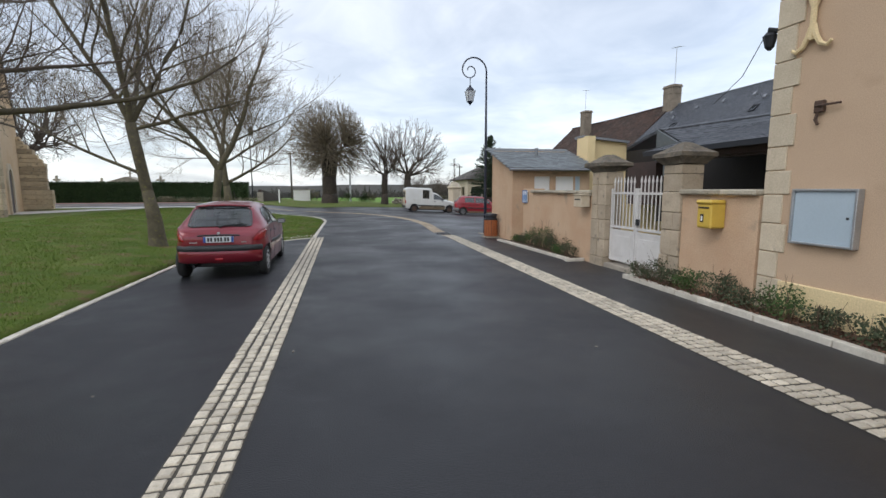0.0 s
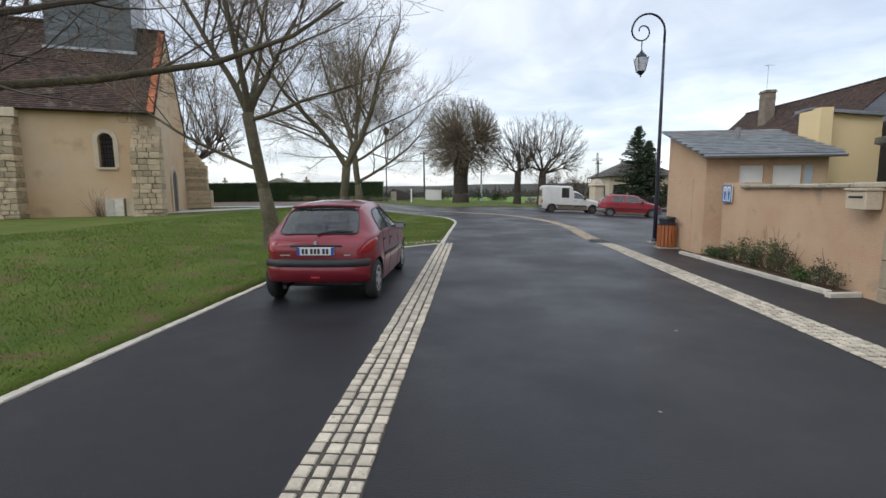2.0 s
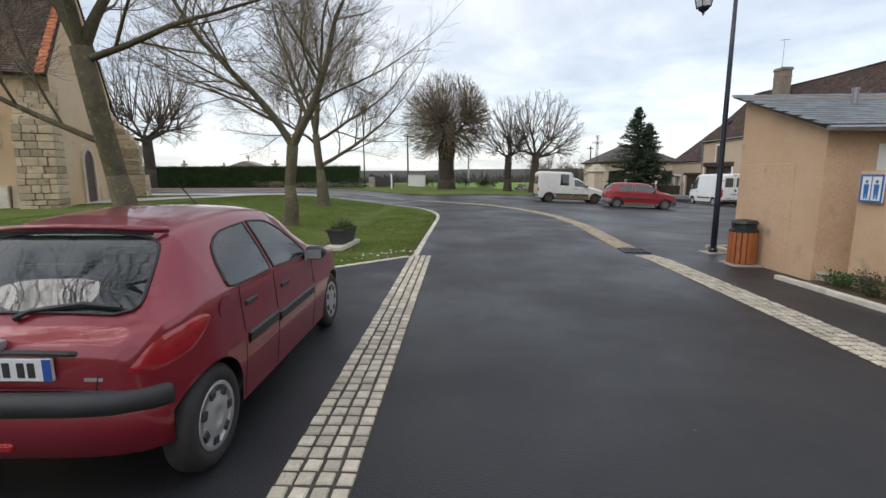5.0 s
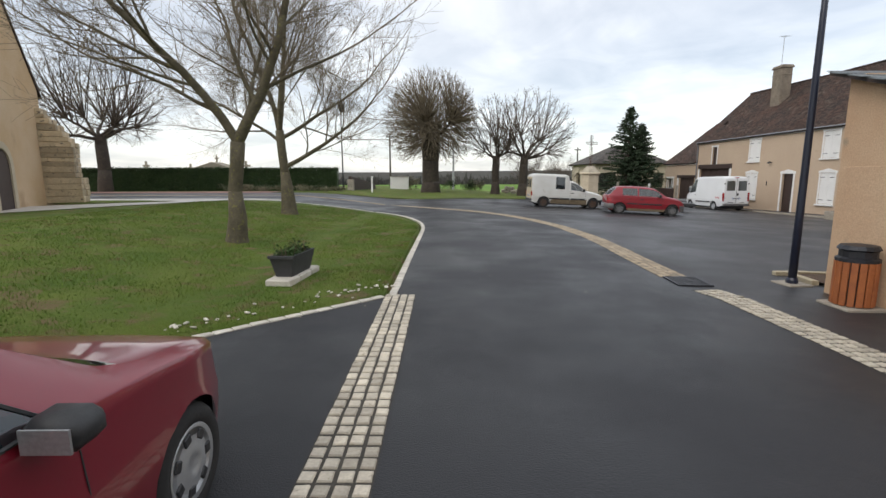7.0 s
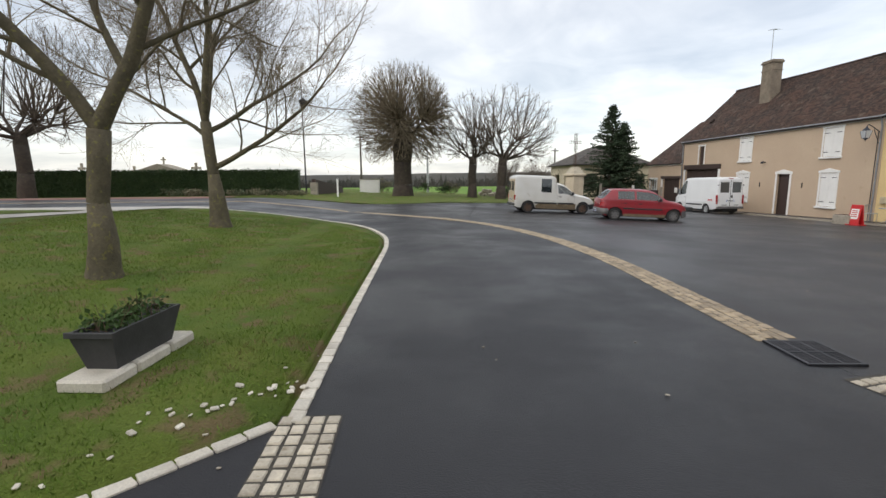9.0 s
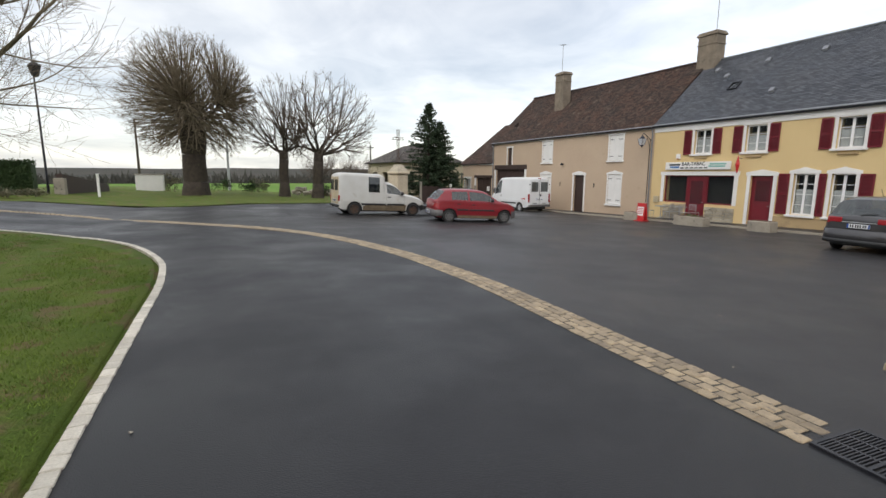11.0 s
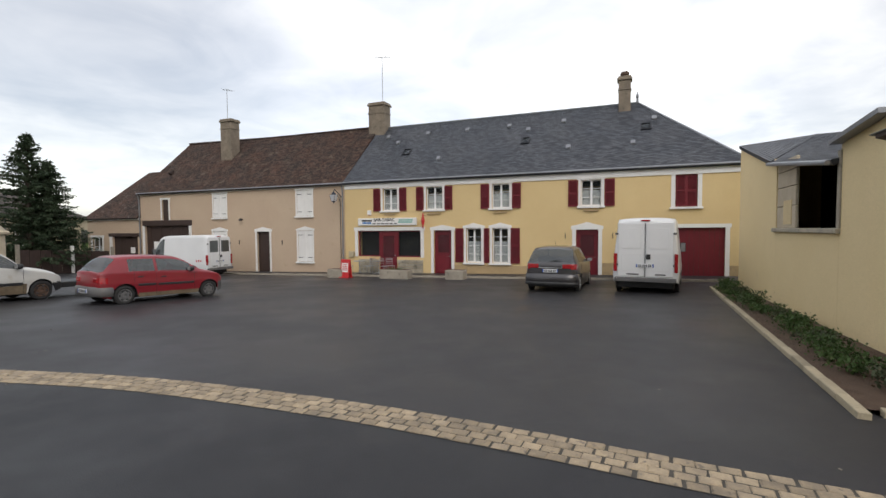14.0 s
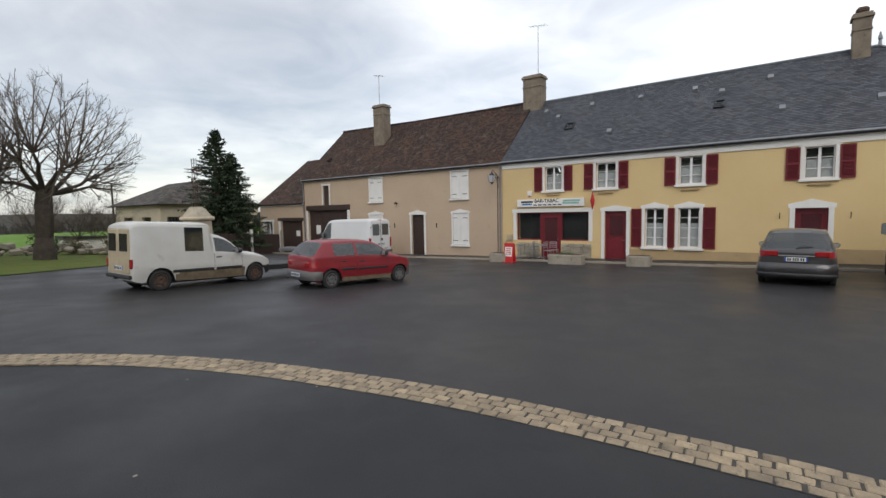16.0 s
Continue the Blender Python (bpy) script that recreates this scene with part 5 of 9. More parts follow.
toilets()
ws = thing("toilet_sign", "square blue and white toilet sign with two plain figures", "sign")
part("panel", box(5.44, 13.50, 1.19, 5.47, 13.86, 1.57, 0.01), WHITE, ws)
for a in ((13.50, 1.19, 13.86, 1.215), (13.50, 1.545, 13.86, 1.57), (13.50, 1.215, 13.522, 1.545), (13.838, 1.215, 13.86, 1.545), (13.676, 1.215, 13.684, 1.545)):
    part("border", box(5.432, a[0], a[1], 5.441, a[2], a[3]), SIGNBLUE, ws)
for y in (13.6, 13.76):
    part("pictogram", prism([(-0.03, 0), (-0.012, 0), (0, 0.11), (0.012, 0), (0.03, 0), (0.04, 0.2), (-0.04, 0.2)], 0.006, pose(5.434, y, 1.235, 0, 0, -90)), SIGNBLUE, ws)
    part("pictogram", box(5.434, y - 0.02, 1.45, 5.44, y + 0.02, 1.49, 0.002), SIGNBLUE, ws)


def annex():
    h = thing("annex", "pale yellow rendered outbuilding with an open loft bay and slate roof", "building")
    y = 16.35
    tp = lambda u: 4.6 - 1.11 * min(1, u / 4.4)
    # front from its far corner towards the toilets
    walled("wall", (19.0, y), (14.5, y), -0.9, 4.6, 0.35, [], YELLOW_PALE, h, "pale yellow wall with a sloping head", top=lambda u: 4.62 - 1.08 * u / 4.5)
    walled("wall", (14.5, y), (10.4, y), -0.9, 1.66, 0.35, [], YELLOW_PALE, h)
    walled("wall", (10.4, y), (8.55, y), -0.9, 3.5, 0.35, [], YELLOW_PALE, h, top=lambda u: 3.3 + 0.1 * u)
    walled("wall", (19.0, y - 2.3), (19.0, y), -0.9, 4.5, 0.3, [], YELLOW_PALE, h)
    walled("wall", (8.55, y), (8.55, y - 0.8), -0.9, 3.5, 0.3, [], YELLOW_PALE, h)
    # inner wall, back board and floor coloured near-black as the bay's shade
    walled("wall", (10.4, y - 0.35), (10.4, y - 2.3), 1.6, 3.0, 0.2, [], INNER_SHADE, h)
    part("back_board", prism([(10.4, 0.5), (18.9, 0.5), (18.9, 4.8), (10.4, 3.55)], 0.15, pose(0, y - 2.4, 0)), INNER_SHADE, h)
    part("loft_floor", box(10.4, y - 2.2, 1.4, 18.6, y - 0.35, 1.6), INNER_SHADE, h)
    part("sill", box(10.35, y - 0.3, 1.66, 14.6, y + 0.08, 1.76, 0.015), STONE, h)
    z = 1.76
    for i, hh in enumerate((0.55, 0.48, 0.4, 0.3)):
        part("stone_slab", box(13.0, y - 0.09, z, 14.48, y - 0.02, z + hh - 0.012, 0.012), QUOIN, h)
        z += hh
    part("slab_patch", box(13.25, y - 0.02, 1.85, 13.9, y - 0.008, 2.45), CREAM, h)
    part("jamb", box(10.34, y - 0.2, 1.76, 10.48, y + 0.03, 3.2, 0.01), STONE, h)
    slope("roof", (14.52, y + 0.15, 3.5), (10.4, y + 0.15, 3.02), (10.4, y - 2.2, 3.62), (19.0, y - 2.2, 4.9), SLATE, h, 0.13, 0.012, "dark slate lean-to roof")
    slope("roof", (19.05, y + 0.05, 4.66), (14.5, y + 0.15, 3.52), (18.9, y - 2.2, 4.9), (19.05, y - 2.2, 4.9), SLATE, h, 0.13, 0.012)
    slope("roof", (10.4, y - 4.8, 2.3), (19.0, y - 4.8, 2.9), (19.0, y - 2.21, 4.9), (10.4, y - 2.21, 3.62), SLATE, h, 0.13, 0.012)
    part("gable", prism([(0, 2.0), (2.6, 2.0), (2.6, 3.58), (0, 2.28)], 0.08, pose(10.38, y - 4.8, 0, 0, 0, 90)), SLATE_PC, h, "slate-hung gable end")
    bm = prism([(0, 0), (1.87, 0.17), (1.87, 0.25), (0, 0.08)], 0.7, pose(10.42, y + 0.2, 3.30, 0, 0, 180))
    part("roof", bm, ZINC, h, "grey sheet roof edge")
    part("gutter", tube([(14.55, y + 0.2, 3.46), (10.42, y + 0.2, 2.98)], 0.05, 7), ZINC, h)


annex()

# barn behind the garden wall, open dark front under a slate eave
bn = thing("barn", "dark open-fronted barn with a slate roof behind the garden wall", "barn")
walled("wall", (7.6, 11.6), (7.6, 5.3), 1.2, 2.3, 0.2, [(1.2, 6.2, 1.2, 2.25)], BROWNDOOR, bn)
# back board and loft floor are near-black to paint the shade under the roof
part("back_board", box(9.6, 5.3, -0.3, 9.8, 11.8, 2.6), INNER_SHADE, bn)
part("beam", box(7.5, 5.3, 2.3, 7.7, 10.2, 2.5), BROWNDOOR, bn)
part("loft_floor", box(7.6, 5.3, 1.0, 9.6, 10.2, 1.1), INNER_SHADE, bn)
slope("roof", (7.2, 10.4, 2.5), (7.2, 5.0, 2.5), (10.4, 5.0, 3.3), (10.4, 10.4, 3.3), SLATE, bn, 0.2)


# ---------------------------------------------------------------- church
def church():
    """Its long south wall is y = 0 of its own frame, with the gable end at x = 0."""
    h = thing("church", "old ochre rendered church with stone buttresses and a brown tile roof", "church", pose(-14.17, 22.76, 0, 0, 0, 204.7))
    ln, wd, ev, zb, rz = 26.0, 7.4, 5.25, 0.0, 9.4
    wins = [(1.65, 2.21), (5.8, 6.36), (11.5, 12.2)]
    walled("wall", (ln, 0), (0, 0), zb, ev, 0.8, [(ln - b, ln - a, 2.6, 4.15) for a, b in wins], CHURCHR, h, "stained ochre rendered side wall")
    walled("wall", (0, -wd), (ln, -wd), zb, ev, 0.8, [], CHURCHR, h)
    bm = prism([(0, zb), (wd, zb), (wd, ev), (wd / 2, rz - 0.1), (0, ev)], 0.7, pose(0.7, -wd, 0, 0, 0, 90))
    part("gable", bm, CHURCHR, h, "plain rendered gable end")
    slope("roof", (ln, 0.35, ev - 0.35), (-0.05, 0.35, ev - 0.35), (-0.05, -wd / 2, rz), (ln, -wd / 2, rz), TILE_DK, h, 0.12, 0.02, "steep brown clay tile roof")
    slope("roof", (-0.05, -wd - 0.35, ev - 0.35), (ln, -wd - 0.35, ev - 0.35), (ln, -wd / 2, rz), (-0.05, -wd / 2, rz), TILE_DK, h, 0.24, 0.02)
    part("ridge", tube([(-0.05, -wd / 2, rz + 0.02), (ln, -wd / 2, rz + 0.02)], 0.12, 6), TILE_DK, h)
    a, b = Vector((0.1, 0.35, ev - 0.32)), Vector((0.1, -wd / 2, rz + 0.03))
    vm = bpy.data.meshes.new("verge_tile")
    bm = box(-0.12, -0.13, 0, 0.13, 0.13, 0.045, 0.01)
    bm.to_mesh(vm)
    bm.free()
    vm.materials.append(ORANGE)
    ang = math.degrees(math.atan2(b.z - a.z, a.y - b.y))
    for k in range(30):
        p = a.lerp(b, (k + 0.5) / 30)
        part("verge_tile", vm, ORANGE, h).matrix_basis = pose(p.x + 0.02 * (k % 2), p.y, p.z, -ang + 5, 0, 0)
    bf = part("belfry", box(1.1, -wd / 2 - 1.5, 7.5, 4.4, -2.45, 14.2), ZINC, h, "grey slate-hung square belfry base")
    for k in range(40):
        part("slate_course", box(1.08, -2.452, 8.1 + k * 0.15, 4.42, -2.43 + 0.004 * (k % 2), 8.1 + k * 0.15 + 0.14), SLATE_PC, bf)
    part("flashing", box(0.95, -2.5, 7.92, 4.55, -2.3, 8.05), GALV, bf)
    part("cornice", box(0, -0.02, ev - 0.3, ln, 0.14, ev - 0.12, 0.02), STONE, h)
    for a, b in wins:
        xm, rad = (a + b) / 2, (b - a) / 2
        w = part("window", box(a, -0.34, 2.6, b, -0.32, 4.15), GLASS, h)
        arc = [math.pi - math.pi * i / 10 for i in range(11)]
        ring = lambda r: [(-r, 0), (-r, 1.17)] + [(r * math.cos(t), 1.17 + r * math.sin(t)) for t in arc] + [(r, 0)]
        bm = bmesh.new()
        vo = [[bm.verts.new((xm + q[0], dd, 2.6 + q[1])) for q in ring(rr)] for dd in (0.03, -0.12) for rr in (rad + 0.17, rad)]
        fo, fi, bo, bi = vo
        for i in range(len(fo) - 1):
            bm.faces.new((fo[i + 1], fo[i], fi[i], fi[i + 1]))
            bm.faces.new((fi[i + 1], fi[i], bi[i], bi[i + 1]))
            bm.faces.new((fo[i], fo[i + 1], bo[i + 1], bo[i]))
        part("surround", bm, QUOIN, w, "cut stone round-headed window surround")
        bm = bmesh.new()
        for s in (-1, 1):
            prism([(s * rad, 1.17), (s * rad, 1.57), (0, 1.57)] + [(s * rad * math.sin(math.pi / 2 * i / 6), 1.17 + rad * math.cos(math.pi / 2 * i / 6)) for i in range(0, 6)], 0.25, pose(xm, -0.27, 2.6), bm)
        part("spandrel", bm, CHURCHR, w)
        for k in range(1, 5):
            xx = a + (b - a) * k / 5
            part("window_bar", tube([(xx, -0.28, 2.6), (xx, -0.28, 4.1)], 0.012, 4), IRON, w)
        for k in range(1, 7):
            part("window_bar", tube([(a, -0.28, 2.6 + 0.2 * k), (b, -0.28, 2.6 + 0.2 * k)], 0.01, 4), IRON, w)
        part("sill", box(a - 0.1, -0.3, 2.5, b + 0.1, 0.08, 2.6, 0.01), QUOIN, w)
    # arched door in the gable
    arc = [math.pi - math.pi * i / 10 for i in range(11)]
    m = pose(0, -3.0, 0.4, 0, 0, -90)
    dr = part("door", prism([(-0.6, 0), (-0.6, 1.6)] + [(0.6 * math.cos(t), 1.6 + 0.6 * math.sin(t)) for t in arc] + [(0.6, 0)], 0.05, m @ pose(0, -0.035, 0)), BROWNDOOR, h, "old arched wooden door")
    bm = bmesh.new()
    ring = lambda r: [(-r, 0), (-r, 1.6)] + [(r * math.cos(t), 1.6 + r * math.sin(t)) for t in arc] + [(r, 0)]
    vo = [[bm.verts.new(m @ Vector((q[0], dd, q[1]))) for q in ring(rr)] for dd in (-0.09, 0.0) for rr in (0.85, 0.6)]
    fo, fi, bo, bi = vo
    for i in range(len(fo) - 1):
        bm.faces.new((fo[i], fo[i + 1], fi[i + 1], fi[i]))
        bm.faces.new((fi[i], fi[i + 1], bi[i + 1], bi[i]))
        bm.faces.new((fo[i + 1], fo[i], bo[i], bo[i + 1]))
    part("surround", bm, QUOIN, dr)
    return h


def buttress(m, w, d, h0, h1, rnd, parent):
    """A stepped pier of rough blocks: width w, depth d, its head sloping from h0 at the face to h1 at the wall."""
    b = part("buttress", box(-w / 2 + 0.04, 0.0, -0.2, w / 2 - 0.04, d * 0.6, h0 - 0.2, 0, m), CHSTONE, parent, "rough stone buttress with a stained head")
    z = -0.1
    while z < h1:
        hh = rnd.uniform(0.16, 0.3)
        dep = d if z < h0 * 0.5 else (d * 0.85 if z < h0 else d * 0.85 * max(0.15, (h1 - z) / (h1 - h0)))
        u = -w / 2
        while u < w / 2 - 0.02:
            l = min(w / 2 - u, rnd.uniform(0.22, 0.5))
            if w / 2 - u - l < 0.12:
                l = w / 2 - u
            part("stone", box(u + 0.006, -0.02, z + 0.006, u + l - 0.006, dep + rnd.uniform(-0.03, 0.02), z + hh - 0.006, 0.02, m), CHSTONE, b)
            u += l
        z += hh
    return b


ch = church()
rnd = random.Random(21)
buttress(pose(5.2, 0, 0), 0.8, 0.85, 3.9, 4.6, rnd, ch)
part("buttress_cap", box(4.76, -0.02, 4.55, 5.66, 0.4, 4.9, 0.02), QUOIN, ch)
buttress(pose(0.35, 0, 0), 1.1, 1.0, 3.1, 4.3, rnd, ch)
buttress(pose(0, -7.3, 0, 0, 0, 90), 1.0, 1.3, 2.9, 4.4, rnd, ch)

# ---------------------------------------------------------------- trees
class Wood:
    """Collects tapered bars into one vertex and face list."""

    def __init__(self):
        self.v, self.f = [], []

    def bar(self, pts, r0, r1, sides):
        n, base = len(pts), len(self.v)
        for i, p in enumerate(pts):
            d = pts[min(i + 1, n - 1)] - pts[max(i - 1, 0)]
            d.normalize()
            a = d.cross(Vector((0.31, 0.17, 0.93)))
            if a.length < 0.1:
                a = d.cross(Vector((1, 0, 0)))
            a.normalize()
            b = d.cross(a)
            r = r0 + (r1 - r0) * i / (n - 1)
            for k in range(sides):
                t = k * math.tau / sides
                self.v.append(p + (a * math.cos(t) + b * math.sin(t)) * r)
        for i in range(n - 1):
            for k in range(sides):
                k2 = (k + 1) % sides
                self.f.append((base + i * sides + k, base + i * sides + k2, base + (i + 1) * sides + k2, base + (i + 1) * sides + k))
        self.f.append(tuple(base + (n - 1) * sides + k for k in range(sides)))


def bent(rnd, p, d, ln, n, wander, lift):
    """Points of a limb that sets out along d, wanders, and turns up (or droops) by lift."""
    pts, q, w = [p.copy()], p.copy(), d.normalized()
    for _ in range(n):
        w = (w + Vector((rnd.gauss(0, wander), rnd.gauss(0, wander), rnd.gauss(0, wander * 0.7) + lift))).normalized()
        q = q + w * (ln / n)
        pts.append(q.copy())
    return pts, w


def grow(rnd, thick, thin, p, d, ln, r, level, top, style):
    """One limb and all that it bears. Levels past style['split'] go into the thin twigs."""
    n = 5 if level < 2 else (4 if level < top - 1 else (3 if level < top else 2))
    pts, w = bent(rnd, p, d, ln, n, style["wander"] * (1 if level else 0.4), style["lift"])
    r1 = r * style["taper"]
    sides = 9 if r > 0.12 else (6 if r > 0.03 else (4 if r > 0.012 else 3))
    (thick if level <= style["split"] else thin).bar(pts, r, max(0.0026, r1 if level < top else 0.0026), sides)
    if level >= top:
        return
    kids = style["kids"][min(level, len(style["kids"]) - 1)]
    for k in range(kids):
        t = style["from"] + (1 - style["from"]) * (k + rnd.random() * 0.8) / kids
        i = min(n - 1, int(t * n))
        q = pts[i].lerp(pts[i + 1], t * n - i)
        axis = (pts[i + 1] - pts[i]).normalized()
        side = axis.cross(Vector((rnd.gauss(0, 1), rnd.gauss(0, 1), rnd.gauss(0, 1)))).normalized()
        ang = radians(rnd.uniform(*style["angle"]))
        nd = axis * math.cos(ang) + side * math.sin(ang)
        nd.z += style["up"]
        rr = r * (1 - t * (1 - style["taper"])) * rnd.uniform(0.38, 0.58)
        grow(rnd, thick, thin, q, nd, ln * rnd.uniform(*style["short"]) * (1.15 - 0.45 * t), max(0.003, rr), level + 1, top, style)
    # the leader goes on
    grow(rnd, thick, thin, pts[-1], w, ln * rnd.uniform(*style["short"]), max(0.003, r1), level + 1, top, style)


def tree(seed, base, trunk, limbs, style, label, mats, top=6, flare=1.5, arms=()):
    """A bare tree: trunk as (point, radius) pairs, limbs as (start height along the trunk 0..1, direction, length, radius)."""
    rnd = random.Random(seed)
    t = thing("tree", label, "tree", group="bare trees")
    thick, thin = Wood(), Wood()
    pts = [Vector(p) for p, _ in trunk]
    n = len(pts)
    for i in range(n - 1):
        r0, r1 = trunk[i][1], trunk[i + 1][1]
        mid = pts[i].lerp(pts[i + 1], 0.5) + Vector((rnd.gauss(0, 0.02), rnd.gauss(0, 0.02), 0))
        thick.bar([pts[i], mid, pts[i + 1]], r0 * (flare if i == 0 else 1), r1, 12)
        if i == 0:
            thick.bar([pts[0] + Vector((0, 0, -0.2)), pts[0].lerp(pts[1], 0.12), pts[0].lerp(pts[1], 0.3)], r0 * flare * 1.25, r0 * 0.95, 12)
    for h, d, ln, r in limbs:
        u = h * (n - 1)
        i = min(n - 2, int(u))
        q = pts[i].lerp(pts[i + 1], u - i)
        grow(rnd, thick, thin, q, Vector(d), ln, r, 1, top, style)
    for arm, r0, r1 in arms:
        # a long limb along a given line, with shoots on its outer half
        arm = [Vector(p) for p in arm]
        thick.bar(arm, r0, r1, 8)
        for k in range(2, len(arm)):
            for _ in range(2):
                d = (arm[k] - arm[k - 1]).normalized() + Vector((rnd.gauss(0, 0.4), rnd.gauss(0, 0.4), rnd.uniform(0.1, 0.8)))
                grow(rnd, thick, thin, arm[k - 1].lerp(arm[k], rnd.random()), d, rnd.uniform(0.7, 1.3), r1 * 0.7, 3, top, style)
    part("trunk", mesh_of("trunk", thick.v, thick.f, mats[0], True), mats[0], t, "rough bark trunk and limbs")
    part("crown", mesh_of("crown", thin.v, thin.f, mats[1], False), mats[1], t, "leafless crown of fine twigs")["kind"] = "stuff"
    return t


ASH = {"wander": 0.10, "lift": 0.035, "taper": 0.58, "kids": [4, 4, 4, 4, 3, 2], "from": 0.25, "angle": (28, 60), "up": 0.15, "short": (0.55, 0.78), "split": 2}


def lz(x, y):
    return land(x, y) + 0.02


tree(1, None, [((-4.98, 13.6, lz(-5, 13.6)), 0.15), ((-5.1, 13.5, 1.6), 0.135), ((-5.32, 13.4, 3.3), 0.13)],
     [(0.62, (-0.95, -0.15, 0.55), 2.4, 0.05), (1.0, (-0.45, 0.1, 1), 2.4, 0.085), (1.0, (0.1, -0.25, 1), 2.5, 0.08), (0.98, (0.55, 0.2, 0.95), 2.4, 0.08), (0.95, (0.85, -0.1, 0.3), 1.7, 0.05), (1.0, (-0.1, 0.5, 0.9), 2.2, 0.07)],
     ASH, "bare young ash with a leaning mossy trunk on the lawn", (BARK, TWIG))
tree(2, None, [((-5.2, 20.3, lz(-5.2, 20.3)), 0.165), ((-5.16, 20.3, 1.3), 0.15), ((-5.02, 20.3, 2.4), 0.16)],
     [(1.0, (-0.62, 0.05, 0.95), 2.9, 0.12), (1.0, (0.5, 0.1, 1.0), 2.9, 0.13), (0.98, (0.1, 0.6, 0.9), 2.0, 0.06)],
     dict(ASH, kids=[5, 5, 4, 4, 4, 2]), "bare forked ash with a straight trunk on the lawn", (BARK, TWIG))
tree(3, None, [((-6.24, 27.05, lz(-6.24, 27)), 0.2), ((-6.35, 27.1, 1.8), 0.16), ((-6.5, 27.2, 3.3), 0.15)],
     [(0.55, (0.95, 0.1, 0.3), 2.8, 0.085), (1.0, (-0.3, 0.1, 1), 3.2, 0.11), (1.0, (0.25, -0.2, 1), 3.2, 0.11), (0.9, (0.9, 0.2, 0.45), 2.6, 0.08), (0.85, (-0.8, 0, 0.6), 2.6, 0.07), (1.0, (0.0, 0.5, 1), 3.0, 0.09)],
     dict(ASH, kids=[5, 5, 4, 4, 4, 2]), "tall bare ash with a low sweeping limb on the lawn", (BARK, TWIG))
# the tree beside the camera's way whose limbs reach over the lawn
tree(4, None, [((-6.5, 6.1, lz(-6.5, 6.1)), 0.24), ((-6.4, 6.1, 1.2), 0.2), ((-6.1, 6.15, 2.25), 0.2)],
     [(1.0, (0.8, 0.3, 0.9), 2.4, 0.12), (1.0, (-0.5, -0.4, 0.9), 2.4, 0.12), (1.0, (0.2, -0.6, 0.9), 2.3, 0.11), (1.0, (0.5, 0.7, 1.0), 2.2, 0.08)],
     dict(ASH, lift=0.05, kids=[4, 4, 4, 4, 3, 2]), "large bare ash whose limbs reach over the lawn", (BARK, TWIG_DK),
     arms=[([(-6.1, 6.15, 2.2), (-5.3, 7.0, 2.5), (-4.2, 7.8, 2.75), (-3.2, 8.4, 3.05), (-2.4, 8.8, 3.45), (-1.8, 9.0, 3.9)], 0.055, 0.02)])
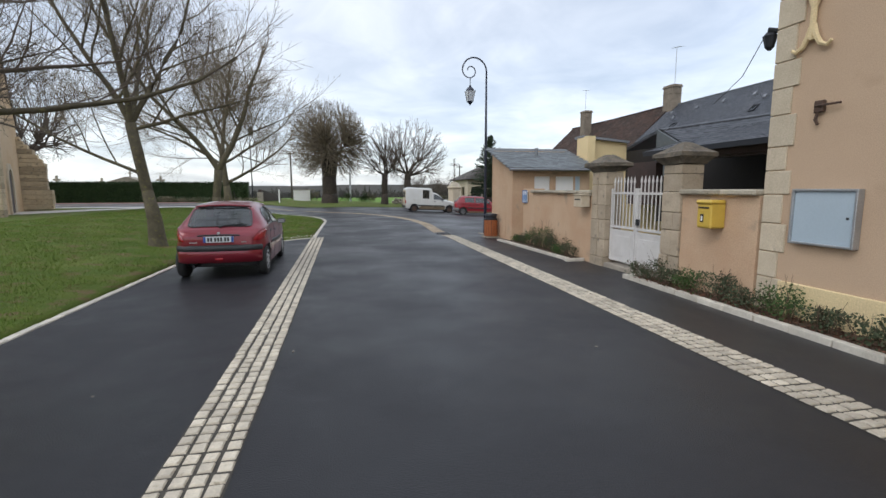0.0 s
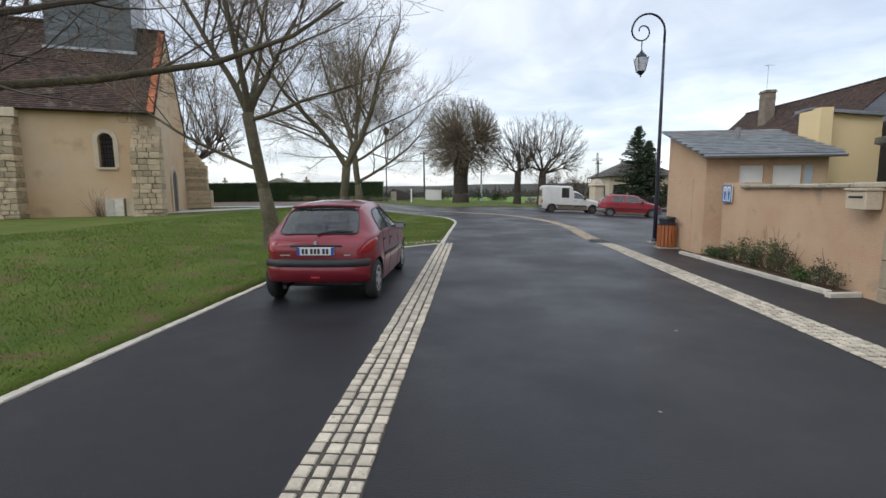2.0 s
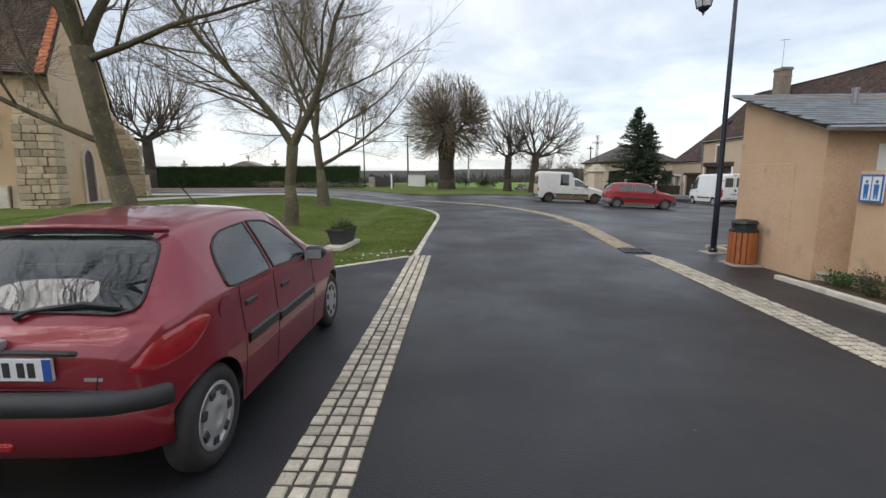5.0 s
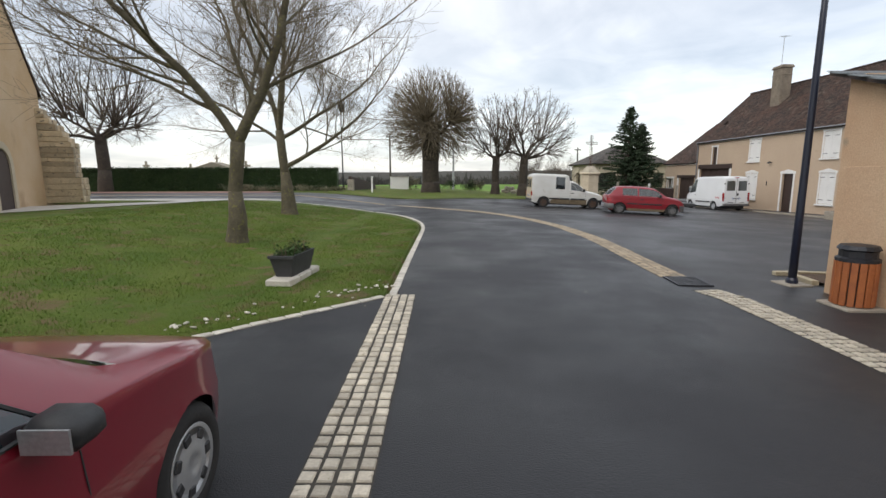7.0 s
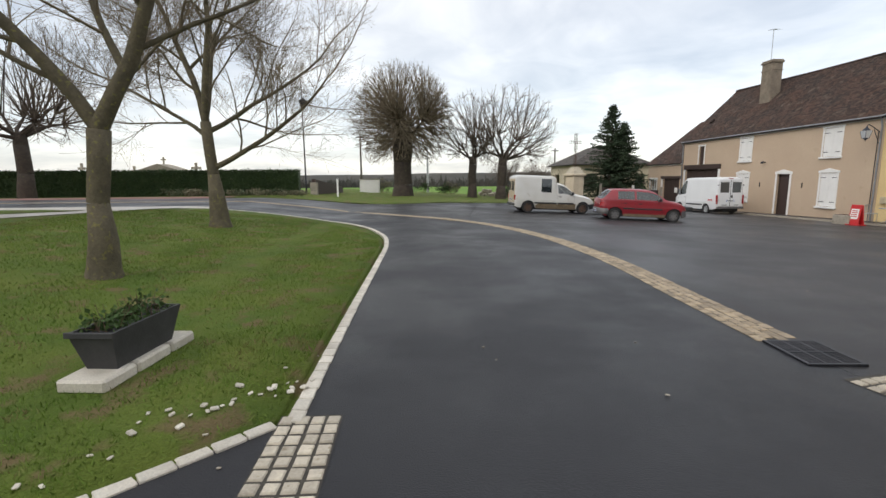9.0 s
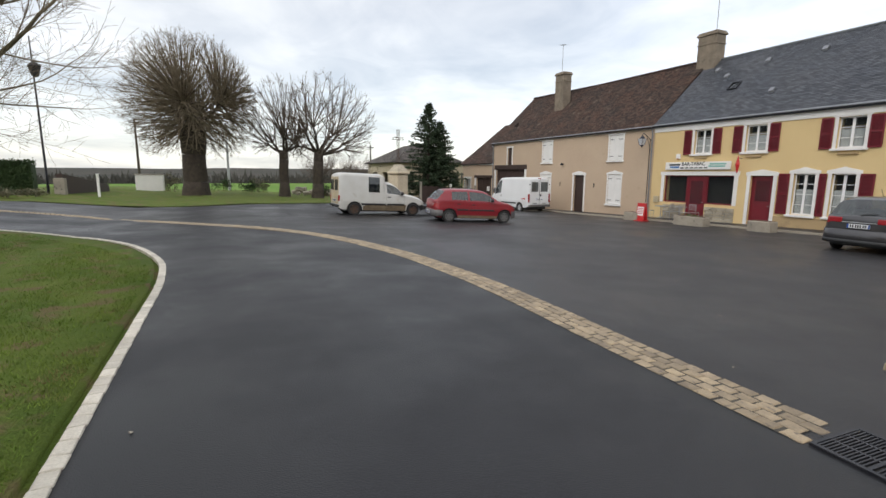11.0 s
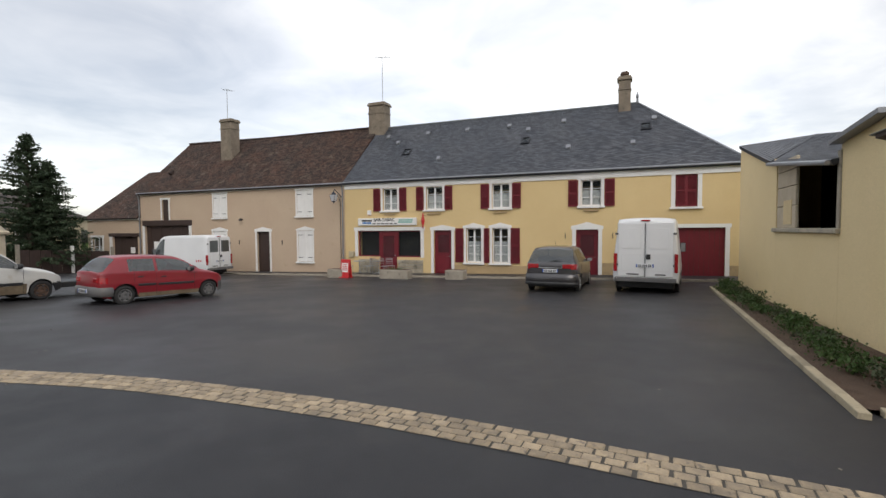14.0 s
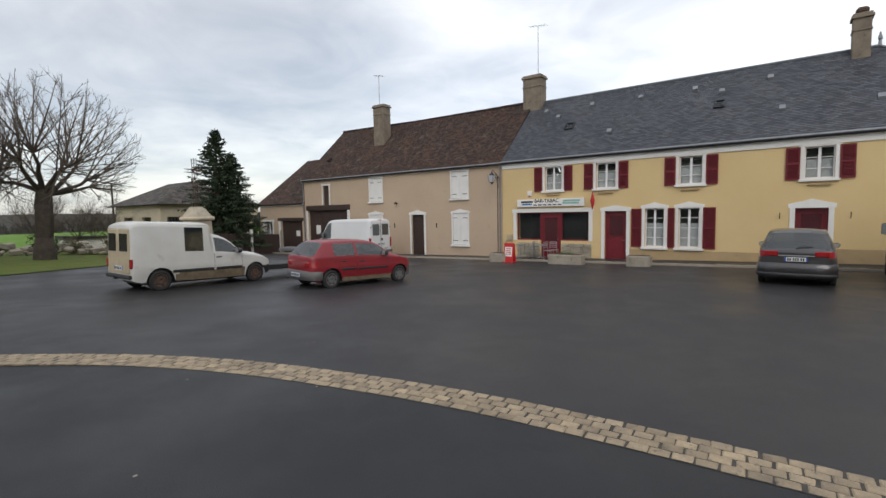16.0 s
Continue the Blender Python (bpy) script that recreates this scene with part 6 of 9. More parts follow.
# the great pollarded lime and two chestnuts at the edge of the square
def pollard(seed, x, y, trunk, centre, radii, shoots, arms, label, mats, twig=1.0):
    """An old cut-back tree: a thick trunk, knotted arms, and a ball of long shoots that end on one rounded outline."""
    rnd = random.Random(seed)
    t = thing("tree", label, "tree", group="bare trees")
    thick, thin = Wood(), Wood()
    z0 = lz(x, y)
    pts = [Vector((x + dx, y, z0 + dz)) for dx, dz, _ in trunk]
    for i in range(len(pts) - 1):
        thick.bar([pts[i], pts[i].lerp(pts[i + 1], 0.5) + Vector((rnd.gauss(0, 0.03), 0, 0)), pts[i + 1]], trunk[i][2], trunk[i + 1][2], 14)
    c, rad = Vector((x + centre[0], y, z0 + centre[1])), Vector(radii)
    heads = [(pts[-1], 1.0)] * 3 + [(pts[-2].lerp(pts[-1], u), 1.0) for u in (0.3, 0.5, 0.7, 0.9)]
    for k in range(arms):
        a = k * 2.39996 + rnd.uniform(-0.3, 0.3)
        q = pts[-2].lerp(pts[-1], rnd.uniform(0.4, 1.0))
        d = Vector((math.cos(a), math.sin(a), rnd.uniform(0.15, 0.9)))
        line, w = bent(rnd, q, d, rnd.uniform(0.45, 0.62) * rad.x, 6, 0.2, 0.06)
        thick.bar(line, min(0.17, trunk[-1][2] * 0.42), min(0.08, trunk[-1][2] * 0.2), 8)
        heads += [(p, 0.8) for p in line[2:]] + [(line[-1], 0.8)] * 2
    for k in range(shoots):
        u = 1 - 1.8 * (k + 0.5) / shoots
        a = k * 2.39996
        ring = math.sqrt(max(0, 1 - u * u))
        end = c + Vector((math.cos(a) * ring * rad.x, math.sin(a) * ring * rad.y, u * rad.z)) * rnd.uniform(0.86, 1.03)
        p, _ = min(((h, (h - end).length * rnd.uniform(0.75, 1.25)) for h, _ in heads), key=lambda o: o[1])
        mid = p.lerp(end, 0.5) + (p.lerp(end, 0.5) - c) * 0.12 + Vector((rnd.gauss(0, 0.12), rnd.gauss(0, 0.12), 0.25))
        line = [p * (1 - v) ** 2 + mid * 2 * v * (1 - v) + end * v * v for v in (0, 0.25, 0.5, 0.75, 1)]
        (thick if k % 5 == 0 else thin).bar(line, rnd.uniform(0.035, 0.06) * twig, 0.007, 4)
        for j in range(9):
            v = rnd.uniform(0.25, 0.97)
            q = line[int(v * 4)].lerp(line[int(v * 4) + 1], v * 4 - int(v * 4))
            d = (line[4] - line[2]).normalized() * 0.9 + Vector((rnd.gauss(0, 0.5), rnd.gauss(0, 0.5), rnd.gauss(0.15, 0.4)))
            ln = rnd.uniform(0.5, 1.3)
            o = q + d.normalized() * ln - c
            over = math.sqrt((o.x / rad.x) ** 2 + (o.y / rad.y) ** 2 + (o.z / rad.z) ** 2)
            if over > 1.04:
                ln *= 0.4
            side, w = bent(rnd, q, d, ln, 3, 0.12, 0.05)
            thin.bar(side, 0.014, 0.005, 3)
            for _ in range(2):
                e = side[rnd.randrange(1, 3)]
                tip, _w = bent(rnd, e, w + Vector((rnd.gauss(0, 0.5), rnd.gauss(0, 0.5), rnd.gauss(0, 0.5))), ln * 0.45, 2, 0.1, 0.03)
                thin.bar(tip, 0.008, 0.004, 3)
    part("trunk", mesh_of("trunk", thick.v, thick.f, mats[0], True), mats[0], t, "rough bark trunk and limbs")
    part("crown", mesh_of("crown", thin.v, thin.f, mats[1], False), mats[1], t, "leafless crown of fine twigs")["kind"] = "stuff"
    return t


pollard(5, -1.9, 55.5, [(0, -0.2, 1.05), (0.05, 1.0, 0.85), (0, 3.0, 0.8), (0.05, 4.6, 0.95), (0.1, 5.4, 0.6)], (0.0, 6.75), (4.75, 4.75, 5.0), 560, 3, "great old pollarded lime with a dense bare round crown", (BARK_DK, TWIG))
pollard(6, 4.4, 55.5, [(0, -0.2, 0.5), (0.05, 1.2, 0.36), (0.1, 3.0, 0.36), (0.1, 3.6, 0.32)], (-0.3, 6.0), (2.7, 2.7, 3.7), 80, 6, "old bare chestnut with knotted limbs and upright shoots", (BARK_DK, TWIG_DK), 0.9)
pollard(7, 7.0, 55.2, [(0, -0.2, 0.55), (0.05, 1.2, 0.4), (0.15, 3.0, 0.4), (0.2, 3.8, 0.34)], (0.9, 6.2), (4.2, 3.6, 4.0), 120, 9, "spreading old bare chestnut with knotted arms and long shoots", (BARK_DK, TWIG_DK), 0.9)
pollard(9, -26.0, 44.6, [(0, -0.2, 0.55), (0.1, 1.6, 0.42), (0.05, 3.4, 0.4), (0.0, 4.2, 0.34)], (0.0, 7.2), (4.6, 4.4, 4.8), 150, 9, "bare chestnut with reddish twigs behind the church", (BARK_DK, TWIG_DK))


def conifer(x, y, h, w, seed):
    """A dark spruce: stem, tiers of boughs and needle sprays."""
    rnd = random.Random(seed)
    t = thing("conifer", "dark green conifer with drooping boughs beside the calvary", "tree")
    z0 = lz(x, y)
    part("trunk", tube([(x, y, z0 - 0.2), (x, y, z0 + h * 0.5), (x, y, z0 + h)], [0.2, 0.12, 0.015], 7), BARK_DK, t)
    wd = Wood()
    lv, lf = [], []
    for k in range(330):
        u = (k + rnd.random()) / 330
        z = z0 + 0.5 + (h - 0.6) * u
        ln = w * (1 - u) ** 0.8 * rnd.uniform(0.6, 1.08) + 0.12
        a = rnd.uniform(0, math.tau)
        d = Vector((math.cos(a), math.sin(a), 0.25 + 0.5 * u))
        pts, _ = bent(rnd, Vector((x, y, z)), d, ln, 4, 0.06, -0.10)
        wd.bar(pts, 0.022, 0.005, 3)
        m = int(12 + ln * 26)
        for i in range(m):
            s = rnd.uniform(0.15, 1.0) * 4
            j = min(3, int(s))
            p = pts[j].lerp(pts[j + 1], s - j)
            dd = (pts[j + 1] - pts[j]).normalized() * 0.5 + Vector((rnd.gauss(0, 0.6), rnd.gauss(0, 0.6), rnd.gauss(-0.45, 0.35)))
            dd.normalize()
            sd = dd.cross(Vector((rnd.gauss(0, 1), rnd.gauss(0, 1), rnd.gauss(0, 1)))).normalized()
            l2, w2 = rnd.uniform(0.12, 0.3), rnd.uniform(0.025, 0.055)
            b = len(lv)
            lv += [p - sd * w2, p + dd * l2 * 0.5 + sd * w2, p + dd * l2, p + dd * l2 * 0.45 - sd * w2 * 1.2]
            lf.append((b, b + 1, b + 2, b + 3))
    part("bough", mesh_of("bough", wd.v, wd.f, BARK_DK), BARK_DK, t)["kind"] = "stuff"
    part("crown", mesh_of("crown", lv, lf, CONIFER), CONIFER, t, "dark needle sprays")["kind"] = "stuff"


conifer(18.1, 57.6, 9.4, 3.3, 4)
conifer(19.4, 57.9, 7.9, 3.1, 5)


def leaves(pts_fn, n, size, mat, rnd, flat=0.0):
    v, f = [], []
    for _ in range(n):
        p = pts_fn(rnd)
        d = Vector((rnd.gauss(0, 1), rnd.gauss(0, 1), rnd.gauss(0.2, 1) * (1 - flat))).normalized()
        s = d.cross(Vector((rnd.gauss(0, 1), rnd.gauss(0, 1), rnd.gauss(0, 1)))).normalized()
        l, w = size * rnd.uniform(0.6, 1.4), size * rnd.uniform(0.25, 0.5)
        b = len(v)
        v += [p, p + d * l * 0.5 + s * w, p + d * l, p + d * l * 0.5 - s * w]
        f.append((b, b + 1, b + 2, b + 3))
    return mesh_of("leaves", v, f, mat)


def hedge(x0, y0, x1, y1, h, w, seed, n):
    t = thing("hedge", "dense clipped dark green hedge along the cemetery", "hedge")
    rnd = random.Random(seed)
    a, b = Vector((x0, y0, 0)), Vector((x1, y1, 0))
    d = (b - a).normalized()
    nn = Vector((-d.y, d.x, 0))
    core = bmesh.new()
    k = 40
    rows = []
    for i in range(k + 1):
        p = a.lerp(b, i / k)
        z = lz(p.x, p.y)
        j = 0.06 * math.sin(i * 1.7) + rnd.uniform(-0.05, 0.05)
        rows.append([core.verts.new(p + nn * s * (w / 2 - 0.12) + Vector((0, 0, zz))) for s, zz in ((-1, z - 0.1), (-1, z + h - 0.15 + j), (1, z + h - 0.15 + j), (1, z - 0.1))])
    for i in range(k):
        for q in range(3):
            core.faces.new((rows[i][q], rows[i + 1][q], rows[i + 1][q + 1], rows[i][q + 1]))
    core.faces.new(rows[0])
    core.faces.new(rows[-1][::-1])
    part("hedge_core", core, HEDGE, t)

    def spot(r):
        p = a.lerp(b, r.random())
        z = lz(p.x, p.y)
        if r.random() < 0.6:
            return p + nn * (-(w / 2 - 0.1) + r.gauss(0, 0.07)) + Vector((0, 0, z + r.uniform(0, h)))
        return p + nn * r.uniform(-w / 2, w / 2) + Vector((0, 0, z + h - 0.1 + r.gauss(0, 0.07)))
    part("leaf", leaves(spot, n, 0.11, HEDGE, rnd), HEDGE, t)["kind"] = "stuff"


hedge(-30.5, 47.2, -9.4, 48.6, 1.75, 1.2, 3, 30000)

# ---------------------------------------------------------------- vehicles
def curve_of(pairs):
    """A smooth curve through the pairs that never overshoots them."""
    xs, ys = [p[0] for p in pairs], [p[1] for p in pairs]
    d = [(b - a) / (q - p) for a, b, p, q in zip(ys, ys[1:], xs, xs[1:])]
    m = [d[0]] + [2 * a * b / (a + b) if a * b > 0 else 0.0 for a, b in zip(d, d[1:])] + [d[-1]]

    def at(x):
        if x <= xs[0] or x >= xs[-1]:
            return ys[0] if x <= xs[0] else ys[-1]
        i = max(k for k in range(len(xs) - 1) if xs[k] <= x)
        h = xs[i + 1] - xs[i]
        u = (x - xs[i]) / h
        return ys[i] * (1 + 2 * u) * (1 - u) ** 2 + m[i] * h * u * (1 - u) ** 2 + ys[i + 1] * u * u * (3 - 2 * u) + m[i + 1] * h * u * u * (u - 1)
    return at


def wheel(parent, x, y, r, side, rim_mat, holes=7, w=0.17):
    """Tyre with a rounded shoulder, dished rim and slotted cover, facing out on its side."""
    m = pose(x, y, r) @ Matrix.Rotation(radians(-90 * side), 4, "X")
    bm = lathe([(r * 0.60, -w / 2), (r * 0.86, -w / 2), (r * 0.97, -w / 2 + 0.025), (r, -w / 4), (r, w / 4), (r * 0.97, w / 2 - 0.025), (r * 0.86, w / 2), (r * 0.66, w / 2 - 0.008), (r * 0.62, w / 2 - 0.03)], 28)
    bmesh.ops.transform(bm, matrix=m, verts=bm.verts)
    wh = part("wheel", bm, RUBBER, parent, "", True)
    bm = lathe([(r * 0.66, w / 2 - 0.012), (r * 0.64, w / 2 - 0.004), (r * 0.55, w / 2 - 0.016), (r * 0.3, w / 2 - 0.004), (r * 0.16, w / 2 + 0.004), (r * 0.14, w / 2 - 0.002), (0.004, w / 2 + 0.002)], 28)
    bmesh.ops.transform(bm, matrix=m, verts=bm.verts)
    part("rim", bm, rim_mat, wh, "", True)
    for k in range(holes):
        a = k * math.tau / holes
        bm = box(r * 0.38, -0.028, w / 2 - 0.03, r * 0.55, 0.028, w / 2 - 0.002, 0.006, m @ Matrix.Rotation(a, 4, "Z"))
        part("slot", bm, BLACKP, wh)
    return wh


def vehicle(name, label, at, s):
    """A car or van lofted from its outlines: contour, belt line, plan width and roof width along its length; panes, bumpers and
    lamps are cut from the same skin, so that they follow its curves."""
    car = thing(name, label, "van" if s.get("van") else "car", at, "parked vehicles")
    L = s["len"]
    side_panes = [(xa, xb, curve_of(lo), curve_of(hi)) for xa, xb, lo, hi in s.get("side_panes", ())]
    rear_pane = curve_of(s["rear_pane"]) if "rear_pane" in s else None
    top, belt, hw, rw, bot = (curve_of(s[k]) for k in ("top", "belt", "hw", "rw", "bot"))
    xs = sorted({round(v, 4) for v in [L * i / s.get("steps", 90) for i in range(s.get("steps", 90) + 1)] + [p[0] for p in s["top"]] + [0.012, 0.025, 0.04, L - 0.012, L - 0.03] + [e for a in s["side_glass"] for e in a] + list(s["rear_glass"]) + list(s["front_glass"])})
    R, hubs = s["r"] + s.get("arch", 0.055), s["hubs"]

    def low(x):
        z = bot(x)
        for h in hubs:
            if abs(x - h) < R:
                z = max(z, s["r"] + math.sqrt(R * R - (x - h) ** 2))
        return z

    NB = 12
    RISE = [0.08 + 0.92 * k / 9 for k in range(10)] if side_panes else [0.08, 0.5, 0.88, 1.0]
    OVER = 8 if rear_pane else 4

    def ring(x):
        zb, zt = low(x), top(x)
        bl = min(belt(x), zt - 0.015)
        zb = min(zb, bl - 0.02)
        w, rf = hw(x), min(rw(x), hw(x) * 0.985)
        out = []
        lo = min(bot(x), bl - 0.02)
        for j in range(NB + 1):
            z = max(zb, lo + (bl - lo) * j / NB)
            v = (z - 0.15) / max(0.2, bl - 0.15)
            out.append((w * (1 - 0.055 * max(0, 0.45 - v) * 2 - 0.035 * max(0, v - 0.6) * 2.2 + (0.006 if 0.55 < v < 0.66 else 0)), z))
        yb = out[-1][0]
        hgt = zt - bl
        crown = min(0.05, hgt * 0.4)
        ze = zt - crown
        for u in RISE:
            out.append((yb + (rf - yb) * (u ** 1.15), bl + (ze - bl) * u))
        for k in range(1, OVER + 1):
            v = 1 - k / OVER
            out.append((rf * v, zt - crown * v ** 3.2))
        return out

    rings = [ring(x) for x in xs]
    nr = len(rings[0])
    ROOF = NB + len(RISE)  # first row of the roof surface
    groups = {}

    def put(kind, quad):
        groups.setdefault(kind, []).append(quad)

    for i in range(len(xs) - 1):
        xm = (xs[i] + xs[i + 1]) / 2
        for j in range(nr - 1):
            quad = [(xs[i], *rings[i][j]), (xs[i + 1], *rings[i + 1][j]), (xs[i + 1], *rings[i + 1][j + 1]), (xs[i], *rings[i][j + 1])]
            zm = sum(q[2] for q in quad) / 4
            kind = "body"
            if NB < j < ROOF and any(xa < x < xb and lo(x) < z < hi(x) for xa, xb, lo, hi in side_panes for x, z in [(xm, zm)] if all(lo(q[0]) < q[2] < hi(q[0]) for q in quad)):
                continue
            if rear_pane and j >= ROOF and s["rear_glass"][0] < xm < s["rear_glass"][1] and all(q[1] < rear_pane(q[0]) - 0.01 for q in quad):
                continue
            if not side_panes and NB + 1 <= j < NB + 3 and any(a < xm < b for a, b in s["side_glass"]):
                kind = "side_window_%d" % [a < xm < b for a, b in s["side_glass"]].index(True)
            elif not rear_pane and j >= ROOF and s["rear_glass"][0] < xm < s["rear_glass"][1]:
                kind = "rear_window"
            elif j >= ROOF and s["front_glass"][0] < xm < s["front_glass"][1]:
                kind = "windscreen"
            for k, test in s.get("zones", {}).items():
                if kind == "body" and test(xm, quad[0][1], zm):
                    kind = k
            put(kind, quad)

    def build(quads, mirror):
        bm = bmesh.new()
        seen = {}
        for q in quads:
            for sg in mirror:
                vs = []
                for x, y, z in (q if sg > 0 else q[::-1]):
                    key = (round(x, 4), round(y * sg, 4), round(z, 4))
                    if key not in seen:
                        seen[key] = bm.verts.new((x, y * sg, z))
                    if seen[key] not in vs:
                        vs.append(seen[key])
                if len(vs) >= 3:
                    try:
                        bm.faces.new(vs)
                    except ValueError:
                        pass
        bmesh.ops.recalc_face_normals(bm, faces=bm.faces)
        return bm

    for kind, quads in groups.items():
        mt = s["mats"].get(kind, CARGLASS if "window" in kind or kind == "windscreen" else s["paint"])
        if kind.startswith("side_window"):
            for sg in (1, -1):
                part("side_window", build(quads, (sg,)), mt, car, "", True)
        elif kind in s.get("paired", ()):
            for sg in (1, -1):
                part(kind, build(quads, (sg,)), mt, car, "", True)
        else:
            bm = build(quads, (1, -1))
            if kind == "body":
                for rg, x in ((rings[0], xs[0]), (rings[-1], xs[-1])):
                    f = [bm.verts.new((x, y, z)) for y, z in rg] + [bm.verts.new((x, -y, z)) for y, z in rg[-2::-1]]
                    bm.faces.new(f)
                bmesh.ops.remove_doubles(bm, verts=bm.verts, dist=0.0008)
                bmesh.ops.recalc_face_normals(bm, faces=bm.faces)
            part(kind, bm, mt, car, "", True)
    for nm, z0, z1, off, xe, mt in s.get("bands", ()):
        # a band swept round the tail, following the plan
        pts = [(xe, hw(xe) * 0.985 + off * 0.2)] + [(x, hw(x) * 0.99 + off) for x in (xe * 0.75, xe * 0.5, xe * 0.28, xe * 0.1)] + [(-off, hw(0) * 0.93), (-off - 0.025, hw(0) * 0.6), (-off - 0.035, 0)]
        pts = pts + [(x, -y) for x, y in pts[-2::-1]]
        bm = bmesh.new()
        rows = []
        for z, k in ((z0, 0.05), (z0 + 0.02, 0.004), ((z0 + z1) / 2, 0.0), (z1 - 0.02, 0.004), (z1, 0.05)):
            rows.append([bm.verts.new((x + k * (1 if abs(y) < hw(0) else 0.2), y - math.copysign(min(k, abs(y)), y), z)) for x, y in pts])
        for a, b in zip(rows, rows[1:]):
            for k in range(len(pts) - 1):
                bm.faces.new((a[k], a[k + 1], b[k + 1], b[k]))
        bmesh.ops.recalc_face_normals(bm, faces=bm.faces)
        part(nm, bm, mt, car, "", True)
    hwm = hw(L / 2)
    part("underbody", box(0.3, -hwm + 0.15, 0.18, L - 0.3, hwm - 0.15, 0.5, 0.02), BLACKP, car)
    for h in hubs:
        part("wheel_well", box(h - R, -hwm + 0.12, 0.3, h + R, hwm - 0.12, s["r"] + R + 0.03, 0.03), BLACKP, car)
        for sg in (1, -1):
            wheel(car, h, sg * (hwm - 0.105), s["r"], sg, s["rim"], s.get("slots", 7))
    # seats
    for sx, sy, w in s.get("seats", ()):
        st = part("seat", box(sx, sy - w / 2, 0.35, sx + 0.5, sy + w / 2, 0.58, 0.05), GREYPL, car)
        part("seat_back", box(sx - 0.05, sy - w / 2, 0.55, sx + 0.1, sy + w / 2, s.get("seat_top", 1.08), 0.05), GREYPL, st)

    def skin(x, z):
        """Half width of the body at that place."""
        rg = ring(x)
        return float(np.interp(z, [q[1] for q in rg[:ROOF]], [q[0] for q in rg[:ROOF]]))

    def pane(name, grid):
        """A curved pane with its rubber seal, from rows of points on the skin."""
        bm = bmesh.new()
        vs = [[bm.verts.new(p) for p in row] for row in grid]
        for a, b in zip(vs, vs[1:]):
            for k in range(len(a) - 1):
                bm.faces.new((a[k], b[k], b[k + 1], a[k + 1]))
        bmesh.ops.recalc_face_normals(bm, faces=bm.faces)
        w = part(name, bm, CARGLASS, car, "", True)
        edge = [r[0] for r in grid] + grid[-1][1:] + [r[-1] for r in grid[-2::-1]] + grid[0][-2:0:-1]
        part("seal", tube(edge + edge[:1], 0.008, 5), BLACKP, w)

    for xa, xb, lo, hi in side_panes:
        for sg in (1, -1):
            cols = [xa + (xb - xa) * k / 18 for k in range(19)]
            pane("side_window", [[(x, sg * (skin(x, z) + 0.005), z) for z in [lo(x) + (max(hi(x), lo(x) + 0.004) - lo(x)) * v / 7 for v in range(8)]] for x in cols])
    if rear_pane:
        xa, xb = s["rear_glass"]
        rows = []
        for k in range(15):
            x = xa + (xb - xa) * k / 14
            rg = ring(x)[ROOF - 1:]
            ys = [-rear_pane(x) + 2 * rear_pane(x) * v / 14 for v in range(15)]
            rows.append([(x - 0.006, y, 0.005 + float(np.interp(abs(y), [q[0] for q in rg][::-1], [q[1] for q in rg][::-1]))) for y in ys])
        pane("rear_window", rows)
    for x in s.get("seams", ()):
        for sg in (1, -1):
            zt = belt(x) + (s.get("seam_up", 0.0))
            zs = [low(x) + 0.02 + (zt - low(x) - 0.02) * k / 8 for k in range(9)]
            part("door_seam", tube([(x, sg * (skin(x, z) + 0.0005), z) for z in zs], 0.0035, 4), BLACKP, car)
    for x, z in s.get("handles", ()):
        for sg in (1, -1):
            y = skin(x, z)
            part("door_handle", box(x - 0.08, sg * y - 0.012, z - 0.018, x + 0.08, sg * y + 0.014, z + 0.018, 0.008), BLACKP, car)
    for x0, x1, z, h in s.get("rub", ()):
        for sg in (1, -1):
            bm = bmesh.new()
            pts = [x0 + (x1 - x0) * k / 8 for k in range(9)]
            rows = [[bm.verts.new((x, sg * (skin(x, zz) + o), zz)) for x in pts] for zz, o in ((z - h, 0.0), (z - h * 0.7, 0.012), (z + h * 0.7, 0.012), (z + h, 0.0))]
            for a, b in zip(rows, rows[1:]):
                for k in range(8):
                    bm.faces.new((a[k], a[k + 1], b[k + 1], b[k]))
            bmesh.ops.recalc_face_normals(bm, faces=bm.faces)
            part("side_strip", bm, BLACKP, car)
    mx, mz = s["mirror"]
    for sg in (1, -1):
        y = skin(mx, mz)
        mr = part("mirror", box(mx - 0.06, sg * (y + 0.02), mz - 0.06, mx + 0.09, sg * (y + 0.2), mz + s.get("mirror_h", 0.08), 0.035), s.get("mirror_mat", BLACKP), car, "", True)
        part("mirror_glass", box(mx - 0.066, sg * (y + 0.04), mz - 0.045, mx - 0.058, sg * (y + 0.185), mz + s.get("mirror_h", 0.08) - 0.02), GALV, mr)
    # number plate with bars for its characters
    px, pz = s["plate"]
    pl = part("number_plate", box(px - 0.012, -0.26, pz - 0.055, px + 0.01, 0.26, pz + 0.055, 0.004), PLATE, car)
    for a in (0.22, -0.26):
        part("blue_band", box(px - 0.0145, a, pz - 0.053, px - 0.011, a + 0.04, pz + 0.053), PLATEBLUE, pl)
    for k, yy in enumerate((0.175, 0.125, 0.055, 0.005, -0.045, -0.115, -0.165)):
        part("printed_bar", box(px - 0.0145, yy - 0.017, pz - 0.036, px - 0.011, yy + 0.017, pz + 0.036), INK, pl)
    return car, skin


def rear_wiper(car, pts, r=0.011):
    w = part("wiper", tube(pts, [r * 1.6] + [r] * (len(pts) - 1), 5), BLACKP, car)
    return w


